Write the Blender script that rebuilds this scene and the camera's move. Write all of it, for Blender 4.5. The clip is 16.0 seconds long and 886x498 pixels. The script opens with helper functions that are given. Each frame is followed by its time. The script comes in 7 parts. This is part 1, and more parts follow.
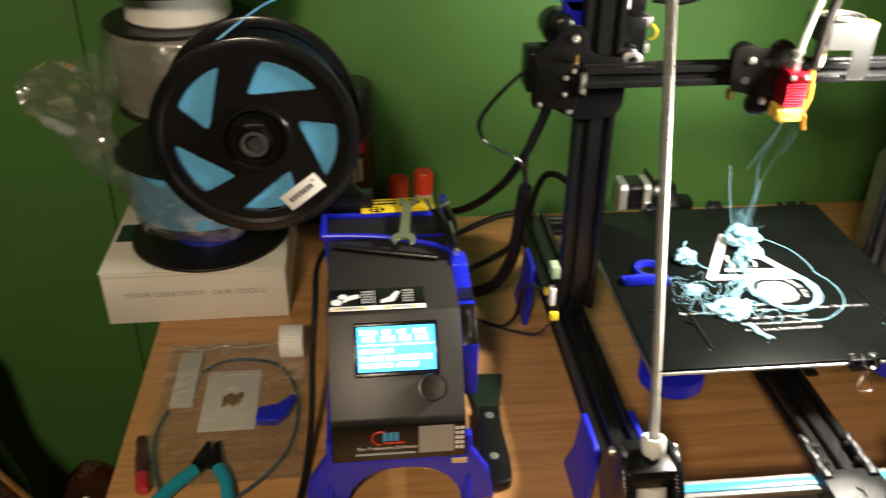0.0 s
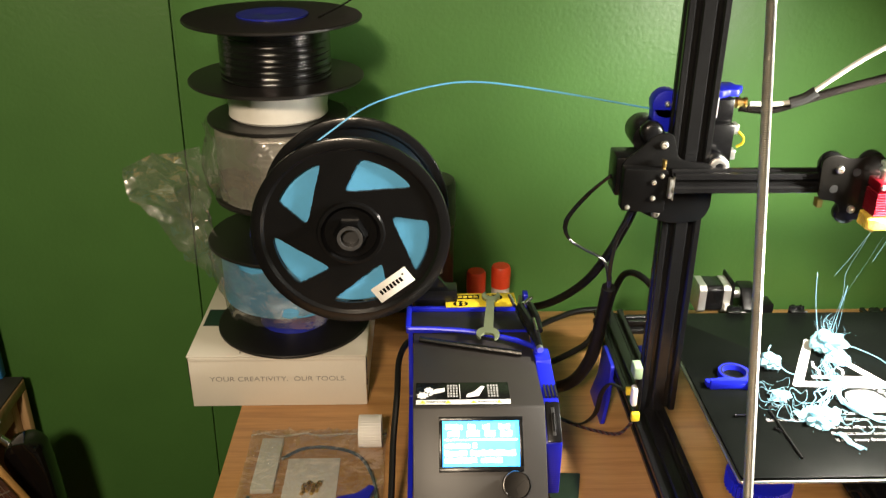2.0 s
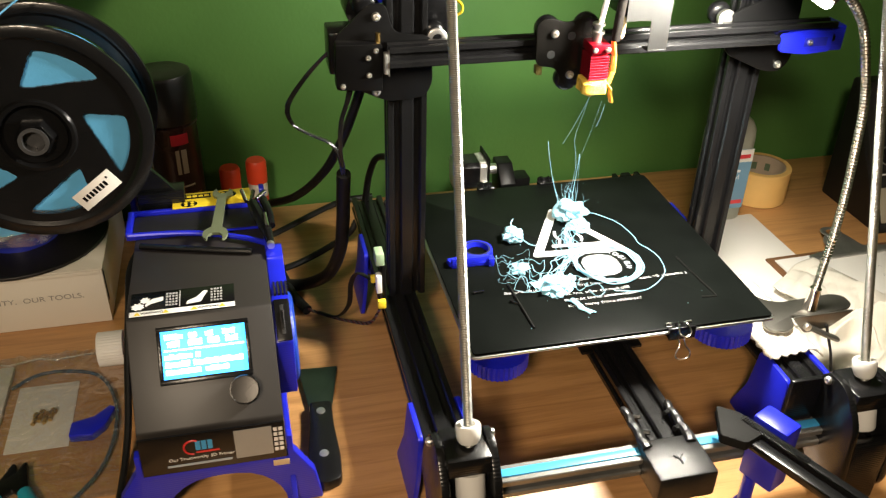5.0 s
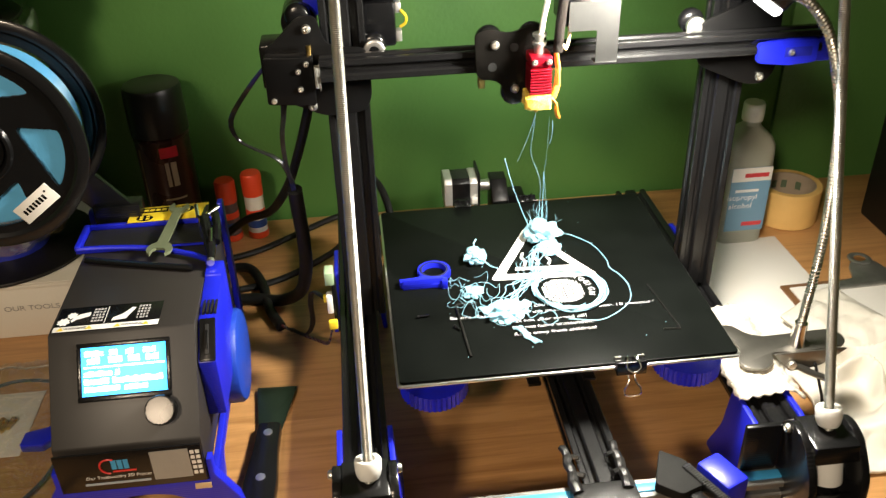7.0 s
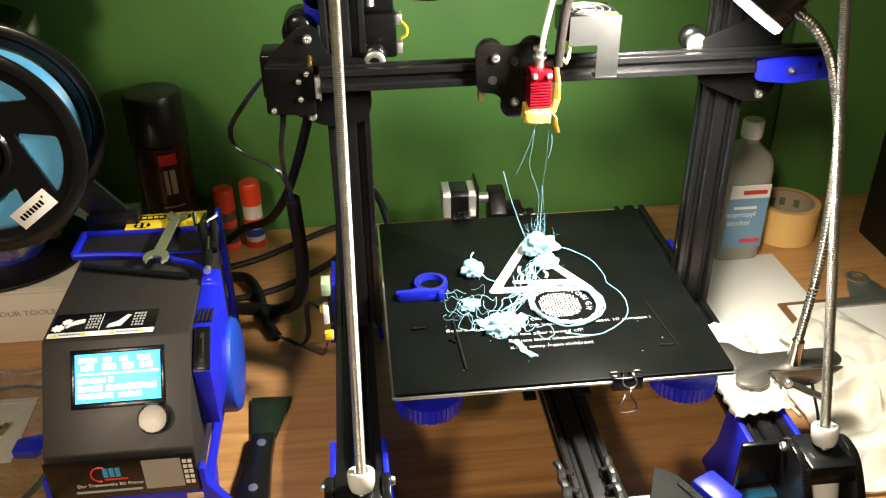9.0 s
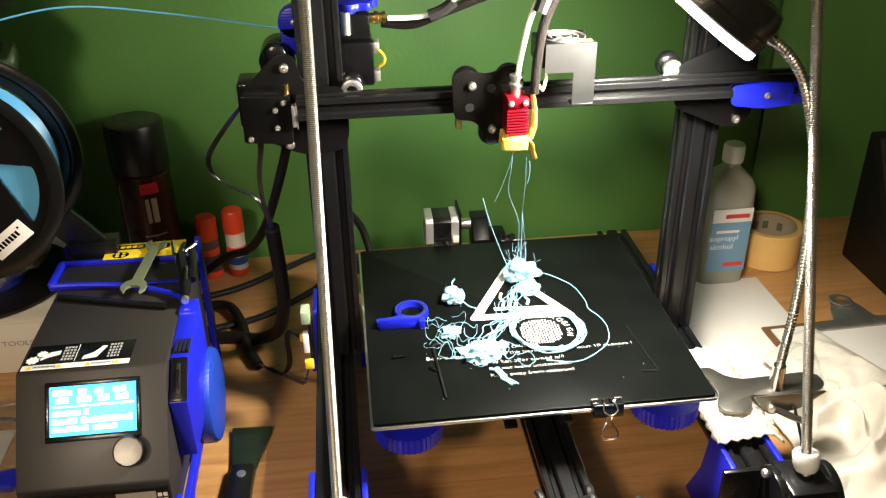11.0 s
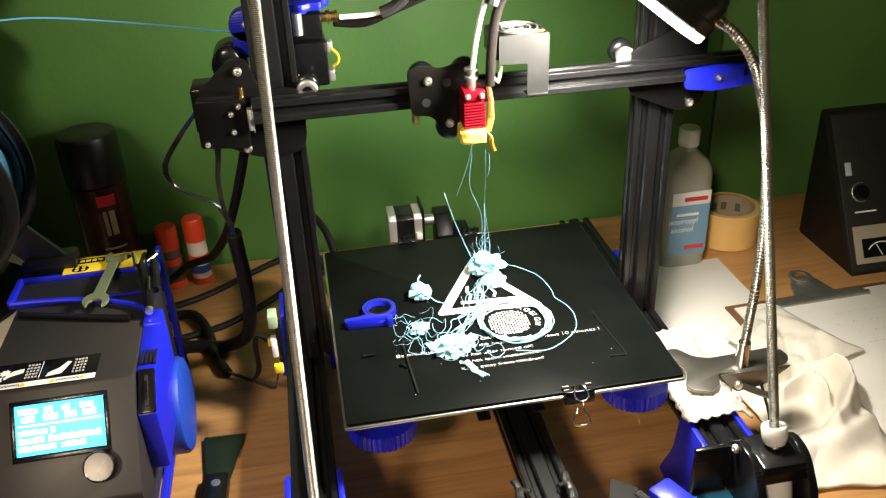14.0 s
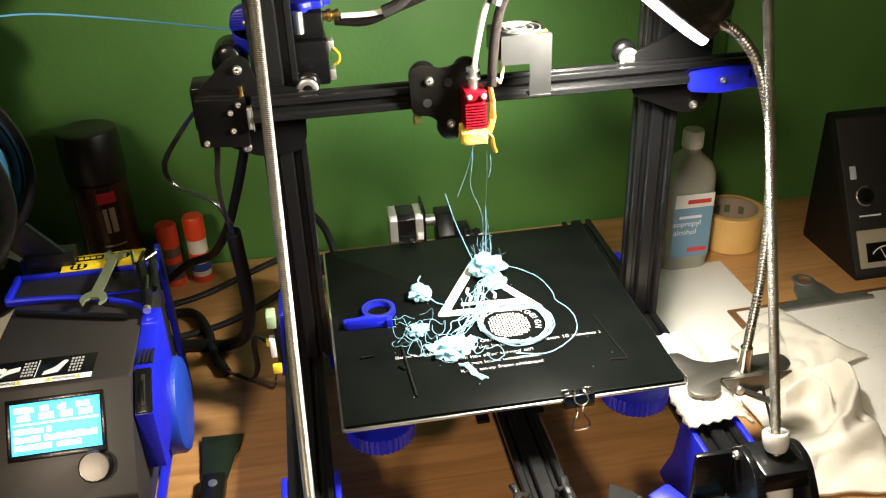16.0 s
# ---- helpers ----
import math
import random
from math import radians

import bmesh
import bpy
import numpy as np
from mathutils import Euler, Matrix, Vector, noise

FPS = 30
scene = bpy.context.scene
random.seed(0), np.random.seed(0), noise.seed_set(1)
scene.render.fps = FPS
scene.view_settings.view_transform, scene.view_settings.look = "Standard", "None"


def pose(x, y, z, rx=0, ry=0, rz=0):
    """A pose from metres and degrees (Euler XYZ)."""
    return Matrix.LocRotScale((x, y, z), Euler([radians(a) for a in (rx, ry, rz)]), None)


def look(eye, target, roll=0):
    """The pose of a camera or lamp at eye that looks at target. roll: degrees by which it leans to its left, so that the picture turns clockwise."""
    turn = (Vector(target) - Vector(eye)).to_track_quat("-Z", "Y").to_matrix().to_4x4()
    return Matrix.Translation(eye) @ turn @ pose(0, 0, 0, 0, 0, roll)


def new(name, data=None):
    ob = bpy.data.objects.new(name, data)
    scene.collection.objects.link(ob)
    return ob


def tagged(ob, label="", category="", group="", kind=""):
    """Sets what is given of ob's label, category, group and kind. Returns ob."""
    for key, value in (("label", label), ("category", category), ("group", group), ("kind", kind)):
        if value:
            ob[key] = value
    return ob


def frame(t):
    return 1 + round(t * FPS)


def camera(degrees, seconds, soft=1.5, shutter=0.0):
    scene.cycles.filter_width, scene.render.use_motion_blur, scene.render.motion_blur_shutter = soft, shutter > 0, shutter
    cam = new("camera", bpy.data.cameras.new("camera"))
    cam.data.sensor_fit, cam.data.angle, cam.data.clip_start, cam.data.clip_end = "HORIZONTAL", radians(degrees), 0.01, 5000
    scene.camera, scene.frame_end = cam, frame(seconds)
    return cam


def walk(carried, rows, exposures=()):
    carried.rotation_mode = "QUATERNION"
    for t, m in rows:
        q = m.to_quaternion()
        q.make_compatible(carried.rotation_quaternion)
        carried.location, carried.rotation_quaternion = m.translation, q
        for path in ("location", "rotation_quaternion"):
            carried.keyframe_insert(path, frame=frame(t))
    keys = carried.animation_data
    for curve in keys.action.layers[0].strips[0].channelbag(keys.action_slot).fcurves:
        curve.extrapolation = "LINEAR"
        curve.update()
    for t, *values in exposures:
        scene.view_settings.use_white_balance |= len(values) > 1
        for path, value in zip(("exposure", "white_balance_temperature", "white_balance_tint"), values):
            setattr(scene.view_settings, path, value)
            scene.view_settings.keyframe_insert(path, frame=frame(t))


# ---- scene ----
cam = camera(54.2, 16.0, 1.2, 0.5)
PATH = [
    (0, (-0.413, -0.764, 1.417), (-0.24, 0.941, 0.385), 0.5),
    (0.5, (-0.437, -0.763, 1.418), (-0.413, 0.976, 0.43), 0.5),
    (1, (-0.44, -0.764, 1.43), (-0.437, 1.036, 0.558), 0.2),
    (1.5, (-0.439, -0.764, 1.428), (-0.412, 1.032, 0.548), -0.5),
    (2, (-0.445, -0.775, 1.433), (-0.396, 1.033, 0.579), 0.3),
    (2.5, (-0.451, -0.784, 1.436), (-0.388, 1.047, 0.634), 0.7),
    (3, (-0.453, -0.788, 1.436), (-0.391, 1.038, 0.624), 0.2),
    (3.5, (-0.431, -0.776, 1.419), (-0.223, 0.991, 0.506), 0.7),
    (4, (-0.401, -0.766, 1.411), (0.023, 0.912, 0.409), 0.6),
    (4.2, (-0.392, -0.761, 1.41), (0.067, 0.887, 0.375), 0.5),
    (6.3, (-0.197, -0.732, 1.4), (-0.023, 0.936, 0.31), -1.6),
    (6.5, (-0.18, -0.73, 1.396), (-0.037, 0.938, 0.302), -2.8),
    (7, (-0.169, -0.734, 1.397), (-0.001, 0.96, 0.349), -1.7),
    (7.5, (-0.172, -0.74, 1.398), (0.052, 0.963, 0.374), -0.6),
    (8, (-0.176, -0.739, 1.398), (0.018, 0.971, 0.381), -0.5),
    (8.5, (-0.174, -0.735, 1.397), (0.02, 0.972, 0.373), -0.4),
    (9, (-0.168, -0.733, 1.396), (0.006, 0.976, 0.372), -0.7),
    (11.3, (-0.155, -0.73, 1.397), (0.047, 1.012, 0.435), -1.1),
    (11.5, (-0.155, -0.73, 1.397), (0.05, 1.015, 0.442), -1.3),
    (12, (-0.154, -0.73, 1.396), (0.034, 1.012, 0.431), -1.9),
    (12.5, (-0.157, -0.728, 1.4), (0.054, 1.019, 0.448), -2.1),
    (13, (-0.153, -0.726, 1.394), (0.12, 0.995, 0.412), -1.9),
    (13.5, (-0.152, -0.731, 1.394), (0.132, 0.994, 0.423), -3.5),
    (14, (-0.155, -0.732, 1.395), (0.12, 0.989, 0.413), -2.6),
    (14.5, (-0.152, -0.728, 1.397), (0.098, 0.994, 0.41), -3.1),
    (15, (-0.149, -0.729, 1.394), (0.125, 0.992, 0.413), -2.6),
    (15.5, (-0.151, -0.729, 1.394), (0.109, 0.997, 0.417), -2.4),
    (16, (-0.151, -0.726, 1.394), (0.116, 0.994, 0.41), -2.2),
]
walk(cam, [(t, look(eye, target, roll)) for t, eye, target, roll in PATH],
     exposures=[(0.0, -0.22), (0.5, 0.1), (1.0, 0.3), (1.5, 0.36), (3.0, 0.36), (3.5, 0.32), (4.0, -0.03), (6.5, -0.18), (12.5, -0.2), (13.0, -0.28), (16.0, -0.28)])

# ---- world and lights ----
world = bpy.data.worlds.new("room_dark")
scene.world = world
world.use_nodes = True
world.node_tree.nodes["Background"].inputs[0].default_value = (1.0, 0.9, 0.78, 1)
world.node_tree.nodes["Background"].inputs[1].default_value = 0.02


def area(name, eye, target, size, watts, colour):
    data = bpy.data.lights.new(name, "AREA")
    data.shape, data.size, data.energy, data.color = "DISK", size, watts, colour
    ob = new(name, data)
    ob.matrix_world = look(eye, target)
    return ob


# warm room light from the front left, placed by the wall shadows; fixture unseen
area("room_lamp_light", (-0.76, -1.50, 2.02), (-0.3, 0.3, 0.9), 0.22, 26.5, (1.0, 0.80, 0.58))

T = 0.76       # table top
BED = 0.905    # bed top
WALL = 0.43    # back wall


# ---- materials ----
def mat(name, colour, rough=0.5, metal=0.0, vary=0.12, scale=40.0, bump=0.1, bscale=None, coat=0.0, spec=0.5, second=None, per=0.0, transmission=0.0, alpha=1.0):
    m = bpy.data.materials.new(name)
    m.use_nodes = True
    nt = m.node_tree
    b = nt.nodes["Principled BSDF"]
    b.inputs["Roughness"].default_value = rough
    b.inputs["Metallic"].default_value = metal
    b.inputs["Coat Weight"].default_value = coat
    b.inputs["Specular IOR Level"].default_value = spec
    b.inputs["Transmission Weight"].default_value = transmission
    b.inputs["Alpha"].default_value = alpha
    co = nt.nodes.new("ShaderNodeTexCoord")
    n1 = nt.nodes.new("ShaderNodeTexNoise")
    n1.inputs["Scale"].default_value, n1.inputs["Detail"].default_value = scale, 5
    n2 = nt.nodes.new("ShaderNodeTexNoise")
    n2.inputs["Scale"].default_value, n2.inputs["Detail"].default_value = scale * 0.13, 3
    add = nt.nodes.new("ShaderNodeMath")
    add.operation = "ADD"
    for n, i in ((n1, 0), (n2, 1)):
        nt.links.new(co.outputs["Object"], n.inputs["Vector"])
        nt.links.new(n.outputs["Fac"], add.inputs[i])
    ramp = nt.nodes.new("ShaderNodeMapRange")
    ramp.inputs["From Min"].default_value, ramp.inputs["From Max"].default_value = 0.6, 1.4
    nt.links.new(add.outputs[0], ramp.inputs["Value"])
    mix = nt.nodes.new("ShaderNodeMix")
    mix.data_type = "RGBA"
    lo = second or tuple(c * (1 - vary) for c in colour)
    hi = colour if second else tuple(min(1, c * (1 + vary)) for c in colour)
    mix.inputs["A"].default_value = (*lo, 1)
    mix.inputs["B"].default_value = (*hi, 1)
    nt.links.new(ramp.outputs[0], mix.inputs["Factor"])
    nt.links.new(mix.outputs["Result"], b.inputs["Base Color"])
    rr = nt.nodes.new("ShaderNodeMapRange")
    rr.inputs["To Min"].default_value, rr.inputs["To Max"].default_value = max(0.02, rough * 0.8), min(1, rough * 1.2)
    nt.links.new(n2.outputs["Fac"], rr.inputs["Value"])
    nt.links.new(rr.outputs[0], b.inputs["Roughness"])
    if bump:
        n3 = nt.nodes.new("ShaderNodeTexNoise")
        n3.inputs["Scale"].default_value, n3.inputs["Detail"].default_value = bscale or scale * 8, 4
        nt.links.new(co.outputs["Object"], n3.inputs["Vector"])
        bn = nt.nodes.new("ShaderNodeBump")
        bn.inputs["Strength"].default_value, bn.inputs["Distance"].default_value = bump, 0.002
        nt.links.new(n3.outputs["Fac"], bn.inputs["Height"])
        nt.links.new(bn.outputs["Normal"], b.inputs["Normal"])
    return m


def layered(name, colour, rough, axis, pitch=0.0004, depth=0.2, vary=0.1, spec=0.5):
    """Printed plastic with fine layer lines across the given axis."""
    m = mat(name, colour, rough, 0, vary, 60, 0, spec=spec)
    nt = m.node_tree
    co = nt.nodes.new("ShaderNodeTexCoord")
    w = nt.nodes.new("ShaderNodeTexWave")
    w.bands_direction = axis
    w.inputs["Scale"].default_value = 1 / pitch / 20
    w.inputs["Distortion"].default_value = 0.3
    nt.links.new(co.outputs["Object"], w.inputs["Vector"])
    bn = nt.nodes.new("ShaderNodeBump")
    bn.inputs["Strength"].default_value, bn.inputs["Distance"].default_value = depth, 0.0006
    nt.links.new(w.outputs["Fac"], bn.inputs["Height"])
    nt.links.new(bn.outputs["Normal"], nt.nodes["Principled BSDF"].inputs["Normal"])
    return m


def wood(name, light, dark, axis="X", size=1.0, rough=0.4):
    m = mat(name, light, rough, 0, 0.1, 40, 0)
    nt = m.node_tree
    b = nt.nodes["Principled BSDF"]
    co = nt.nodes.new("ShaderNodeTexCoord")
    mp = nt.nodes.new("ShaderNodeMapping")
    s = [26 * size] * 3
    s["XYZ".index(axis)] = 1.6 * size
    mp.inputs["Scale"].default_value = s
    nt.links.new(co.outputs["Object"], mp.inputs["Vector"])
    n = nt.nodes.new("ShaderNodeTexNoise")
    n.inputs["Scale"].default_value, n.inputs["Detail"].default_value, n.inputs["Distortion"].default_value = 1.5, 10, 1.0
    nt.links.new(mp.outputs[0], n.inputs["Vector"])
    f = nt.nodes.new("ShaderNodeTexNoise")
    f.inputs["Scale"].default_value, f.inputs["Detail"].default_value = 9, 6
    nt.links.new(mp.outputs[0], f.inputs["Vector"])
    ad = nt.nodes.new("ShaderNodeMath")
    ad.operation = "MULTIPLY_ADD"
    ad.inputs[1].default_value = 0.35
    nt.links.new(f.outputs["Fac"], ad.inputs[0])
    nt.links.new(n.outputs["Fac"], ad.inputs[2])
    r = nt.nodes.new("ShaderNodeValToRGB")
    r.color_ramp.elements[0].position, r.color_ramp.elements[0].color = 0.42, (*dark, 1)
    r.color_ramp.elements[1].position, r.color_ramp.elements[1].color = 0.78, (*light, 1)
    nt.links.new(ad.outputs[0], r.inputs[0])
    nt.links.new(r.outputs[0], b.inputs["Base Color"])
    bn = nt.nodes.new("ShaderNodeBump")
    bn.inputs["Strength"].default_value, bn.inputs["Distance"].default_value = 0.12, 0.001
    nt.links.new(ad.outputs[0], bn.inputs["Height"])
    nt.links.new(bn.outputs["Normal"], b.inputs["Normal"])
    return m


def glow(name, colour, strength):
    m = bpy.data.materials.new(name)
    m.use_nodes = True
    b = m.node_tree.nodes["Principled BSDF"]
    b.inputs["Base Color"].default_value = (*colour, 1)
    b.inputs["Emission Color"].default_value = (*colour, 1)
    b.inputs["Emission Strength"].default_value = strength
    return m


M_WALL = mat("green_wall_paint", (0.067, 0.174, 0.040), 0.45, 0, 0.10, 9, 0.25, 160)
M_TABLE = wood("oak_laminate", (0.52, 0.275, 0.105), (0.34, 0.165, 0.058), "X", 1.9, 0.32)
M_ALU = mat("black_anodised", (0.0065, 0.0065, 0.007), 0.24, 0.0, 0.25, 60, 0.08, 900, spec=0.42)
M_PLATE = mat("black_steel_plate", (0.0040, 0.0040, 0.0042), 0.30, 0.0, 0.2, 50, 0.08, 700, spec=0.2)
M_BLACK = mat("black_plastic", (0.005, 0.005, 0.0055), 0.24, 0, 0.2, 50, 0.1, 500, spec=0.35)
M_BLACKP = layered("black_printed_plastic", (0.006, 0.006, 0.0065), 0.24, "Z", spec=0.5)
M_RUBBER = mat("black_rubber", (0.007, 0.007, 0.0075), 0.6, 0, 0.25, 80, 0.2, 600)
M_BLUE = layered("blue_printed_plastic", (0.009, 0.015, 0.50), 0.36, "Z")
M_BLUEB = layered("light_blue_plastic", (0.009, 0.045, 0.36), 0.45, "Z")
M_SCREW = mat("bright_steel", (0.78, 0.77, 0.73), 0.38, 1.0, 0.12, 200, 0.05)
M_ROD = mat("zinc_steel", (0.60, 0.59, 0.55), 0.40, 1.0, 0.18, 120, 0.08)
M_CHROME = mat("chrome", (0.78, 0.75, 0.70), 0.16, 1.0, 0.1, 120, 0.03)
M_BRASS = mat("brass", (0.72, 0.48, 0.16), 0.28, 1.0, 0.15, 120, 0.05)
M_WHITE = mat("white_plastic", (0.74, 0.73, 0.70), 0.45, 0, 0.05, 60, 0.08)
M_GREY = mat("dark_grey_paint", (0.0225, 0.0197, 0.0182), 0.46, 0.0, 0.10, 30, 0.03, 900)
M_BEDTOP = mat("black_bed_sheet", (0.0035, 0.0042, 0.0038), 0.30, 0, 0.4, 22, 0.08, 1500, spec=0.05)
M_BEDALU = mat("bed_aluminium", (0.72, 0.72, 0.70), 0.30, 1.0, 0.1, 90, 0.05)
M_PRINT = mat("white_ink", (0.80, 0.80, 0.80), 0.5, 0, 0.05, 200, 0)
M_PAPER = mat("white_paper", (0.78, 0.76, 0.72), 0.75, 0, 0.03, 20, 0.1, 300)
M_CARD = mat("white_cardboard", (0.70, 0.66, 0.58), 0.30, 0, 0.05, 14, 0.12, 200)
M_SKY = mat("light_blue_filament", (0.105, 0.38, 0.66), 0.34, 0, 0.1, 90, 0.1)
M_MELT = mat("pale_blue_melted_plastic", (0.24, 0.47, 0.58), 0.4, 0, 0.12, 90, 0.25, 300)
M_SPOOL = mat("black_spool_plastic", (0.006, 0.006, 0.0065), 0.22, 0, 0.25, 40, 0.08, 300)
M_CABLE = mat("black_cable", (0.006, 0.006, 0.006), 0.5, 0, 0.2, 150, 0.15, spec=0.3)
M_YELLOW = mat("yellow_card", (0.78, 0.58, 0.03), 0.4, 0, 0.06, 50, 0.05)
M_RED = mat("red_cap", (0.68, 0.060, 0.018), 0.35, 0, 0.06, 70, 0.05)


# ---- builders ----
def thing(name, at, label, category, group="", kind=""):
    ob = new(name)
    ob.location = at
    ob.empty_display_size = 0.02
    return tagged(ob, label, category, group, kind)


def base_of(ob):
    p = Vector((0, 0, 0))
    while ob is not None:
        p += Vector(ob.location)
        ob = ob.parent
    return p


def part(name, bm, material, parent=None, label="", smooth=True, edge=35):
    """One mesh object from a bmesh in world places, under a thing or under a part."""
    me = bpy.data.meshes.new(name)
    bmesh.ops.recalc_face_normals(bm, faces=bm.faces)
    if smooth:
        lim = radians(edge)
        for f in bm.faces:
            f.smooth = True
        for e in bm.edges:
            if len(e.link_faces) != 2 or e.calc_face_angle(0) > lim:
                e.smooth = False
    bm.to_mesh(me)
    bm.free()
    me.materials.append(material)
    ob = new(name, me)
    if parent is not None:
        me.transform(Matrix.Translation(-base_of(parent)))
        ob.parent = parent
    else:
        c = sum((v.co for v in me.vertices), Vector()) / max(1, len(me.vertices))
        low = min(v.co.z for v in me.vertices)
        o = Vector((c.x, c.y, low))
        me.transform(Matrix.Translation(-o))
        ob.location = o
    if label:
        ob["label"] = label
    return ob


def bevelled(bm, geom_edges, w, seg=2):
    bmesh.ops.bevel(bm, geom=geom_edges, offset=w, segments=seg, affect="EDGES", profile=0.5)


def box(lo, hi, bev=0.001, m=None, bm=None, seg=2):
    b = bmesh.new()
    bmesh.ops.create_cube(b, size=1)
    lo, hi = Vector(lo), Vector(hi)
    for v in b.verts:
        v.co = Vector([(lo[i] + hi[i]) / 2 + v.co[i] * (hi[i] - lo[i]) for i in range(3)])
    if bev:
        bevelled(b, b.edges[:], bev, seg)
    return joined(b, m, bm)


def joined(b, m=None, bm=None):
    if m is not None:
        bmesh.ops.transform(b, matrix=m, verts=b.verts)
    if bm is None:
        return b
    me = bpy.data.meshes.new("tmp")
    b.to_mesh(me)
    b.free()
    bm.from_mesh(me)
    bpy.data.meshes.remove(me)
    return bm


def cyl(p0, p1, r, n=24, r2=None, bev=0.0, bm=None):
    p0, p1 = Vector(p0), Vector(p1)
    b = bmesh.new()
    bmesh.ops.create_cone(b, cap_ends=True, segments=n, radius1=r, radius2=r if r2 is None else r2, depth=(p1 - p0).length)
    if bev:
        bevelled(b, [e for e in b.edges if any(len(f.verts) > 4 for f in e.link_faces)], bev, 2)
    q = (p1 - p0).to_track_quat("Z", "Y").to_matrix().to_4x4()
    return joined(b, Matrix.Translation((p0 + p1) / 2) @ q, bm)


def lathe(profile, m, n=40, bm=None):
    """Turn a profile of (radius, height) about z, then move by m."""
    b = bmesh.new()
    rings = []
    for r, z in profile:
        if r < 1e-6:
            rings.append([b.verts.new((0, 0, z))])
        else:
            rings.append([b.verts.new((r * math.cos(2 * math.pi * i / n), r * math.sin(2 * math.pi * i / n), z)) for i in range(n)])
    for a, c in zip(rings, rings[1:]):
        for i in range(n):
            j = (i + 1) % n
            if len(a) == 1 and len(c) == 1:
                continue
            if len(a) == 1:
                b.faces.new((a[0], c[i], c[j]))
            elif len(c) == 1:
                b.faces.new((a[i], a[j], c[0]))
            else:
                b.faces.new((a[i], a[j], c[j], c[i]))
    return joined(b, m, bm)


def smooth_line(pts, step=0.006):
    """Points along a smooth curve through pts."""
    p = [Vector(q) for q in pts]
    p = [p[0] * 2 - p[1]] + p + [p[-1] * 2 - p[-2]]
    out = []
    for i in range(1, len(p) - 2):
        a, b, c, d = p[i - 1], p[i], p[i + 1], p[i + 2]
        n = max(2, int((c - b).length / step))
        for k in range(n):
            t = k / n
            out.append(0.5 * ((2 * b) + (c - a) * t + (2 * a - 5 * b + 4 * c - d) * t * t + (3 * b - a - 3 * c + d) * t ** 3))
    out.append(p[-2])
    return out


def tube(pts, r, n=8, bm=None, rad=None, flat=1.0):
    """A tube along the points; rad(i, total) scales its radius."""
    b = bmesh.new()
    rings = []
    up = Vector((0.13, 0.21, 0.97)).normalized()
    for i, p in enumerate(pts):
        d = (Vector(pts[min(i + 1, len(pts) - 1)]) - Vector(pts[max(i - 1, 0)])).normalized()
        s = d.cross(up)
        if s.length < 0.05:
            s = d.cross(Vector((1, 0.1, 0)))
        s.normalize()
        u = s.cross(d)
        k = r * (rad(i, len(pts)) if rad else 1)
        rings.append([b.verts.new(Vector(p) + s * k * math.cos(2 * math.pi * j / n) + u * k * flat * math.sin(2 * math.pi * j / n)) for j in range(n)])
    for a, c in zip(rings, rings[1:]):
        for i in range(n):
            j = (i + 1) % n
            b.faces.new((a[i], a[j], c[j], c[i]))
    b.faces.new(rings[0])
    b.faces.new(rings[-1])
    return joined(b, None, bm)


def prism(outline, depth, m=None, bev=0.0, bm=None):
    """An outline in x and y, thickened from z = 0 to depth, then moved by m."""
    b = bmesh.new()
    f = b.faces.new([b.verts.new((x, y, 0)) for x, y in outline])
    r = bmesh.ops.extrude_face_region(b, geom=[f])
    for v in r["geom"]:
        if isinstance(v, bmesh.types.BMVert):
            v.co.z = depth
    bmesh.ops.recalc_face_normals(b, faces=b.faces)
    if bev:
        bevelled(b, [e for e in b.edges if e.calc_face_angle(0) > 0.5], bev, 2)
    return joined(b, m, bm)


def frame_of(origin, xaxis, yaxis):
    """The pose whose x and y point along the given ways."""
    x = Vector(xaxis).normalized()
    z = x.cross(Vector(yaxis)).normalized()
    y = z.cross(x)
    m = Matrix.Identity(4)
    for i in range(3):
        m[i][0], m[i][1], m[i][2], m[i][3] = x[i], y[i], z[i], origin[i]
    return m


def slot(w, h):
    """The outline of a slotted bar, w by h, in metres, with one slot for each 20 mm of a side."""
    pts = []
    corners = [((-w / 2, -h / 2), (1, 0), w), ((w / 2, -h / 2), (0, 1), h), ((w / 2, h / 2), (-1, 0), w), ((-w / 2, h / 2), (0, -1), h)]
    for (x, y), (dx, dy), length in corners:
        nx, ny = -dy, dx
        pts.append((x + dx * 0.0008, y + dy * 0.0008))
        for k in range(round(length / 0.02)):
            c = 0.01 + 0.02 * k
            for a, d in ((-0.0046, 0), (-0.0030, 0.0018), (-0.0030, 0.006), (0.0030, 0.006), (0.0030, 0.0018), (0.0046, 0)):
                pts.append((x + dx * (c + a) + nx * d, y + dy * (c + a) + ny * d))
        pts.append((x + dx * (length - 0.0008), y + dy * (length - 0.0008)))
    return pts


def bar(w, h, p0, p1, xaxis):
    p0, p1 = Vector(p0), Vector(p1)
    z = (p1 - p0).normalized()
    x = Vector(xaxis)
    y = z.cross(x)
    m = Matrix.Identity(4)
    for i in range(3):
        m[i][0], m[i][1], m[i][2], m[i][3] = x[i], y[i], z[i], p0[i]
    return prism(slot(w, h), (p1 - p0).length, m)


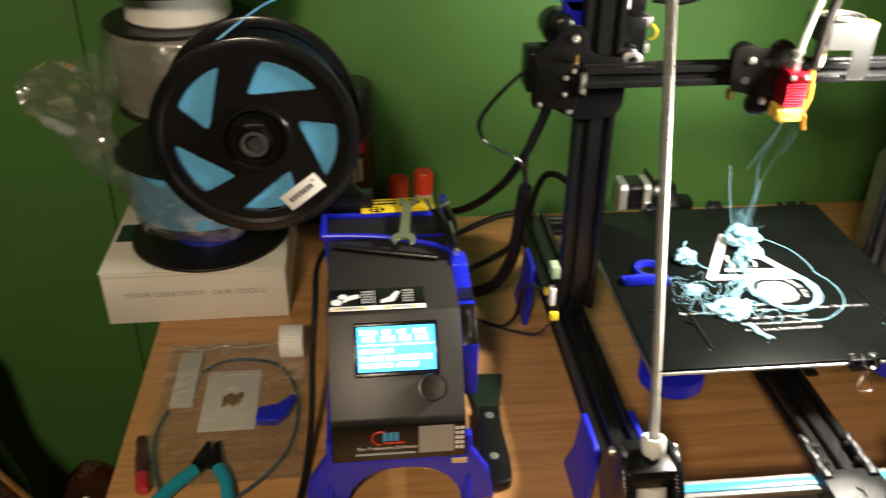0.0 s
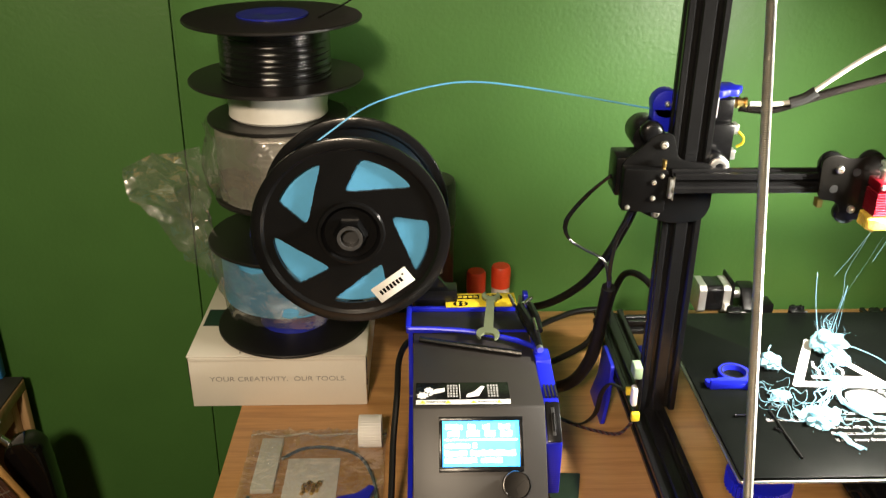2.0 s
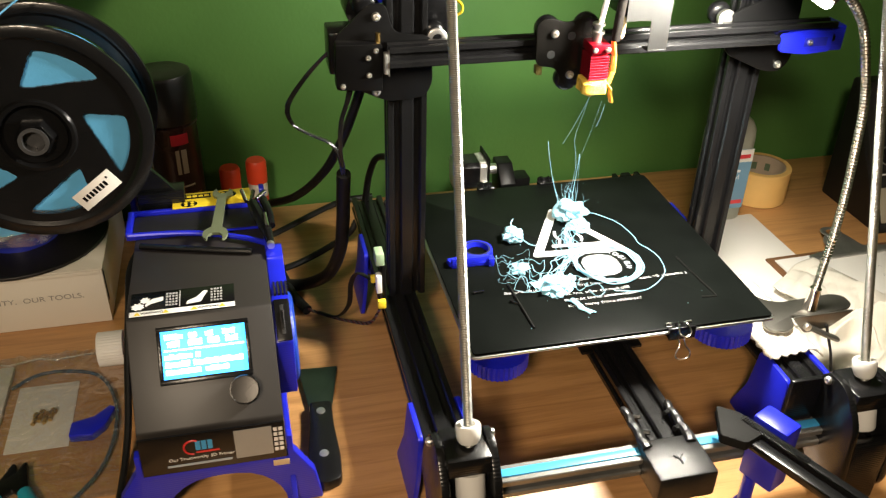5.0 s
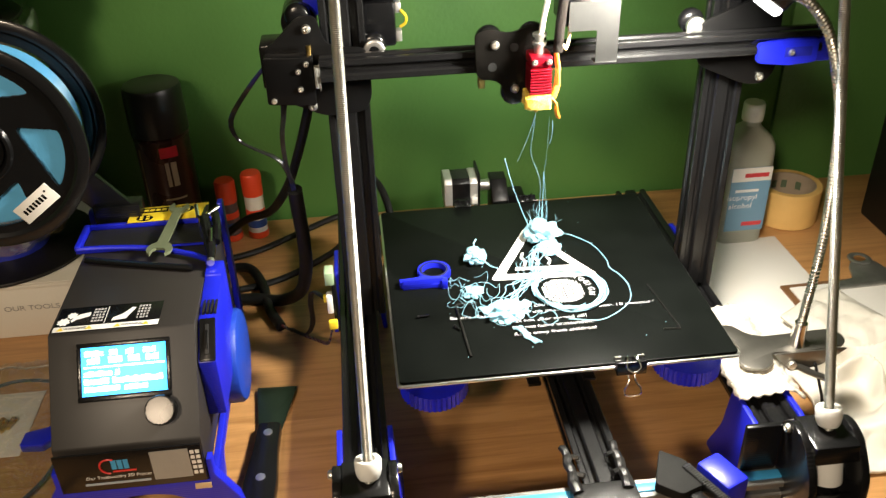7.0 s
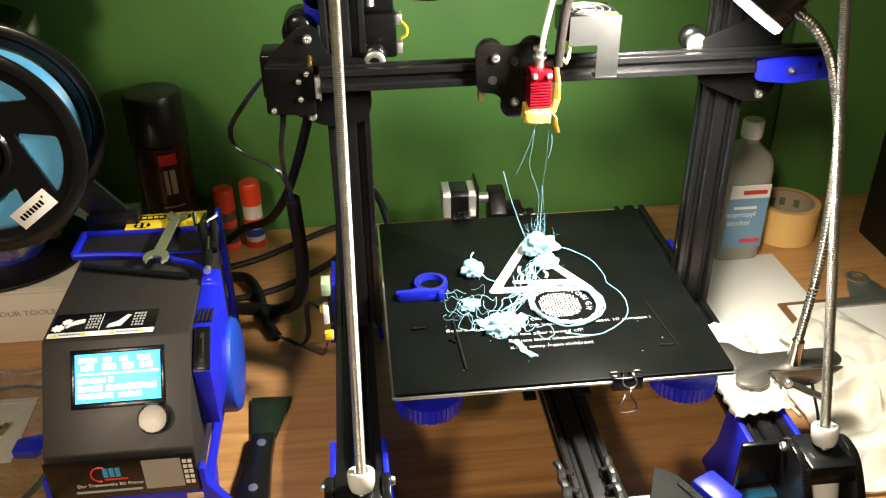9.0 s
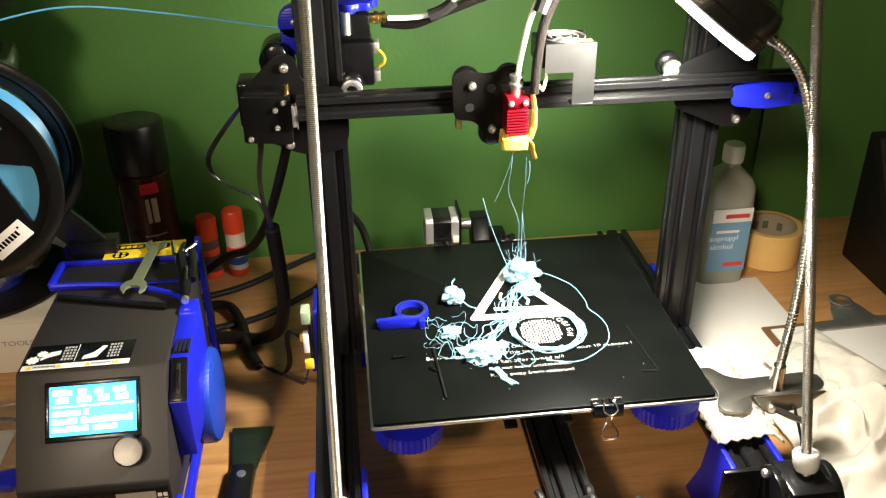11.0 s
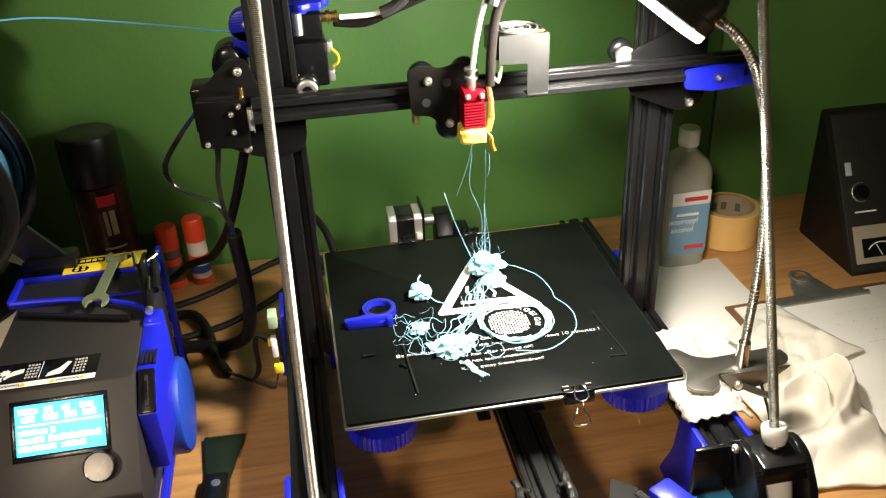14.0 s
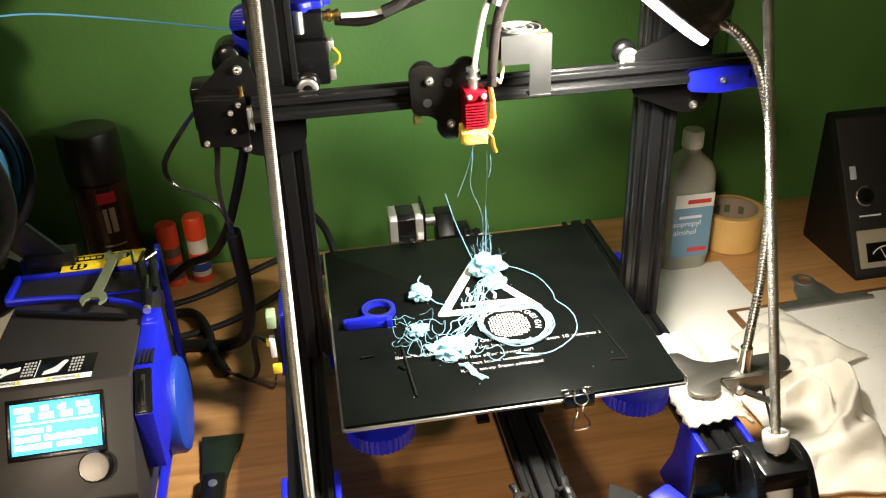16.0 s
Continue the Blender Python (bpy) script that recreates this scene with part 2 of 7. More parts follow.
def screw(at, way, r=0.0035, parent=None, name="screw"):
    """A pan head with a cross recess."""
    way = Vector(way).normalized()
    m = Matrix.Translation(at) @ way.to_track_quat("Z", "Y").to_matrix().to_4x4()
    b = lathe([(0, 0), (r, 0), (r, r * 0.35), (r * 0.8, r * 0.75), (r * 0.45, r * 0.85), (r * 0.3, r * 0.3), (0, r * 0.3)], m, 14)
    return part(name, b, M_SCREW, parent)


def text(body, size, m, material, parent, name="lettering", extrude=0.00015, align="CENTER", thin=0.0):
    c = bpy.data.curves.new(name, "FONT")
    c.offset = -thin
    c.body, c.size, c.extrude, c.align_x, c.align_y = body, size, extrude, align, "CENTER"
    tmp = bpy.data.objects.new("tmp_text", c)
    scene.collection.objects.link(tmp)
    me = bpy.data.meshes.new_from_object(tmp.evaluated_get(bpy.context.evaluated_depsgraph_get()))
    bpy.data.objects.remove(tmp)
    bpy.data.curves.remove(c)
    b = bmesh.new()
    b.from_mesh(me)
    bpy.data.meshes.remove(me)
    bmesh.ops.transform(b, matrix=m, verts=b.verts)
    return part(name, b, material, parent, smooth=False)


# ---- the room ----
def structure(name, bm, material, label):
    return tagged(part(name, bm, material), label, "structure", kind="structure")


def panelled_wall(x0, x1, seams):
    """Painted panels with thin grooves between them."""
    b = bmesh.new()
    xs = [x0] + seams + [x1]
    for a, c in zip(xs, xs[1:]):
        p = box((a + (0.0022 if a != x0 else 0), WALL, 0), (c - (0.0022 if c != x1 else 0), WALL + 0.012, 2.45), 0.0012)
        for v in p.verts:
            if abs(v.co.x + 0.788) < 0.02:
                v.co.x += (v.co.z - 0.95) * 0.02
        joined(p, None, b)
    box((x0, WALL + 0.008, 0), (x1, WALL + 0.10, 2.45), 0, bm=b)
    return b


structure("wall_north", panelled_wall(-2.2, 1.9, [-0.788, 0.458]), M_WALL, "green painted panelled wall with thin vertical joints")
M_ROOM = mat("room_wall_paint", (0.34, 0.30, 0.22), 0.7, 0, 0.08, 5, 0.1)
structure("wall_west", box((-2.3, -2.4, 0), (-2.2, WALL + 0.1, 2.45), 0), M_WALL, "green painted plain side wall of the room")
structure("wall_east", box((1.9, -2.4, 0), (2.0, WALL + 0.1, 2.45), 0), M_WALL, "green painted plain side wall of the room")
structure("wall_south", box((-2.3, -2.5, 0), (2.0, -2.4, 2.45), 0), M_ROOM, "plain beige wall behind the camera")
structure("ceiling", box((-2.3, -2.5, 2.45), (2.0, WALL + 0.1, 2.55), 0), M_ROOM, "plain pale ceiling")
structure("floor", box((-2.3, -2.5, -0.1), (2.0, WALL + 0.1, 0), 0), mat("dark_carpet", (0.05, 0.045, 0.04), 0.95, 0, 0.3, 60, 0.6, 700), "dark brown carpet floor")

# ---- the table ----
def build_table():
    t = thing("desk", (0, 0.05, 0), "light oak laminate desk against the green wall", "desk")
    x0, x1, y0, y1, r = -0.683, 0.96, -0.36, WALL - 0.012, 0.03
    out = []
    for cx, cy, a0 in ((x1 - r, y0 + r, -90), (x1 - r, y1 - r, 0), (x0 + r * 0.2, y1 - r * 0.2, 90), (x0 + r * 0.2, y0 + r * 0.2, 180)):
        rr = r if cx > 0 else r * 0.2
        for k in range(7):
            a = radians(a0 + 15 * k)
            out.append((cx + rr * math.cos(a), cy + rr * math.sin(a)))
    part("tabletop", prism(out, 0.025, Matrix.Translation((0, 0, T - 0.025)), 0.002), M_TABLE, t)
    for sx in (x0 + 0.03, x1 - 0.055):
        part("side_panel", box((sx, y0 + 0.05, 0), (sx + 0.022, y1 - 0.01, T - 0.0255), 0.001), M_TABLE, t)
    part("back_panel", box((x0 + 0.054, y1 - 0.06, 0.3), (x1 - 0.057, y1 - 0.04, T - 0.0255), 0.001), M_TABLE, t)


build_table()

# ---- the printer ----
UX = 0.187     # uprights and side rails, either side
RAIL = 0.845   # top of the rails
GZ = 1.1335     # middle of the gantry beam


def threaded(p0, p1, r, pitch=0.00135, n=10):
    p0, p1 = Vector(p0), Vector(p1)
    k = int((p1 - p0).length / pitch * 2)
    return tube([p0.lerp(p1, i / k) for i in range(k + 1)], r, n, rad=lambda i, t: 1.0 if i % 2 else 0.90)


def wheel(at, r, parent, way=(0, -1, 0)):
    way = Vector(way)
    m = Matrix.Translation(at) @ way.to_track_quat("Z", "Y").to_matrix().to_4x4()
    return part("wheel", lathe([(0, -0.005), (r * 0.9, -0.005), (r, -0.003), (r, 0.002), (r * 0.93, 0.0042), (r * 0.75, 0.0058), (r * 0.4, 0.0068), (0, 0.0072)], m, 28), M_BLACK, parent, "black roller wheel")


def plate(outline, y, thick, parent, name="plate", material=None):
    """A plate parallel to the front, outline in x and z."""
    m = Matrix(((1, 0, 0, 0), (0, 0, 1, y), (0, 1, 0, 0), (0, 0, 0, 1)))
    return part(name, prism(outline, thick, m, 0.0006), material or M_PLATE, parent)


def rounded(pts, r=0.006, n=4):
    """Round the corners of an outline."""
    out = []
    k = len(pts)
    for i in range(k):
        p, a, c = Vector(pts[i]), Vector(pts[i - 1]), Vector(pts[(i + 1) % k])
        d0, d1 = (a - p), (c - p)
        q = min(r, d0.length * 0.45, d1.length * 0.45)
        s, e = p + d0.normalized() * q, p + d1.normalized() * q
        for j in range(n + 1):
            t = j / n
            v = (1 - t) ** 2 * s + 2 * t * (1 - t) * p + t * t * e
            out.append((v.x, v.y))
    return out


def shifted(ob, shift):
    """Move a part's meshes, and those under it, by shift."""
    for o in [ob] + list(ob.children_recursive):
        o.data.transform(Matrix.Translation(shift))
    return ob


def build_frame(pr):
    for s in (-1, 1):
        part("upright", bar(0.04, 0.02, (s * UX + (0.0095 if s < 0 else 0), 0.045, RAIL), (s * UX + (0.0095 if s < 0 else 0), 0.045, 1.43), (1, 0, 0)), M_ALU, pr)
        part("side_rail", bar(0.04, 0.02, (s * UX, -0.275, RAIL - 0.01), (s * UX, 0.27, RAIL - 0.01), (1, 0, 0)), M_ALU, pr)
    part("middle_rail", bar(0.04, 0.02, (0.013, -0.235, RAIL - 0.01), (0.013, 0.235, RAIL - 0.01), (1, 0, 0)), M_ALU, pr, "worn black slotted rail under the bed")
    part("rear_rail", bar(0.02, 0.02, (-UX + 0.021, 0.246, RAIL - 0.01), (UX - 0.021, 0.246, RAIL - 0.01), (0, 1, 0)), M_ALU, pr)
    fr = part("front_rail", bar(0.02, 0.02, (-UX + 0.021, -0.2415, RAIL - 0.014), (UX - 0.021, -0.2415, RAIL - 0.014), (0, 1, 0)), mat("grey_anodised", (0.20, 0.20, 0.19), 0.35, 0.6, 0.2, 60, 0.05), pr, "grey slotted front rail")
    part("slot_cover", box((-UX + 0.024, -0.2460, RAIL - 0.0085), (UX - 0.024, -0.2370, RAIL - 0.0025), 0.0008), mat("sky_blue_strip", (0.06, 0.38, 0.72), 0.35, 0, 0.08, 60, 0.05), fr, "sky blue slot cover strip")
    part("top_rail", bar(0.02, 0.02, (-UX - 0.02, 0.045, 1.441), (UX + 0.02, 0.045, 1.441), (0, 1, 0)), M_ALU, pr)


def build_braces(pr):
    for s in (-1, 1):
        way = Vector((0.0127 if s < 0 else 0.0, 0.345, 1.0)).normalized()
        base = Vector((-0.1838, -0.252, 0.905) if s < 0 else (0.1890, -0.2465, 0.905))
        top = base + way * 0.56
        rod = part("brace_rod", threaded(base - way * 0.06, top, 0.0042), M_ROD, pr, "threaded steel brace rod")
        m = Matrix.Translation(base) @ way.to_track_quat("Z", "Y").to_matrix().to_4x4()
        part("nut", lathe([(0.0043, -0.006), (0.008, -0.006), (0.0095, -0.003), (0.0104, 0.001), (0.0106, 0.0085), (0.0098, 0.010), (0.0066, 0.010), (0.0055, 0.006), (0.0043, 0.006)], m, 26), M_WHITE, rod, "white plastic thumb nut")
        knurl = lathe([(0.0045, -0.056), (0.0115, -0.056), (0.0125, -0.054), (0.0125, -0.032), (0.0045, -0.031)], m, 22)
        part("nut", knurl, M_WHITE, rod, "white plastic thumb nut")
        # printed bracket with two cheeks
        blk = bmesh.new()
        for cx in (-0.0255, 0.0185):
            prof = rounded([(-0.205, 0.835), (-0.215, 0.868), (-0.236, 0.900), (-0.262, 0.900), (-0.285, 0.872), (-0.290, 0.80), (-0.270, 0.775), (-0.235, 0.80)], 0.012)
            mm = Matrix(((0, 0, 1, s * UX + cx), (1, 0, 0, 0), (0, 1, 0, 0), (0, 0, 0, 1)))
            prism(prof, 0.007, mm, 0.001, bm=blk)
        box((s * UX - 0.0188, -0.272, 0.878), (s * UX + 0.0188, -0.232, 0.897), 0.002, bm=blk)
        box((s * UX - 0.0188, -0.288, 0.780), (s * UX + 0.0188, -0.2775, 0.852), 0.002, bm=blk)
        bk = part("brace_bracket", blk, M_BLACKP, pr, "black printed brace bracket")
        if s > 0:
            part("bracket_wing", box((s * UX - 0.058, -0.2345, 0.826), (s * UX - 0.0262, -0.2285, 0.890), 0.002), M_BLACKP, bk)
        for cx in (-0.022, 0.022):
            screw((s * UX + cx * 1.18, -0.24, 0.892), (cx, 0, 0.0), 0.004, pr)


def build_feet(pr):
    def foot(x, y, outward):
        b = bmesh.new()
        prof = rounded([(y - 0.030, T), (y + 0.046, T), (y + 0.030, 0.800), (y + 0.026, RAIL + 0.002), (y - 0.026, RAIL + 0.002), (y - 0.030, 0.800)], 0.006)
        for dx, lean in ((-0.0255, -1), (0.0205, 1)):
            mm = Matrix(((0, 0, 1, x + dx), (1, 0, 0, 0), (0, 1, 0, 0), (0, 0, 0, 1)))
            c = prism(prof, 0.005, mm, 0.0008)
            for v in c.verts:
                v.co.x += lean * 0.007 * max(0.0, (RAIL - v.co.z) / (RAIL - T)) ** 1.5
            joined(c, None, b)
        box((x - 0.0208, y - 0.024, RAIL - 0.0285), (x + 0.0208, y + 0.024, RAIL - 0.0212), 0.001, bm=b)
        part("foot", b, M_BLUE, pr, "blue printed plastic foot")
    for x in (-UX, UX):
        for y in (-0.165, 0.150):
            foot(x, y, 1 if x > 0 else -1)


def build_bed(pr):
    bed = part("bed_plate", prism(rounded([(-0.155, -0.155), (0.155, -0.155), (0.155, 0.155), (-0.155, 0.155)], 0.004), 0.003, Matrix.Translation((0, 0, BED - 0.0062)), 0.0004), M_BEDALU, pr, "bare aluminium bed plate")
    part("build_sheet", prism(rounded([(-0.1528, -0.1535), (0.1528, -0.1535), (0.1528, 0.1520), (-0.1528, 0.1520)], 0.004), 0.003, Matrix.Translation((0, 0, BED - 0.003)), 0.0004), M_BEDTOP, bed, "matt black build sheet with white print")
    # the carriage below
    part("bed_carriage", box((-0.055, -0.08, RAIL + 0.012), (0.082, 0.08, RAIL + 0.016), 0.001), M_PLATE, pr)
    for sx in (-1, 1):
        part("carriage_arm", box((sx * 0.02 - 0.012 if sx < 0 else 0.02, -0.125, RAIL + 0.0165), (sx * 0.02 if sx < 0 else 0.032, 0.125, RAIL + 0.020), 0.0005), M_PLATE, pr)
    for sx in (-1, 1):
        for sy in (-1, 1):
            x, y = sx * 0.120, sy * 0.120
            k = 40
            b = bmesh.new()
            out = []
            for i in range(k * 2):
                a = math.pi * i / k
                r = 0.0315 if i % 2 else 0.0298
                out.append((x + r * math.cos(a), y + r * math.sin(a)))
            prism(out, 0.015, Matrix.Translation((0, 0, BED - 0.040)), 0, bm=b)
            cyl((x, y, BED - 0.044), (x, y, BED - 0.040), 0.017, 24, bm=b)
            kn = part("levelling_knob", b, M_BLUE, pr, "blue printed levelling wheel with a ribbed rim")
            part("spring", cyl((x, y, BED - 0.025), (x, y, BED - 0.0065), 0.004, 12), M_SCREW, kn)


def build_gantry(pr):
    beam = part("gantry_beam", bar(0.02, 0.02, (-0.200, 0.012, GZ), (0.262, 0.012, GZ), (0, 1, 0)), M_ALU, pr, "black slotted cross beam")
    # left: gantry plate with motor
    pl = plate(rounded([(-0.216, 1.178), (-0.200, 1.178), (-0.193, 1.150), (-0.156, 1.146), (-0.155, 1.100), (-0.162, 1.086), (-0.198, 1.083), (-0.226, 1.096), (-0.248, 1.112), (-0.248, 1.149), (-0.236, 1.158)], 0.010), 0.0225, 0.003, pr, "gantry_plate")
    part("motor", box((-0.2525, 0.0262, 1.112), (-0.2125, 0.062, 1.152), 0.002), M_BLACK, pl)
    plate(rounded([(-0.2485, 1.147), (-0.2055, 1.145), (-0.2060, 1.100), (-0.2490, 1.1035)], 0.003), 0.0085, 0.0135, pl, "cover_plate")
    for p in ((-0.2115, 1.1395), (-0.219, 1.133), (-0.2185, 1.1165), (-0.243, 1.107)):
        screw((p[0], 0.0085, p[1]), (0, -1, 0), 0.0027, pl)
    screw((-0.210, 0.0225, 1.0945), (0, -1, 0), 0.0042, pl)
    screw((-0.209, 0.0225, 1.1665), (0, -1, 0), 0.0042, pl)
    part("adjuster", cyl((-0.2085, 0.016, 1.145), (-0.2085, 0.016, 1.1535), 0.0022, 10), M_BRASS, pl)
    sw = part("limit_switch", box((-0.2050, 0.003, 1.118), (-0.2010, 0.010, 1.138), 0.0008), mat("worn_metal", (0.5, 0.5, 0.48), 0.35, 0.8, 0.3, 200, 0.1), pl, "small metal limit switch")
    part("switch_lever", box((-0.2008, 0.003, 1.116), (-0.2000, 0.008, 1.140), 0.0002), M_SCREW, sw)
    for x, z in ((-0.2165, 1.172), (-0.1505, 1.1415)):
        wheel((x, 0.045, z), 0.0118, pl)
    ecc = Matrix.Translation((-0.1505, 0.030, 1.1415)) @ Matrix.Rotation(radians(90), 4, "X")
    part("eccentric_nut", lathe([(0.0048, 0), (0.0098, 0), (0.0100, 0.004), (0.0085, 0.005), (0.0048, 0.005)], ecc, 24), mat("dull_nut_steel", (0.35, 0.34, 0.33), 0.35, 0.9), pl, "grey eccentric nut")
    # right
    pr2 = plate(rounded([(0.150, 1.150), (0.200, 1.170), (0.212, 1.190), (0.228, 1.190), (0.231, 1.100), (0.222, 1.087), (0.203, 1.087), (0.152, 1.110)], 0.009), 0.0225, 0.003, pr, "gantry_plate")
    for x, z in ((0.150, 1.146), (0.218, 1.178)):
        wheel((x, 0.045, z), 0.0118, pr2)
    screw((0.216, 0.0225, 1.0945), (0, -1, 0), 0.0042, pr2)
    m = Matrix.Translation((0.148, 0.030, 1.146)) @ Matrix.Rotation(radians(90), 4, "X")
    part("washer", lathe([(0, 0.000), (0.0085, 0.000), (0.009, 0.006), (0.005, 0.007), (0.0045, 0.009), (0, 0.009)], m, 20), M_SCREW, pr2)
    # blue belt tensioner at the end of the beam
    b = bmesh.new()
    prism(rounded([(0.194, 1.118), (0.224, 1.121), (0.252, 1.120), (0.252, 1.098), (0.224, 1.096), (0.194, 1.100)], 0.004), 0.006, Matrix(((1, 0, 0, 0), (0, 0, 1, -0.010), (0, 1, 0, 0), (0, 0, 0, 1))), 0.0008, bm=b)
    box((0.205, -0.004, 1.1175), (0.262, 0.024, 1.1225), 0.001, bm=b)
    box((0.247, -0.004, 1.096), (0.270, 0.026, 1.1225), 0.0015, bm=b)
    ten = part("belt_tensioner", b, M_BLUE, pr, "blue printed belt tensioner")
    # slot as a thin flush patch, its inner shade put into a darker blue
    part("tensioner_slot", box((0.220, -0.0104, 1.1045), (0.246, -0.0096, 1.1135), 0.0003), mat("blue_slot_shade", (0.008, 0.012, 0.28), 0.5), ten)
    screw((0.226, -0.0105, 1.109), (0, -1, 0), 0.003, ten)
    shifted(ten, (0.006, 0.010, 0.0160))
    # carriage
    car = plate(rounded([(-0.064, 1.162), (-0.050, 1.166), (-0.034, 1.160), (-0.016, 1.166), (-0.001, 1.162), (0.004, 1.102), (-0.018, 1.098), (-0.034, 1.100), (-0.042, 1.118), (-0.062, 1.120)], 0.008), -0.006, 0.003, pr, "carriage_plate", mat("dusty_black_plate", (0.006, 0.0055, 0.005), 0.26, 0.0, 0.5, 60, 0.05, spec=0.25))
    for x, z in ((-0.0495, 1.1525), (-0.011, 1.1535), (-0.026, 1.103)):
        wheel((x, 0.006, z), 0.0125, car)
    for x, z in ((-0.046, 1.151), (-0.0275, 1.110)):
        screw((x, -0.0062, z), (0, -1, 0), 0.004, car)
    for x, z in ((-0.029, 1.148), (-0.048, 1.131)):
        part("hole", cyl((x, -0.0065, z), (x, -0.006, z), 0.004, 18), M_RUBBER, car)
    part("belt_clip", box((-0.060, -0.003, 1.110), (-0.054, 0.006, 1.119), 0.001), mat("olive_plastic", (0.10, 0.085, 0.02), 0.5), car)
    build_hotend(pr)


def build_hotend(pr):
    hx, hy = -0.010, -0.022
    red = mat("red_anodised", (0.32, 0.006, 0.018), 0.32, 0.7, 0.12, 90, 0.05)
    he = part("heatsink", box((hx - 0.0075, hy - 0.010, 1.093), (hx + 0.0075, hy + 0.010, 1.124), 0.0008), red, pr, "red finned heatsink block")
    for i in range(9):
        z = 1.0935 + i * 0.0026
        part("fin", box((hx - 0.0095, hy - 0.0125, z), (hx + 0.0095, hy + 0.0105, z + 0.0013), 0.0002, seg=1), red, he)
    part("heatsink_top", box((hx - 0.0095, hy - 0.0125, 1.118), (hx + 0.0095, hy + 0.0105, 1.127), 0.0012), red, he)
    for sx in (-0.0062, 0.0062):
        screw((hx + sx, hy - 0.0128, 1.1225), (0, -1, 0), 0.0027, he)
    part("tube_fitting", lathe([(0, 0), (0.0045, 0), (0.0045, 0.007), (0.0062, 0.0075), (0.0062, 0.0095), (0.004, 0.010), (0.004, 0.014), (0.006, 0.0145), (0.006, 0.017), (0.003, 0.0175), (0, 0.0175)], Matrix.Translation((hx, hy, 1.127)), 18), M_SCREW, he)
    # heater block wrapped in tape
    rnd = random.Random(4)
    b = box((hx - 0.0125, hy - 0.012, 1.0775), (hx + 0.0105, hy + 0.010, 1.0925), 0.003, seg=3)
    bmesh.ops.subdivide_edges(b, edges=b.edges[:], cuts=2, use_grid_fill=True)
    for v in b.verts:
        v.co += noise.noise_vector(v.co * 300) * 0.0018
    part("heater_block", b, mat("crumpled_yellow_tape", (0.82, 0.52, 0.08), 0.28, 0.0, 0.35, 260, 0.6, 700), he, "heater block wrapped in crumpled yellow tape")
    b = bmesh.new()
    tube([(hx + 0.009, hy - 0.008, 1.090), (hx + 0.0145, hy - 0.010, 1.083), (hx + 0.015, hy - 0.010, 1.076), (hx + 0.0175, hy - 0.009, 1.069)], 0.0026, 7, bm=b, flat=0.5)
    tube([(hx + 0.0135, hy - 0.006, 1.128), (hx + 0.0155, hy - 0.008, 1.115), (hx + 0.0150, hy - 0.009, 1.1), (hx + 0.0125, hy - 0.008, 1.088)], 0.0030, 8, bm=b, flat=0.6)
    part("tape_tail", b, mat("orange_tape", (0.80, 0.33, 0.05), 0.35, 0, 0.35, 200, 0.4), he, "loose end of orange and yellow tape")
    part("nozzle", cyl((hx - 0.001, hy, 1.0725), (hx - 0.001, hy, 1.0778), 0.0016, 12, 0.0035), M_BRASS, he)
    # fan shroud
    sh = mat("brushed_grey_steel", (0.15, 0.15, 0.148), 0.36, 1.0, 0.12, 70, 0.05)
    x0, x1, z1, y0, y1 = 0.013, 0.057, 1.171, -0.030, 0.012
    face = [(x0, z1), (x1, z1), (x1, 1.118), (x1 - 0.019, 1.118), (x1 - 0.019, 1.146), (x0, 1.146)]
    b = prism(rounded(face, 0.0012, 2), 0.0012, Matrix(((1, 0, 0, 0), (0, 0, 1, y0), (0, 1, 0, 0), (0, 0, 0, 1))))
    box((x1 - 0.0195, y0, 1.1165), (x1, y0 + 0.012, 1.1180), 0.0004, bm=b)
    box((x1 - 0.0012, y0 + 0.0013, 1.135), (x1, y1, z1 - 0.0012), 0.0003, bm=b)
    fan = part("fan_shroud", b, sh, pr, "bare steel fan shroud")
    part("fan_body", box((x0 - 0.004, y0 + 0.0016, 1.150), (x1 - 0.0016, y1, z1), 0.0015), M_BLACK, fan)
    c = ((x0 + x1) / 2 - 0.002, (y0 + y1) / 2)
    ring = bmesh.new()
    for r in (0.0185, 0.0125, 0.0065):
        lathe([(r - 0.0006, 0), (r + 0.0006, 0), (r + 0.0006, 0.0012), (r - 0.0006, 0.0012), (r - 0.0006, 0)], Matrix.Translation((*c, z1 + 0.0002)), 32, bm=ring)
    for k in range(4):
        a = radians(45 + 90 * k)
        tube([(c[0] + 0.004 * math.cos(a), c[1] + 0.004 * math.sin(a), z1 + 0.001), (c[0] + 0.0195 * math.cos(a), c[1] + 0.0195 * math.sin(a), z1 + 0.001)], 0.0006, 5, bm=ring)
    part("fan_grille", ring, M_SCREW, fan, "wire fan grille")
    part("fan_hub", cyl((*c, z1 + 0.0001), (*c, z1 + 0.0006), 0.006, 20), M_RUBBER, fan)
    for p in ((x0 + 0.002, y1 - 0.008), (x1 - 0.014, y0 + 0.004)):
        part("fan_sticker", box((p[0], p[1], z1 + 0.0001), (p[0] + 0.011, p[1] + 0.006, z1 + 0.0005), 0.0001), M_YELLOW, fan)
    he.location.z = fan.location.z = 0.0205


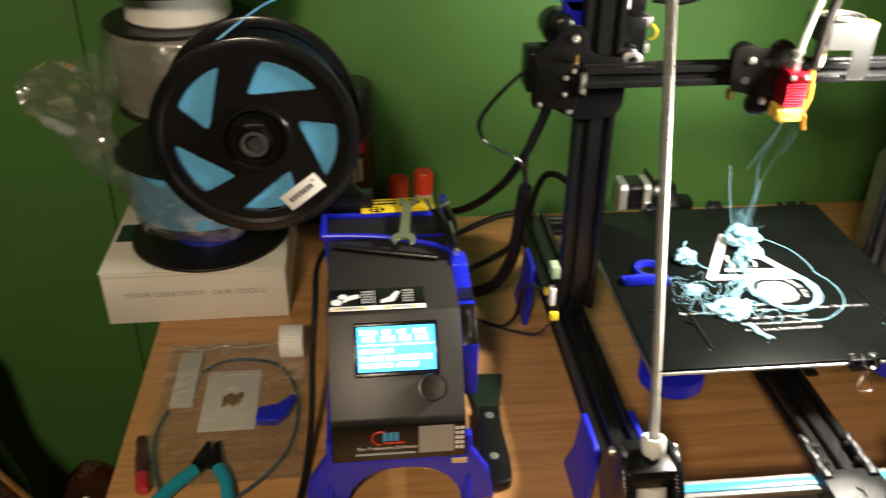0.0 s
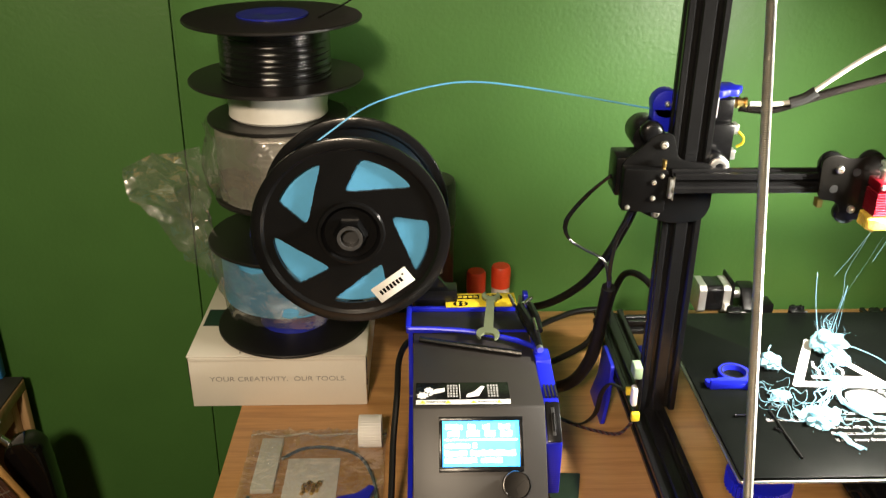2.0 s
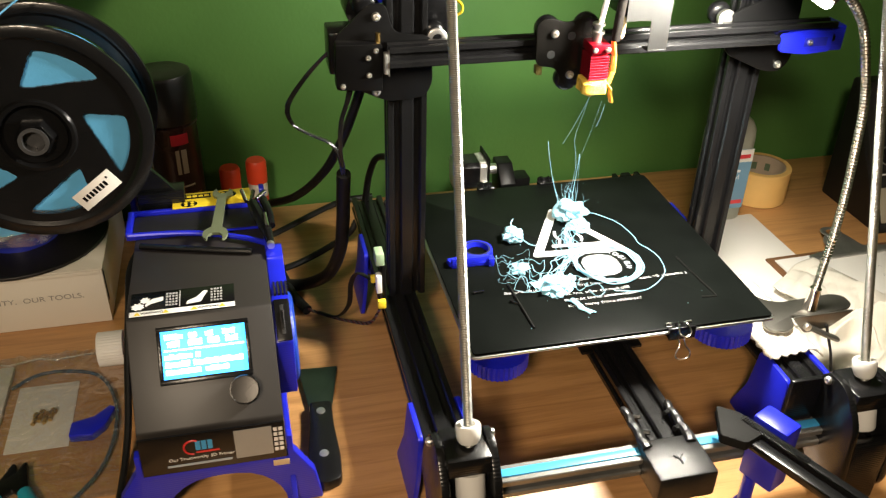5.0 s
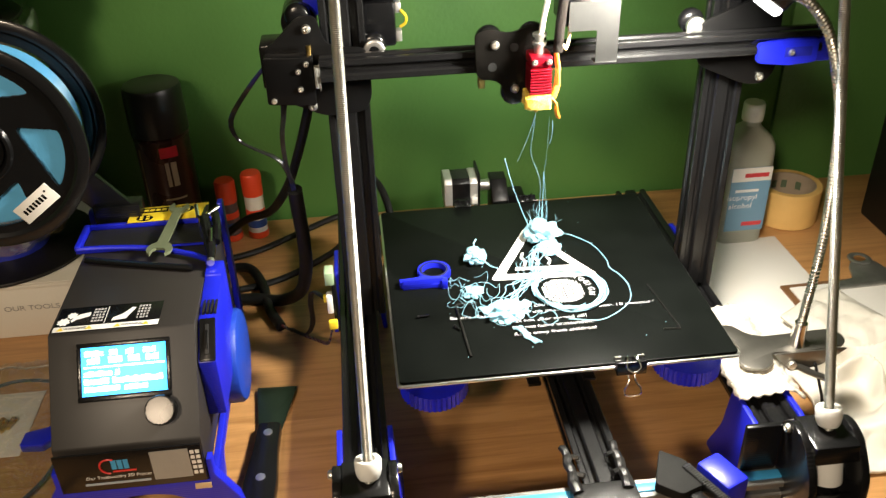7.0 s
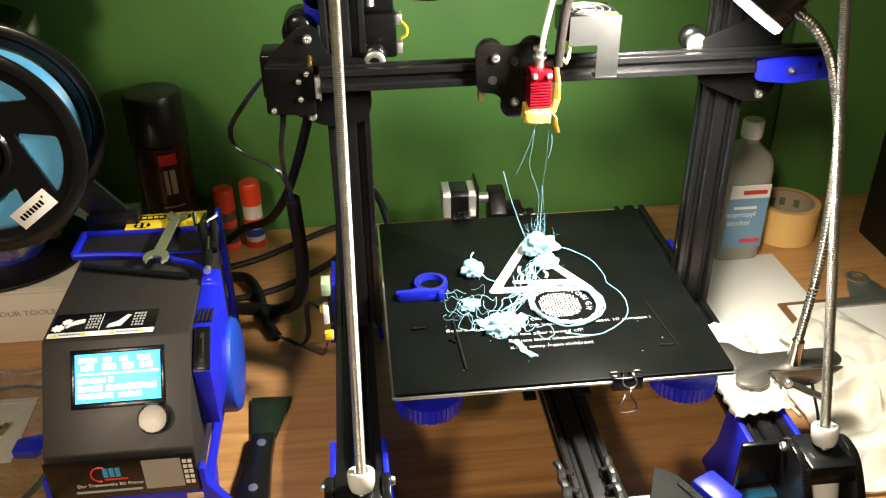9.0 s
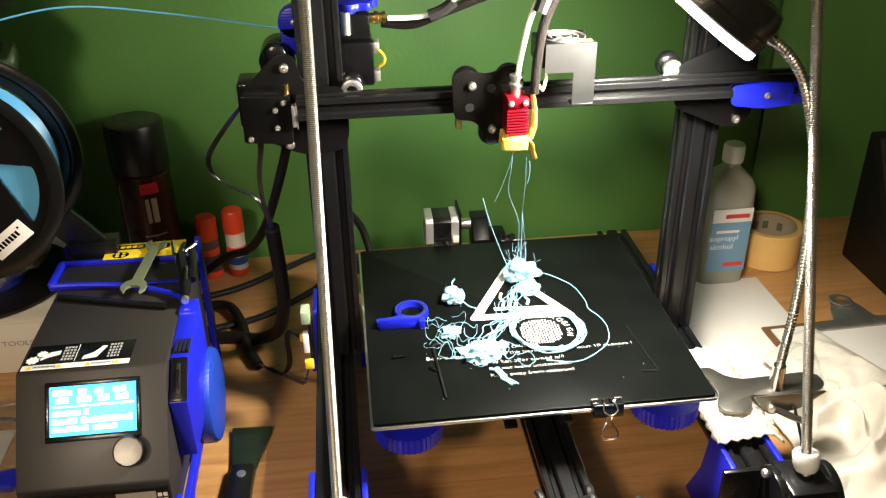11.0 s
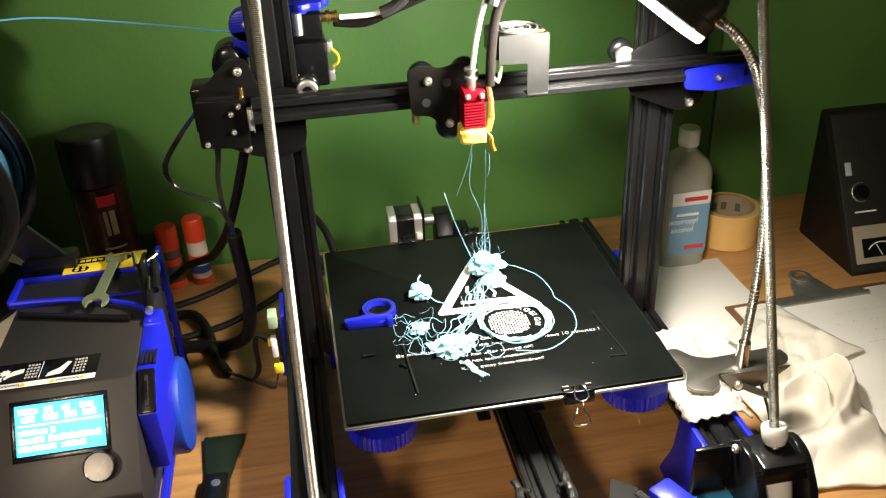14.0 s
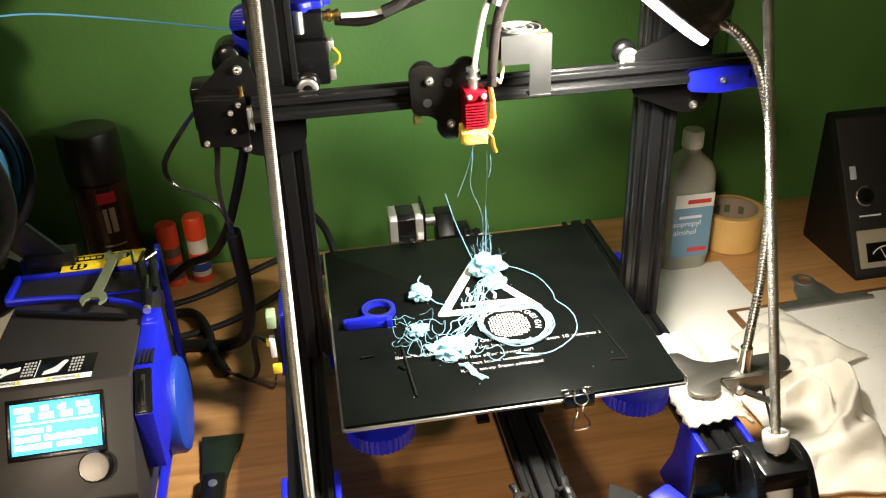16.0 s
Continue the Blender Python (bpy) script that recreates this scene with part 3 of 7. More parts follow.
def build_extruder(pr):
    ex = part("extruder_body", box((-0.168, 0.058, 1.148), (-0.128, 0.100, 1.190), 0.003), M_BLACK, pr, "black extruder motor beside the upright")
    part("extruder_block", box((-0.158, 0.064, 1.1905), (-0.130, 0.094, 1.214), 0.002), M_BLACK, ex)
    part("coupler", lathe([(0, 0), (0.0045, 0), (0.0045, 0.004), (0.006, 0.0045), (0.006, 0.008), (0.0045, 0.0085), (0.0045, 0.012), (0.0055, 0.0125), (0.0055, 0.015), (0.0025, 0.0155), (0, 0.0155)], Matrix.Translation((-0.130, 0.075, 1.208)) @ Matrix.Rotation(radians(90), 4, "Y"), 18), M_BRASS, ex, "brass push fitting")
    part("lever_spring", cyl((-0.152, 0.062, 1.197), (-0.152, 0.062, 1.217), 0.0045, 14), M_SCREW, ex)
    for z in (1.151, 1.178):
        part("motor_cap", box((-0.1278, 0.062, z), (-0.1225, 0.075, z + 0.010), 0.001), mat("motor_grey", (0.55, 0.55, 0.53), 0.35, 0.7), ex)
    part("yellow_wire", tube(smooth_line([(-0.124, 0.06, 1.166), (-0.119, 0.058, 1.170), (-0.1185, 0.058, 1.176), (-0.123, 0.062, 1.181)], 0.002), 0.0014, 6), M_YELLOW, ex)
    b = bmesh.new()
    out = []
    for i in range(48):
        a = 2 * math.pi * i / 48
        out.append((-0.148 + (0.0245 + 0.0022 * math.cos(8 * a)) * math.cos(a), 0.074 + (0.019 + 0.002 * math.cos(8 * a)) * math.sin(a)))
    prism(out, 0.007, Matrix.Translation((0, 0, 1.2185)), 0.001, bm=b)
    cyl((-0.150, 0.072, 1.2145), (-0.150, 0.072, 1.2185), 0.008, 18, bm=b)
    part("extruder_knob", b, M_BLUE, ex, "blue printed hand wheel")
    ex.location.z = -0.014
    # filament guide, left of the upright
    b = bmesh.new()
    cyl((-0.2085, 0.050, 1.2005), (-0.2085, 0.068, 1.2005), 0.0145, 28, bev=0.001, bm=b)
    box((-0.2215, 0.050, 1.172), (-0.2025, 0.068, 1.197), 0.0015, bm=b)
    g = part("filament_guide", b, M_BLUE, pr, "blue printed filament guide")
    screw((-0.2085, 0.0499, 1.2015), (0, -1, 0), 0.0032, g)
    shifted(g, (0.010, 0.014, -0.006))
    b = bmesh.new()
    cyl((-0.216, 0.052, 1.163), (-0.216, 0.092, 1.163), 0.0165, 26, bev=0.001, bm=b)
    part("motor_drum", b, M_BLACK, pr, "black round drive cover")


def build_y_end(pr):
    b = bmesh.new()
    box((-0.020, -0.285, RAIL - 0.026), (0.036, -0.236, RAIL + 0.004), 0.003, bm=b)
    for sx, lean in ((-0.014, 0.35), (0.028, -0.25)):
        # knotted arms, like bare branches
        y, x, w = -0.246, sx, 0.0052
        for k in range(5):
            x2, y2 = x + lean * 0.006 * (1 if k % 2 else -1), y + 0.0105
            tube([(x, y, RAIL + 0.0035), ((x + x2) / 2, (y + y2) / 2, RAIL + 0.0050), (x2, y2, RAIL + 0.0035)], w, 8, flat=0.8, bm=b)
            if k in (1, 3):
                tube([(x2, y2, RAIL + 0.0035), (x2 + (0.009 if sx < 0 else -0.009), y2 - 0.005, RAIL + 0.0055)], w * 0.55, 7, bm=b)
            x, y, w = x2, y2, w * 0.92
    cap = part("rail_end_cap", b, mat("gloss_black_print", (0.012, 0.012, 0.012), 0.30, 0, 0.2, 60, 0.25, 900), pr, "black printed belt tensioner with raised letter")
    text("Y", 0.016, Matrix.Translation((0.008, -0.266, RAIL + 0.0045)), M_BLACK, cap, extrude=0.0008)
    # rear motor of the bed, its shaft along the rear rail
    x0, x1, y0, y1, z0, z1 = -0.066, -0.0225, 0.2580, 0.2985, 0.8440, 0.8850
    def cut_square(xa, xb, ins, bm=None):
        c = 0.0055
        out = [(y0 + ins + c, z0 + ins), (y1 - ins - c, z0 + ins), (y1 - ins, z0 + ins + c), (y1 - ins, z1 - ins - c), (y1 - ins - c, z1 - ins), (y0 + ins + c, z1 - ins), (y0 + ins, z1 - ins - c), (y0 + ins, z0 + ins + c)]
        return prism(out, xb - xa, Matrix(((0, 0, 1, xa), (1, 0, 0, 0), (0, 1, 0, 0), (0, 0, 0, 1))), 0.0004, bm=bm)
    mt = part("bed_motor", cut_square(x0 + 0.0102, x1 - 0.0102, 0.0006), M_BLACK, pr, "square stepper motor behind the bed")
    alu = mat("motor_alu", (0.62, 0.62, 0.60), 0.42, 0.7, 0.1, 80)
    for xa in (x0, x1 - 0.010):
        part("motor_end", cut_square(xa, xa + 0.010, 0.0), alu, mt, "bare aluminium motor end")
    part("motor_bracket", box((x1 + 0.0003, y0 - 0.002, RAIL - 0.02), (x1 + 0.0030, y1 + 0.003, z1 + 0.006), 0.0006), M_PLATE, mt)
    part("pulley", cyl((x1 + 0.0032, 0.278, 0.866), (x1 + 0.0180, 0.278, 0.866), 0.0075, 22, bev=0.001), M_SCREW, mt)
    b = bmesh.new()
    prism([(y0 - 0.004, RAIL - 0.02), (y1, RAIL - 0.02), (y1, 0.874), (y0 + 0.018, 0.874), (y0 - 0.004, 0.852)], 0.0215, Matrix(((0, 0, 1, x1 + 0.0190), (1, 0, 0, 0), (0, 1, 0, 0), (0, 0, 0, 1))), 0.001, bm=b)
    box((x1 + 0.041, y0, RAIL - 0.02), (x1 + 0.062, y0 + 0.026, 0.857), 0.001, bm=b)
    part("motor_mount", b, M_PLATE, mt)
    part("motor_plug", box((x1 - 0.009, y0 - 0.006, 0.852), (x1 - 0.001, y0 - 0.0005, 0.8605), 0.0008), M_WHITE, mt)
    # Z limit switch on the left rail
    z = part("limit_switch", box((-0.213, 0.012, RAIL + 0.001), (-0.2085, 0.030, RAIL + 0.045), 0.001), M_PLATE, pr, "end stop board with white and yellow plugs")
    part("white_plug", box((-0.219, 0.010, RAIL + 0.012), (-0.2132, 0.020, RAIL + 0.034), 0.001), M_WHITE, z)
    part("yellow_plug", box((-0.219, 0.004, RAIL - 0.004), (-0.210, 0.0098, RAIL + 0.006), 0.001), M_YELLOW, z)
    part("yellow_plug", box((-0.223, 0.022, RAIL + 0.018), (-0.2132, 0.028, RAIL + 0.026), 0.001), M_YELLOW, z)
    part("switch_key", box((-0.2190, 0.0120, RAIL + 0.0455), (-0.2100, 0.0290, RAIL + 0.0600), 0.001), mat("pale_green_plastic", (0.30, 0.42, 0.26), 0.45), z, "pale green printed switch tab")
    shifted(z, (0.002, -0.008, 0.017))


def build_printer():
    pr = thing("printer", (0, 0, T), "black aluminium 3D printer with blue printed feet and steel brace rods", "3d printer")
    build_frame(pr)
    build_braces(pr)
    build_feet(pr)
    build_bed(pr)
    build_gantry(pr)
    build_extruder(pr)
    build_y_end(pr)
    return pr


printer = build_printer()

# ---- control box on its stand ----
def slope(u, v, out=0.0):
    """A place on the sloping front panel: u from its left edge, v down it, out from it."""
    return (-0.462 + u, -0.080 - 0.634 * v - 0.773 * out, 0.930 - 0.773 * v + 0.634 * out)


SLOPE = frame_of(slope(0, 0), (1, 0, 0), (0, 0.634, 0.773))


def on_slope(u, v, out=0.0):
    return SLOPE @ Matrix.Translation((u, -v, out))


def slab(u0, v0, u1, v1, o0, o1, bev=0.0003):
    return box((u0, -v1, o0), (u1, -v0, o1), bev, m=SLOPE)


M_SCREEN = glow("lcd_blue_glow", (0.05, 0.42, 1.0), 4.2)
M_PIXEL = glow("lcd_white_glow", (0.66, 0.93, 1.0), 5.0)


def build_control_box():
    cb = thing("control_box", (-0.395, 0.0, T), "dark grey control box with lit blue screen on a blue stand", "control box")
    side = lambda x: Matrix(((0, 0, 1, x), (1, 0, 0, 0), (0, 1, 0, 0), (0, 0, 0, 1)))
    prof = [(-0.080, 0.930), (-0.143, 0.853), (-0.147, 0.806), (0.115, 0.806), (0.115, 0.930)]
    body = part("casing", prism(rounded(prof, 0.002, 2), 0.126, side(-0.462), 0.0008), M_GREY, cb)
    # screen
    b = bmesh.new()
    u0, u1, v0, v1 = 0.0245, 0.104, 0.0095, 0.0605
    for a in ((u0, v0, u1, v0 + 0.004), (u0, v1 - 0.005, u1, v1), (u0, v0 + 0.0042, u0 + 0.0035, v1 - 0.0052), (u1 - 0.0035, v0 + 0.0042, u1, v1 - 0.0052)):
        box((a[0], -a[3], -0.001), (a[2], -a[1], 0.0022), 0.0005, m=SLOPE, bm=b)
    bez = part("screen_bezel", b, M_BLACK, body)
    scr = part("screen", slab(u0 + 0.0034, v0 + 0.0039, u1 - 0.0034, v1 - 0.0049, -0.001, 0.0006), M_SCREEN, bez, "lit blue liquid crystal screen")
    rnd = random.Random(7)
    rows = [(0.0165, 0.0042, [(0.031, 0.016), (0.052, 0.007), (0.066, 0.007), (0.081, 0.011)]), (0.0225, 0.0048, [(0.033, 0.011), (0.051, 0.012), (0.068, 0.010), (0.083, 0.011)]), (0.0300, 0.0014, [(0.030, 0.069)]),
            (0.0340, 0.0042, [(0.030, 0.024), (0.0565, 0.004)]), (0.0405, 0.0046, [(0.030, 0.021), (0.054, 0.043)]), (0.0475, 0.0040, [(0.030, 0.030), (0.064, 0.020)])]
    for v, h, spans in rows:
        for u, w in spans:
            k = max(1, int(w / 0.0035))
            bb = bmesh.new()
            for i in range(k):
                x = u + i * w / k
                box((x, -v - h * 1.12, 0.0007), (x + w / k * 0.93, -v - h * rnd.choice((0, 0, 0.2)), 0.0009), 0, m=SLOPE, bm=bb)
            part("screen_bar", bb, M_PIXEL, scr)
    # knob
    km = on_slope(0.0955, 0.0725)
    part("knob", lathe([(0, 0), (0.0125, 0), (0.0130, 0.001), (0.0130, 0.012), (0.0126, 0.0129), (0.0119, 0.0130), (0.0116, 0.0127), (0, 0.0121)], km, 64), mat("turned_steel", (0.030, 0.029, 0.028), 0.26, 1.0, 0.3, 60, 0), body, "turned metal knob")
    # warning sticker on the top
    st = part("warning_sticker", box((-0.459, -0.0775, 0.9302), (-0.368, -0.0405, 0.9308), 0.0001), M_BLACK, body, "black warning sticker with white marks")
    part("sticker_strip", box((-0.459, -0.0773, 0.9309), (-0.368, -0.0700, 0.9312), 0.0001), M_PRINT, st)
    for i in range(4):
        x = -0.4555 + i * 0.0245
        tri = [(x, -0.0762), (x + 0.006, -0.0762), (x + 0.003, -0.0712)]
        part("warning_mark", prism(tri, 0.0002, Matrix.Translation((0, 0, 0.9313))), M_YELLOW, st)
        if i % 2 == 0:
            text("WARNING", 0.0040, Matrix.Translation((x + 0.0155, -0.0737, 0.9313)), M_BLACK, st, extrude=0.0001)
    b = bmesh.new()
    for gx, gy, r in ((-0.4525, -0.0625, 0.0058), (-0.4465, -0.0535, 0.0048)):
        out = []
        for i in range(32):
            a = 2 * math.pi * i / 32
            rr = r * (1.0 if (i // 2) % 2 else 0.76)
            out.append((gx + rr * math.cos(a), gy + rr * math.sin(a)))
        part("gear_picture", prism(out, 0.0002, Matrix.Translation((0, 0, 0.9309))), M_PRINT, st)
    part("finger_picture", prism([(-0.4455, -0.0635), (-0.4420, -0.0600), (-0.4310, -0.0560), (-0.4310, -0.0500), (-0.4400, -0.0520), (-0.4430, -0.0550), (-0.4465, -0.0605)], 0.0002, Matrix.Translation((0, 0, 0.9309))), M_PRINT, st)
    prism([(-0.4105, -0.066), (-0.398, -0.064), (-0.3915, -0.048), (-0.395, -0.047), (-0.4015, -0.056), (-0.4095, -0.061)], 0.0002, Matrix.Translation((0, 0, 0.9309)), bm=b)
    part("hand_picture", b, M_PRINT, st)
    part("sticker_line", box((-0.4165, -0.068, 0.9309), (-0.4160, -0.043, 0.9311), 0), M_PRINT, st)
    for x0 in (-0.4285, -0.389):
        b = bmesh.new()
        for r in range(5):
            y = -0.0450 - r * 0.0044
            for c in range(4):
                w = 0.0024 * rnd.uniform(0.7, 1.05)
                box((x0 + c * 0.0028, y - 0.0026, 0.9309), (x0 + c * 0.0028 + w * 0.85, y, 0.9311), 0, bm=b)
        part("sticker_writing", b, mat("grey_ink", (0.42, 0.42, 0.42), 0.5), st)
    # lower label strip
    lab = part("label_strip", box((-0.4615, -0.1492, 0.808), (-0.3365, -0.1476, 0.8515), 0.0002, m=None), M_BLACK, body, "glossy black label with small print")
    b = bmesh.new()
    part("grey_patch", box((-0.3805, -0.1496, 0.815), (-0.3475, -0.1493, 0.848), 0), mat("print_grey", (0.30, 0.30, 0.29), 0.5), lab)
    b = bmesh.new()
    for r in range(5):
        for c in range(2):
            box((-0.3462 + c * 0.0046, -0.1496, 0.8175 + r * 0.006), (-0.3428 + c * 0.0046, -0.1493, 0.8215 + r * 0.006), 0, bm=b)
    part("label_writing", b, M_PRINT, lab)
    front = lambda x, z: Matrix(((1, 0, 0, x), (0, 0, -1, -0.1495), (0, 1, 0, z), (0, 0, 0, 1)))
    text("Our Trustworthy 3D Printer", 0.0048, front(-0.410, 0.8235), M_PRINT, lab)
    part("label_writing", box((-0.440, -0.1496, 0.8150), (-0.384, -0.1493, 0.8175), 0), mat("pale_ink", (0.35, 0.42, 0.5), 0.5), lab)
    m_blue, m_red = mat("logo_blue", (0.03, 0.30, 0.62), 0.4), mat("logo_red", (0.65, 0.03, 0.03), 0.4)
    b = bmesh.new()
    for i in range(3):
        box((-0.414 + i * 0.0052, -0.1496, 0.832), (-0.4098 + i * 0.0052, -0.1493, 0.8425), 0, bm=b)
    part("label_mark", b, m_blue, lab)
    arc = [(-0.416 + 0.008 * math.cos(radians(a)), -0.1495, 0.836 + 0.008 * math.sin(radians(a))) for a in range(60, 280, 15)]
    part("label_mark", tube(arc, 0.0009, 6), m_red, lab)
    part("label_mark", box((-0.414, -0.1496, 0.8285), (-0.394, -0.1493, 0.8305), 0), m_red, lab)
    # stand
    b = bmesh.new()
    arch = [(-0.492, T), (-0.470, T)] + [(-0.395 + 0.056 * math.cos(a), T + 0.034 * math.sin(a)) for a in [math.pi * (1 - i / 14) for i in range(15)]] + [(-0.328, T), (-0.306, T), (-0.312, T + 0.024), (-0.3300, 0.812), (-0.3300, 0.830), (-0.3352, 0.830), (-0.3352, 0.8055), (-0.4625, 0.8055), (-0.4625, 0.830), (-0.4675, 0.830), (-0.4675, 0.812), (-0.486, T + 0.024)]
    prism(arch, 0.010, Matrix(((1, 0, 0, 0), (0, 0, 1, -0.1465), (0, 1, 0, 0), (0, 0, 0, 1))), 0.001, bm=b)
    legs = [(-0.1365, 0.805), (-0.160, T), (-0.115, T), (-0.095, 0.790), (0.06, 0.790), (0.075, T), (0.135, T), (0.130, 0.945), (0.117, 0.945), (0.117, 0.805)]
    for x in (-0.469, -0.3355):
        prism(rounded(legs, 0.004, 2), 0.0055, side(x), 0.0008, bm=b)
    st2 = part("stand", b, M_BLUE, cb, "blue printed plastic stand with an arched front")
    part("paper_tag", box((-0.3490, -0.1478, 0.7965), (-0.3345, -0.1467, 0.8030), 0.0003), mat("tan_paper", (0.62, 0.47, 0.28), 0.7), st2, "small tan paper tag")
    # rear tray with a lip
    b = bmesh.new()
    box((-0.470, 0.056, 0.9303), (-0.330, 0.102, 0.9325), 0.0008, bm=b)
    for a in (((-0.4705, 0.056, 0.9326), (-0.4645, 0.102, 0.9390)), ((-0.336, 0.010, 0.9303), (-0.330, 0.102, 0.9390)), ((-0.4643, 0.0975, 0.9326), (-0.3362, 0.102, 0.9390))):
        box(*a, 0.0012, bm=b)
    lip = smooth_line([(-0.468, 0.058, 0.9350), (-0.440, 0.056, 0.9355), (-0.405, 0.051, 0.9355), (-0.375, 0.042, 0.9350), (-0.350, 0.030, 0.9350), (-0.334, 0.018, 0.9350)], 0.006)
    tube(lip, 0.0030, 8, bm=b)
    tray = part("tray", b, M_BLUE, cb, "shallow blue printed tray")
    part("tray_mat", box((-0.4640, 0.0575, 0.9327), (-0.3364, 0.0970, 0.9340), 0.0004), M_RUBBER, tray)
    # card reader housing
    prof = [(0.020, 0.933), (-0.004, 0.933), (-0.006, 0.9300), (-0.066, 0.9240), (-0.099, 0.900), (-0.098, 0.838), (0.020, 0.838)]
    rd = part("card_reader", prism(rounded(prof, 0.002, 2), 0.0160, side(-0.3357), 0.001), M_BLUE, cb, "blue printed card reader housing")
    for i in range(4):
        part("vent", box((-0.3325 + i * 0.0036, -0.060, 0.9225), (-0.3307 + i * 0.0036, -0.040, 0.9272), 0, m=None), M_RUBBER, rd)
    sl = frame_of((-0.3345, -0.066, 0.9240), (1, 0, 0), (0, 0.809, 0.588))
    fr = part("card_slot", box((0.0005, -0.040, -0.001), (0.0145, 0.000, 0.003), 0.0012, m=sl), M_BLACK, rd, "black memory card slot")
    part("card_gap", box((0.0055, -0.034, 0.0029), (0.0090, -0.006, 0.0034), 0.0001, m=sl), M_RUBBER, fr)
    part("card_edge", box((0.0063, -0.030, 0.0032), (0.0082, -0.012, 0.0052), 0.0002, m=sl), M_BLACK, fr)
    drum = lathe([(0, 0), (0.046, 0), (0.048, 0.002), (0.048, 0.016), (0.046, 0.020), (0.041, 0.022), (0, 0.022)], Matrix.Translation((-0.3355, 0.006, 0.826)) @ Matrix.Rotation(radians(90), 4, "Y"), 56)
    part("fan_drum", drum, M_BLUEB, cb, "rounded light blue plastic fan housing")
    return cb


BOX_SHIFT = Vector((0.0075, -0.0140, 0.0150))


def settle(ob, shift, foot=T, soft=0.03):
    """Move a thing's meshes by shift, its feet staying down on the support."""
    for o in [ob] + list(ob.children_recursive):
        if o.type == "MESH":
            m = Matrix.Translation(base_of(o.parent) if o.parent else (0, 0, 0)) @ o.matrix_basis
            back = m.to_3x3().inverted()
            for v in o.data.vertices:
                k = min(1.0, max(0.0, ((m @ v.co).z - foot) / soft))
                v.co += back @ Vector((shift[0], shift[1], shift[2] * k))
    return ob


settle(build_control_box(), BOX_SHIFT)


def lay(bm, m):
    bmesh.ops.transform(bm, matrix=m, verts=bm.verts)
    return bm


ON_BOX = (0.004, -0.012, 0.0150)


def build_wrench():
    a, c = Vector((-0.379, 0.033, 0.9395)), Vector((-0.370, 0.111, 0.9430))
    L = (c - a).length
    m = frame_of(a, (c - a), Vector((0, 0, 1)).cross(c - a))
    def head(cx, r, gap, way):
        pts = []
        for i in range(25):
            t = radians(gap + (360 - 2 * gap) * i / 24)
            pts.append((cx + way * r * math.cos(t), r * math.sin(t)))
        pts += [(cx + way * r * 0.15, -r * math.sin(radians(gap)) * 0.9), (cx + way * r * -0.1, -r * 0.28), (cx + way * r * -0.1, r * 0.28), (cx + way * r * 0.15, r * math.sin(radians(gap)) * 0.9)]
        return pts
    b = bmesh.new()
    prism(head(0.0, 0.0125, 38, -1), 0.003, bm=b)
    prism(head(L, 0.0105, 38, 1), 0.003, bm=b)
    prism([(0.008, -0.0052), (L - 0.007, -0.0045), (L - 0.007, 0.0045), (0.008, 0.0052)], 0.0026, Matrix.Translation((0, 0, 0.0002)), bm=b)
    lay(b, m)
    settle(tagged(part("wrench", b, mat("drab_green_steel", (0.20, 0.23, 0.14), 0.42, 0.5, 0.15, 90, 0.1)), "flat drab green double open-ended wrench lying across the tray", "wrench"), ON_BOX)


build_wrench()
settle(tagged(part("hex_rod", tube(smooth_line([(-0.452, 0.0365, 0.9335), (-0.42, 0.027, 0.9335), (-0.38, 0.0155, 0.9335), (-0.345, 0.006, 0.9335)], 0.01), 0.0032, 10), M_BLACK), "black plastic scriber lying on the control box", "scriber"), ON_BOX)


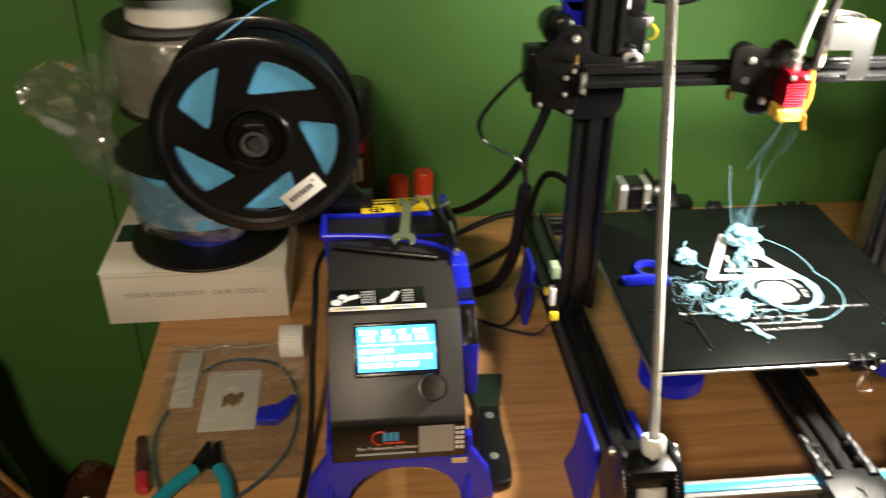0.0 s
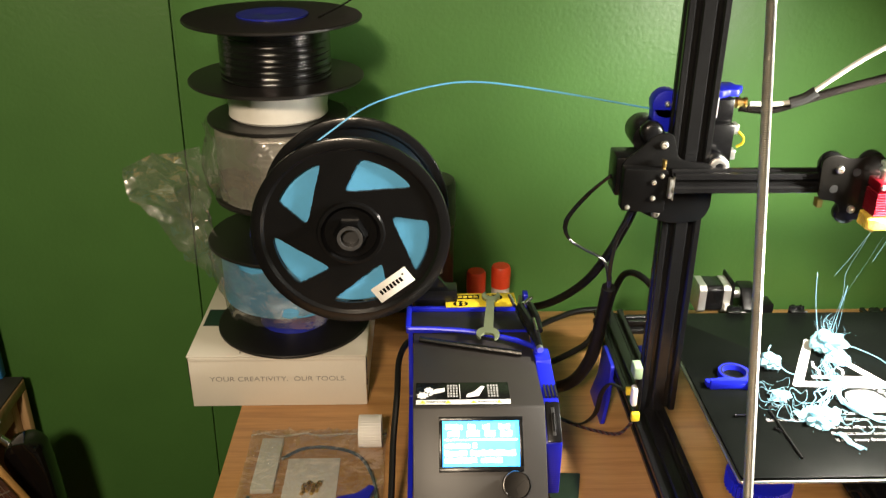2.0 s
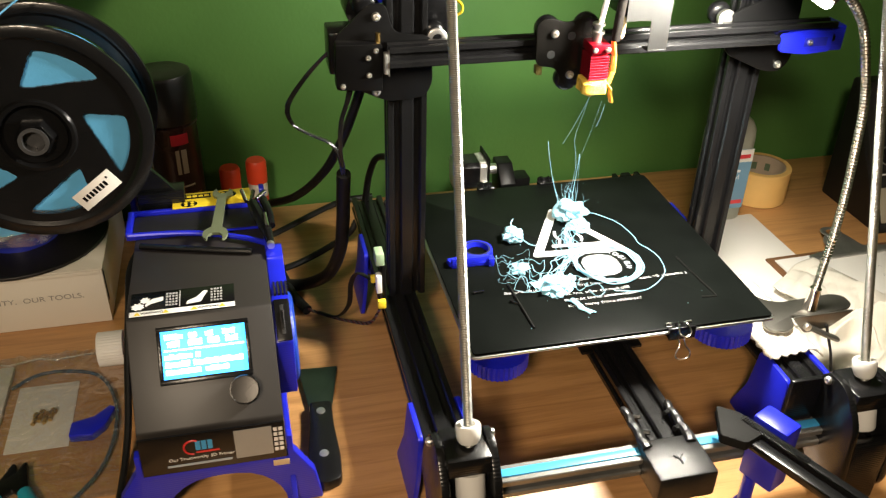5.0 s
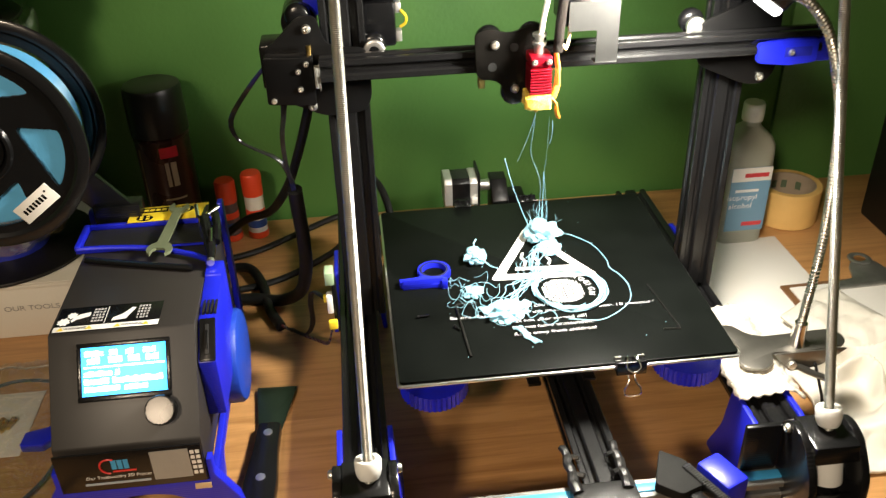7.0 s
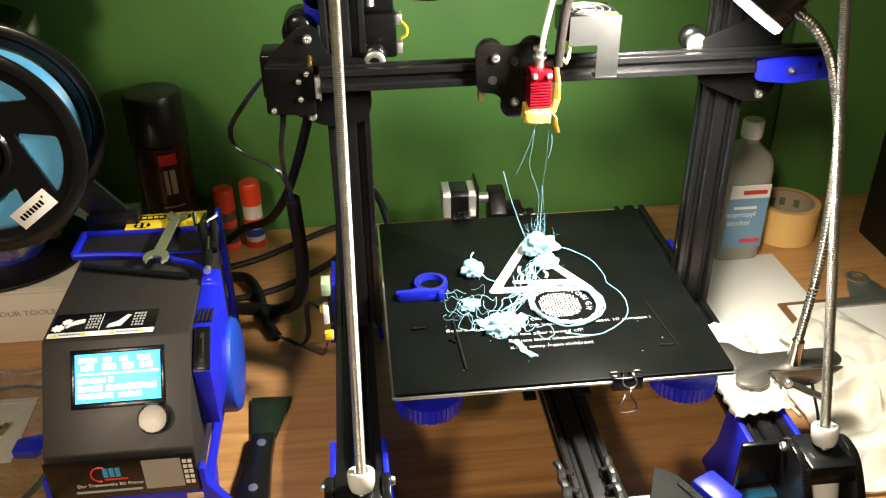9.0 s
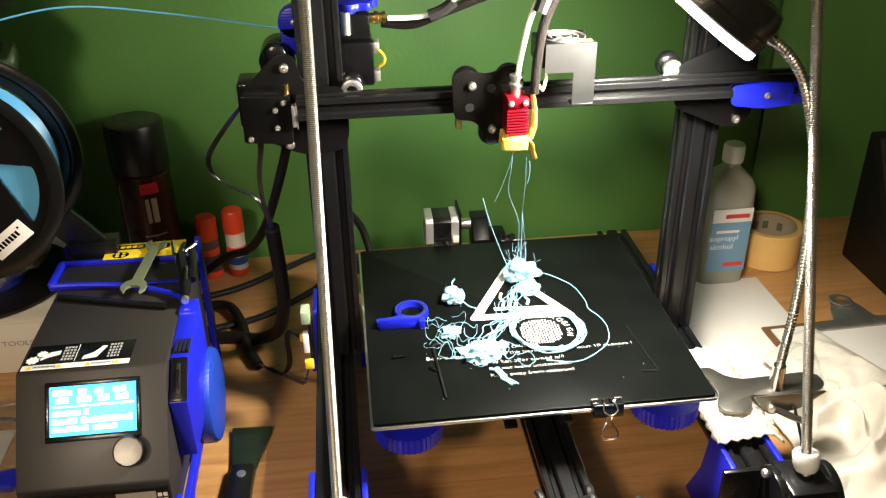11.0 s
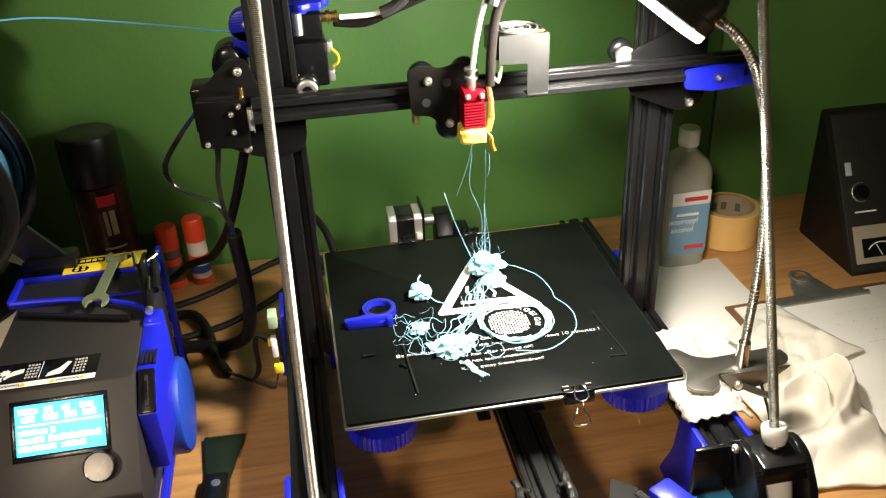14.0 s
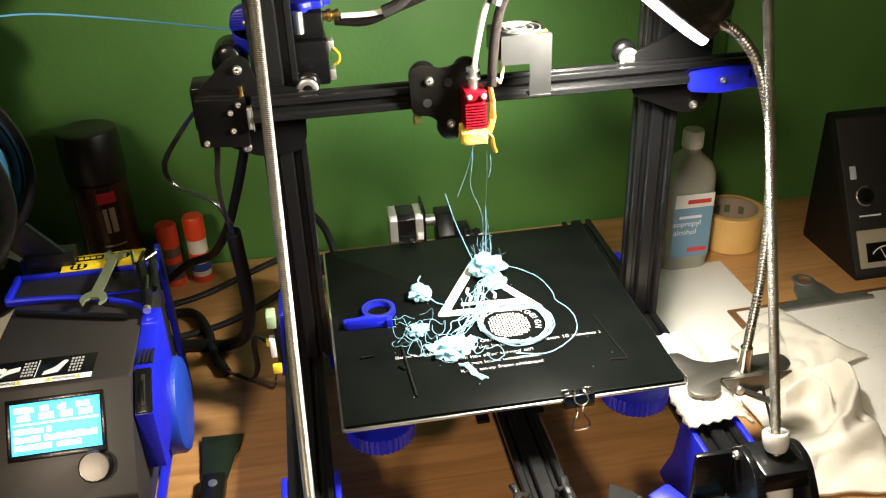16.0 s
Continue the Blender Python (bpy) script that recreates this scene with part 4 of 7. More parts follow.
def build_yellow_card():
    m = frame_of((-0.422, 0.0945, 0.9395), (1, 0.02, 0), (0, 1, 0.02)) @ Matrix.Diagonal((0.94, 0.66, 1, 1))
    c = tagged(part("instruction_card", box((0, 0, 0), (0.086, 0.046, 0.0008), 0.0002, m=m), M_YELLOW), "yellow printed card with black marks on the tray", "card")
    b = box((0.012, 0.026, 0.0009), (0.042, 0.040, 0.0011), 0, m=m)
    part("card_mark", b, M_BLACK, c)
    b = bmesh.new()
    for i in range(4):
        box((0.0155 + i * 0.0065, 0.030, 0.0012), (0.0205 + i * 0.0065, 0.036, 0.0014), 0.0, m=m, bm=b)
    part("card_writing", b, M_YELLOW, c)
    for px, py, r in ((0.060, 0.030, 0.0105), (0.018, 0.010, 0.009)):
        part("card_mark", lay(cyl((px, py, 0.0009), (px, py, 0.0011), r, 24), m), M_BLACK, c)
        b = bmesh.new()
        for k in range(4):
            a = radians(45 + 90 * k)

            cyl(m @ Vector((px + r * 0.55 * math.cos(a), py + r * 0.55 * math.sin(a), 0.0012)), m @ Vector((px + r * 0.55 * math.cos(a), py + r * 0.55 * math.sin(a), 0.0014)), r * 0.22, 12, bm=b)
        part("card_writing", b, M_YELLOW, c)
    cu = thing("side_cutters", (-0.335, 0.06, 0.9335), "small black handled side cutters with bright jaws on the stand", "pliers")
    part("handle", tube(smooth_line([(-0.3265, 0.008, 0.9395), (-0.3290, 0.030, 0.9420), (-0.3350, 0.055, 0.9450), (-0.3400, 0.078, 0.9470)], 0.004), 0.0056, 10, rad=lambda i, n: 0.65 + 0.55 * math.sin(2.4 * i / n)), M_BLACK, cu)
    part("handle", tube(smooth_line([(-0.3240, 0.036, 0.9430), (-0.3250, 0.058, 0.9470), (-0.3290, 0.084, 0.9480)], 0.004), 0.0045, 10), M_BLACK, cu)
    part("ferrule", cyl((-0.3263, 0.003, 0.9390), (-0.3268, 0.012, 0.9398), 0.0036, 14), M_SCREW, cu)
    for k in range(3):
        part("jaw", tube([(-0.346 + 0.005 * k, 0.080 + 0.002 * k, 0.9490), (-0.350 + 0.012 * k, 0.100 - 0.003 * k, 0.9520)], 0.0022, 8), M_CHROME, cu)
    part("blade", tube([(-0.3275, 0.028, 0.9475), (-0.3290, 0.048, 0.9510)], 0.0020, 8), M_CHROME, cu)
    for o in (c, cu):
        settle(o, ON_BOX)


build_yellow_card()


# ---- spools ----
def spool_axis(centre, axis):
    return Matrix.Translation(centre) @ Vector(axis).to_track_quat("Z", "Y").to_matrix().to_4x4()


def build_front_spool():
    """The spool in use: two flanges with five swept windows, wound with light blue filament."""
    c = Vector((-0.516, 0.020, 1.076))
    s = thing("filament_spool", (c.x, 0.065, c.z - 0.1), "black filament spool with light blue filament showing through swept windows", "filament spool")
    m = spool_axis(c, (0, -1, 0.02))
    def flange(z):
        b = bmesh.new()
        k = 200
        def open_at(r, a):
            if not 0.040 < r < 0.0770:
                return False
            for w in range(5):
                t = radians(a - 4 + 72 * w)
                x, y = r * math.cos(t), r * math.sin(t)
                if y > 0.0450 and x > (y - 0.0450) * 0.60 - 0.0005:
                    return True
            return False
        n = 34
        rr = [0.033 + (0.087 - 0.033) * i / n for i in range(n + 1)]
        vs = {}
        def v(i, j, zz):
            key = (i, j % k, zz)
            if key not in vs:
                a = 2 * math.pi * (j % k) / k
                vs[key] = b.verts.new((rr[i] * math.cos(a), rr[i] * math.sin(a), zz))
            return vs[key]
        solid = {(i, j): not open_at((rr[i] + rr[i + 1]) / 2, 360 * (j + 0.5) / k) for i in range(n) for j in range(k)}
        t = 0.0028
        for (i, j), on in solid.items():
            if not on:
                continue
            b.faces.new((v(i, j, z + t), v(i + 1, j, z + t), v(i + 1, j + 1, z + t), v(i, j + 1, z + t)))
            b.faces.new((v(i, j, z), v(i, j + 1, z), v(i + 1, j + 1, z), v(i + 1, j, z)))
            if i + 1 < n and not solid[(i + 1, j)]:
                b.faces.new((v(i + 1, j, z), v(i + 1, j + 1, z), v(i + 1, j + 1, z + t), v(i + 1, j, z + t)))
            if i > 0 and not solid[(i - 1, j)]:
                b.faces.new((v(i, j, z), v(i, j, z + t), v(i, j + 1, z + t), v(i, j + 1, z)))
            if not solid[(i, (j + 1) % k)]:
                b.faces.new((v(i, j + 1, z), v(i, j + 1, z + t), v(i + 1, j + 1, z + t), v(i + 1, j + 1, z)))
            if not solid[(i, (j - 1) % k)]:
                b.faces.new((v(i, j, z), v(i + 1, j, z), v(i + 1, j, z + t), v(i, j, z + t)))
        # smooth the jagged edges of the windows
        edge = [w for w in b.verts if 0.036 < math.hypot(w.co.x, w.co.y) < 0.0855]
        for _ in range(9):
            bmesh.ops.smooth_vert(b, verts=edge, factor=0.5, use_axis_x=True, use_axis_y=True, use_axis_z=False)
        lathe([(0.0868, z - 0.0002), (0.0985, z - 0.0002), (0.1000, z + 0.001), (0.1000, z + 0.0045), (0.0985, z + 0.0055), (0.0900, z + 0.0055), (0.0868, z + 0.003), (0.0868, z - 0.0002)], Matrix.Identity(4), 96, bm=b)
        lathe([(0.026, z), (0.0345, z), (0.0350, z + 0.002), (0.0330, z + 0.0060), (0.0300, z + 0.0062), (0.0285, z + 0.0020), (0.026, z)], Matrix.Identity(4), 64, bm=b)
        return lay(b, m)
    fl = part("flange", flange(-0.002), M_SPOOL, s, "glossy black flange with five swept windows")
    part("flange", flange(-0.074), M_SPOOL, s)
    b = bmesh.new()
    pr = [(0.030, -0.068)]
    for i in range(17):
        z = -0.0675 + 0.064 * i / 17
        pr += [(0.0772, z), (0.0786, z + 0.0019)]
    pr += [(0.0772, -0.0042)]
    for i in range(16):
        r = 0.0770 - 0.0026 * i
        pr += [(r, -0.0042 + 0.0008 * (i % 2))]
    lathe(pr, m, 72, bm=b)
    part("winding", b, M_SKY, s, "light blue filament winding")
    part("core", lathe([(0.0260, -0.070), (0.0262, 0.001), (0.0150, 0.001), (0.0148, -0.070)], m, 48), M_BLACK, s)
    nut = lathe([(0.0100, -0.01), (0.0105, 0.0105), (0.0125, 0.0115), (0.0150, 0.0115), (0.0162, 0.0085), (0.0175, 0.0050), (0.0175, 0.000), (0.0, 0.0)], m, 6)
    part("axle_nut", nut, M_BLACK, s)
    part("axle", lathe([(0.0, -0.075), (0.0100, -0.075), (0.0100, 0.0135), (0.0128, 0.0140), (0.0128, 0.0155), (0.0095, 0.0155), (0.0090, 0.006), (0, 0.006)], m, 36), mat("grey_tube", (0.06, 0.06, 0.062), 0.35, 0.2), s)
    # white label
    lm = m @ Matrix.Translation((0.041, -0.058, 0.0009)) @ Matrix.Rotation(radians(37), 4, "Z")
    lb = part("label", box((-0.022, -0.0095, 0), (0.022, 0.0095, 0.0006), 0.0002, m=lm), M_PAPER, fl, "white paper label")
    b = bmesh.new()
    for i in range(7):
        box((-0.016 + i * 0.0042, -0.0025, 0.0007), (-0.0132 + i * 0.0042, 0.003, 0.0008), 0, m=lm, bm=b)
    box((0.0145, 0.003, 0.0007), (0.0165, 0.005, 0.0008), 0, m=lm, bm=b)
    part("label_writing", b, M_BLACK, lb)
    # holder: two arms down to the stand
    h = thing("spool_holder", (-0.49, 0.10, 0.949), "black printed arm that carries the filament spool", "spool holder")
    b = prism(rounded([(-0.545, 1.085), (-0.510, 1.085), (-0.485, 1.03), (-0.420, 0.9487), (-0.462, 0.9487), (-0.540, 1.04)], 0.006), 0.007, Matrix(((1, 0, 0, 0), (0, 0, 1, 0.109), (0, 1, 0, 0), (0, 0, 0, 1))), 0.001)
    part("arm", b, M_BLACKP, h)
    part("arm_foot", box((-0.464, 0.106, 0.9302), (-0.416, 0.128, 0.9545), 0.001), M_BLACKP, h)
    settle(h, (0.011, -0.012, 0.0150))


build_front_spool()


def flat_spool(name, x, y, z, r, thick, hub_r, body_r, body_mat, label, hub_mat, tilt=(0, 0), top_hub=True, w0=0.0):
    """A spool lying flat: two flanges, winding and hub disc."""
    s = thing(name, (x, y, z), label, "filament spool")
    m = Matrix.Translation((x, y, z)) @ pose(0, 0, 0, tilt[0], tilt[1], 0)
    for zz in (0, thick - 0.004):
        part("flange", lathe([(0.014, zz), (r - 0.001, zz), (r, zz + 0.001), (r, zz + 0.003), (r - 0.001, zz + 0.004), (0.014, zz + 0.004), (0.014, zz)], m, 72), mat("dull_black_flange", (0.009, 0.008, 0.0075), 0.42, 0, 0.2, 40, 0.1), s)
    if w0:
        part("core", lathe([(0.016, 0.0042), (0.046, 0.0042), (0.042, w0 + 0.002), (0.016, w0 + 0.002)], m, 48), hub_mat, s, "deep blue core")
    pr = [(0.016, w0 + 0.0042)]
    k = int((thick - w0 - 0.0085) / 0.0019)
    for i in range(k):
        zz = w0 + 0.0044 + i * 0.0019
        pr += [(body_r - 0.00025, zz), (body_r + 0.00015 * math.sin(i * 1.7), zz + 0.00095)]
    pr += [(0.016, thick - 0.0043)]
    part("winding", lathe(pr, m, 60), body_mat, s)
    if top_hub:
        part("hub", lathe([(0, thick + 0.0002), (hub_r, thick + 0.0002), (hub_r, thick + 0.0022), (0.014, thick + 0.0025), (0, thick - 0.002)], m, 48), hub_mat, s, "blue plastic hub")
    return s


M_HUB = mat("translucent_blue_hub", (0.02, 0.03, 0.34), 0.3, 0, 0.1, 40, 0.05)
M_BLACKW = mat("black_filament", (0.006, 0.006, 0.006), 0.14, 0, 0.3, 200, 0.1)
M_SILVER = mat("silver_filament", (0.40, 0.37, 0.32), 0.28, 0.5, 0.2, 100, 0.3)
M_WHITEF = mat("white_filament", (0.76, 0.74, 0.68), 0.35, 0, 0.05, 100, 0.1)
CARTON_Z = T + 0.0775
STACK = T + 0.098
SX, SY = -0.623, 0.268


def build_spool_stack():
    flat_spool("filament_spool", SX + 0.004, SY - 0.006, CARTON_Z + 0.0008, 0.102, 0.131, 0.045, 0.088, M_SKY, "black spool of light blue filament, lowest of the stack", M_HUB, top_hub=False, w0=0.046)
    hub = part("hub", lathe([(0, 0), (0.050, 0), (0.042, 0.0535), (0, 0.0535)], Matrix.Translation((SX + 0.004, SY - 0.004, STACK + 0.1112)), 40), M_HUB)
    tagged(hub, "deep blue plastic hub between two stacked spools", "hub")
    flat_spool("filament_spool", SX + 0.002, SY, STACK + 0.165, 0.086, 0.104, 0.03, 0.079, M_SILVER, "black spool of silver filament in the middle of the stack", M_HUB, top_hub=False)
    coil = part("filament_coil", lathe([(0.02, 0.0), (0.0575, 0.0), (0.0605, 0.003), (0.0595, 0.010), (0.0608, 0.018), (0.0600, 0.026), (0.0606, 0.036), (0.0575, 0.0435), (0.02, 0.0435)], Matrix.Translation((SX + 0.003, SY, STACK + 0.2695)), 60), M_WHITEF)
    tagged(coil, "coil of white filament lying on the stacked spools", "filament coil")
    s = flat_spool("filament_spool", SX + 0.004, SY, STACK + 0.3135, 0.105, 0.0745, 0.042, 0.066, M_BLACKW, "black cardboard spool of glossy black filament, top of the stack", M_HUB)
    top = STACK + 0.3135 + 0.0745
    part("loose_end", tube(smooth_line([(SX + 0.06, SY - 0.02, top + 0.001), (SX + 0.082, SY + 0.01, top + 0.008), (SX + 0.098, SY + 0.02, top + 0.016)], 0.006), 0.0011, 6), M_BLACKW, s)


build_spool_stack()


def crumple(b, amount, freq, seed=0.0):
    for v in b.verts:
        v.co += noise.noise_vector(v.co * freq + Vector((seed, seed * 2, 0))) * amount + noise.noise_vector(v.co * freq * 3.1 + Vector((0, seed, seed))) * amount * 0.45
    return b


def clear_film(name, gloss=0.34, haze=0.06, crease=0.5):
    """Thin clear plastic: mostly see-through, with sharp highlights on its creases and a slight haze."""
    m = bpy.data.materials.new(name)
    m.use_nodes = True
    nt = m.node_tree
    nt.nodes.remove(nt.nodes["Principled BSDF"])
    out = nt.nodes["Material Output"]
    clear, shine, dull = nt.nodes.new("ShaderNodeBsdfTransparent"), nt.nodes.new("ShaderNodeBsdfGlossy"), nt.nodes.new("ShaderNodeBsdfDiffuse")
    clear.inputs["Color"].default_value = (0.94, 0.94, 0.92, 1)
    shine.inputs["Roughness"].default_value = 0.13
    dull.inputs["Color"].default_value = (0.8, 0.79, 0.74, 1)
    co = nt.nodes.new("ShaderNodeTexCoord")
    n = nt.nodes.new("ShaderNodeTexNoise")
    n.inputs["Scale"].default_value, n.inputs["Detail"].default_value, n.inputs["Distortion"].default_value = 42, 2, 1.5
    nt.links.new(co.outputs["Object"], n.inputs["Vector"])
    bp = nt.nodes.new("ShaderNodeBump")
    bp.inputs["Strength"].default_value, bp.inputs["Distance"].default_value = crease, 0.004
    nt.links.new(n.outputs["Fac"], bp.inputs["Height"])
    nt.links.new(bp.outputs["Normal"], shine.inputs["Normal"])
    one, two = nt.nodes.new("ShaderNodeMixShader"), nt.nodes.new("ShaderNodeMixShader")
    one.inputs[0].default_value, two.inputs[0].default_value = gloss, haze
    nt.links.new(clear.outputs[0], one.inputs[1])
    nt.links.new(shine.outputs[0], one.inputs[2])
    nt.links.new(one.outputs[0], two.inputs[1])
    nt.links.new(dull.outputs[0], two.inputs[2])
    nt.links.new(two.outputs[0], out.inputs["Surface"])
    return m


M_FILM = clear_film("clear_plastic_film")


def bag_around(x, y, z0, z1, r0, r1, seed, label):
    b = bmesh.new()
    n, k = 52, 11
    rings = []
    for i in range(k + 1):
        t = i / k
        r = r0 + (r1 - r0) * t + 0.005 * math.sin(math.pi * t)
        rings.append([b.verts.new((x + r * math.cos(2 * math.pi * j / n), y + r * math.sin(2 * math.pi * j / n), z0 + (z1 - z0) * t)) for j in range(n)])
    for p, q in zip(rings, rings[1:]):
        for j in range(n):
            b.faces.new((p[j], p[(j + 1) % n], q[(j + 1) % n], q[j]))
    crumple(b, 0.011, 26, seed)
    return tagged(part("plastic_bag", b, M_FILM, edge=50), label, "plastic bag")


bag_around(SX + 0.002, SY, STACK + 0.170, STACK + 0.263, 0.088, 0.094, 1.3, "crumpled clear plastic bag round a spool of silver filament")
bag_around(SX + 0.004, SY - 0.006, STACK + 0.010, STACK + 0.106, 0.080, 0.101, 5.1, "crumpled clear plastic bag round a spool of blue filament")


def build_loose_bag():
    """The loose end of a bag that hangs out from the stack."""
    b = bmesh.new()
    nu, nv = 11, 15
    rows = []
    for i in range(nv + 1):
        t = i / nv
        wide = 0.070 * (1 - 0.62 * t) + 0.010 * math.sin(6 * t)
        cx, cz = -0.767 + 0.050 * t ** 1.6, STACK + 0.225 - 0.165 * t
        cy = SY - 0.035 + 0.02 * t
        rows.append([b.verts.new((cx + (u / nu - 0.5) * wide * 1.25 + 0.015 * (u / nu) * (1 - t), cy + 0.030 * math.sin(math.pi * u / nu), cz + 0.030 * (u / nu - 0.5))) for u in range(nu + 1)])
    for p, q in zip(rows, rows[1:]):
        for u in range(nu):
            b.faces.new((p[u], p[u + 1], q[u + 1], q[u]))
    crumple(b, 0.013, 30, 2.2)
    tagged(part("plastic_bag", b, M_FILM, smooth=False), "loose crumpled clear plastic bag hanging beside the spools", "plastic bag")


build_loose_bag()


def build_carton():
    x0, x1, y0, y1 = -0.745, -0.518, 0.171, 0.390
    c = thing("carton", ((x0 + x1) / 2, (y0 + y1) / 2, T), "white glossy cardboard carton with printed slogan, under the spools", "carton")
    part("carton_body", box((x0, y0, T), (x1, y1, CARTON_Z - 0.0025), 0.0012), M_CARD, c)
    lid = part("lid", box((x0 - 0.001, y0 - 0.0015, CARTON_Z - 0.0022), (x1 + 0.001, y1 + 0.001, CARTON_Z), 0.0008), M_CARD, c)
    part("lid_flap", box((x0 + 0.003, y0 - 0.0018, CARTON_Z - 0.0075), (x1 - 0.003, y0 - 0.0004, CARTON_Z - 0.0025), 0.0003), M_CARD, lid)
    for x in (x0 - 0.0012, x1 + 0.0004):
        part("corner_slit", box((x, y0 + 0.002, T + 0.03), (x + 0.0008, y0 + 0.0045, CARTON_Z - 0.006), 0), M_RUBBER, c)
    ink = mat("grey_print", (0.30, 0.285, 0.26), 0.5)
    cx = (x0 + x1) / 2
    text("YOUR CREATIVITY.  OUR TOOLS.", 0.0115, Matrix(((1, 0, 0, cx), (0, 0, -1, y0 - 0.0006), (0, 1, 0, T + 0.042), (0, 0, 0, 1))) @ Matrix.Diagonal((1.02, 0.85, 1, 1)), ink, c, "slogan")
    text("1 KG SPOOL", 0.017, Matrix.Translation((cx, y0 + 0.009, CARTON_Z + 0.0004)) @ Matrix.Diagonal((1.1, 0.8, 1, 1)), ink, lid, "slogan")
    part("green_patch", box((x0 + 0.004, y0 + 0.075, CARTON_Z + 0.0002), (x0 + 0.07, y0 + 0.12, CARTON_Z + 0.0006), 0), mat("dark_green_print", (0.012, 0.04, 0.028), 0.4), lid)


build_carton()

# the strand from the spool to the guide
part_ = tube(smooth_line([(-0.562, 0.045, 1.152), (-0.535, 0.055, 1.171), (-0.496, 0.068, 1.194), (-0.440, 0.082, 1.208), (-0.388, 0.090, 1.2115), (-0.31, 0.088, 1.202), (-0.212, 0.078, 1.187)], 0.008), 0.0009, 8)
tagged(part("filament_strand", part_, M_SKY), "light blue filament strand from the spool to the printer's guide", "filament")


# ---- lamp on a gooseneck ----
def build_lamp():
    lp = thing("clip_lamp", (0.235, -0.10, RAIL), "chrome gooseneck clip lamp with a bright round white head", "clip lamp")
    dark = mat("dark_polished_steel", (0.20, 0.19, 0.17), 0.40, 0.9, 0.2, 60, 0.1)
    m = Matrix.Translation((0, 0, 0.8585))
    out = [(0.176, -0.060), (0.190, -0.060), (0.200, -0.076), (0.214, -0.083), (0.280, -0.080), (0.291, -0.086), (0.292, -0.100), (0.284, -0.108), (0.235, -0.112), (0.212, -0.108), (0.207, -0.124), (0.195, -0.132), (0.178, -0.128), (0.174, -0.118), (0.183, -0.100), (0.182, -0.085)]
    jaw = part("upper_jaw", prism(rounded(out, 0.005), 0.0035, m, 0.0012), dark, lp, "dark polished steel clip plate")
    part("jaw_skirt", prism(rounded([(0.212, 0.8615), (0.288, 0.8615), (0.262, 0.842), (0.232, 0.838)], 0.004), 0.002, Matrix(((1, 0, 0, 0), (0, 0, 1, -0.1125), (0, 1, 0, 0), (0, 0, 0, 1))), 0.0004), dark, jaw)
    part("pivot", cyl((0.232, -0.117, 0.848), (0.232, -0.111, 0.848), 0.0042, 16, bev=0.0008), M_SCREW, jaw)
    part("lower_jaw", tube(smooth_line([(0.236, -0.112, 0.846), (0.252, -0.116, 0.838), (0.270, -0.118, 0.829)], 0.005), 0.0065, 10, flat=0.5), dark, lp)
    part("spring_wire", tube([(0.256, -0.114, 0.847), (0.266, -0.122, 0.812), (0.270, -0.126, 0.790)], 0.0016, 8), M_RUBBER, lp)
    part("neck_collar", lathe([(0, 0), (0.0085, 0), (0.0075, 0.004), (0.0066, 0.016), (0.0060, 0.026), (0, 0.026)], Matrix.Translation((0.2405, -0.100, 0.862)), 24), M_CHROME, lp)
    ctrl = [(0.2405, -0.100, 0.886), (0.2415, -0.100, 0.915), (0.2425, -0.100, 0.950), (0.2415, -0.100, 1.000), (0.2375, -0.100, 1.050), (0.2325, -0.100, 1.095), (0.2235, -0.100, 1.130), (0.208, -0.100, 1.172), (0.190, -0.100, 1.196), (0.174, -0.100, 1.208)]
    pts = smooth_line(ctrl, 0.0009)
    part("gooseneck", tube(pts, 0.0047, 12, rad=lambda i, n: 1.0 - 0.20 * (0.5 + 0.5 * math.cos(i * 1.5708))), mat("satin_chrome", (0.62, 0.60, 0.56), 0.28, 1.0, 0.1, 120, 0.03), lp, "ribbed chrome gooseneck")
    # head: a flat drum, its glowing face turned down over the bed
    face = Vector((-0.585, 0.11, -0.80)).normalized()
    along = Vector((0.79, 0.0, -0.61))
    centre = Vector((0.117, -0.096, 1.2340))
    hm = frame_of(centre, along, face.cross(along))
    part("head_ferrule", cyl((0.176, -0.100, 1.207), (0.166, -0.098, 1.214), 0.0058, 16), M_CHROME, lp)
    hd = part("head", lathe([(0, -0.034), (0.044, -0.034), (0.050, -0.031), (0.053, -0.024), (0.053, -0.012), (0.055, -0.010), (0.055, -0.0015), (0.0535, 0.000), (0.049, 0.000), (0.0485, -0.002), (0, -0.002)], hm, 56), mat("satin_black_metal", (0.035, 0.033, 0.03), 0.25, 0.6, 0.15, 60, 0.08), lp, "dark round lamp head")
    part("diffuser", lathe([(0, -0.0015), (0.0535, -0.0015), (0.0540, 0.0040), (0.0525, 0.0065), (0, 0.0070)], hm, 56), glow("led_white", (1.0, 0.97, 0.90), 14), hd, "glowing white diffuser")
    return hm, face, centre


LAMP_POSE, LAMP_WAY, LAMP_AT = build_lamp()
area("lamp_led_light", LAMP_AT + LAMP_WAY * 0.014, LAMP_AT + LAMP_WAY, 0.10, 10.9, (1.0, 0.935, 0.80))


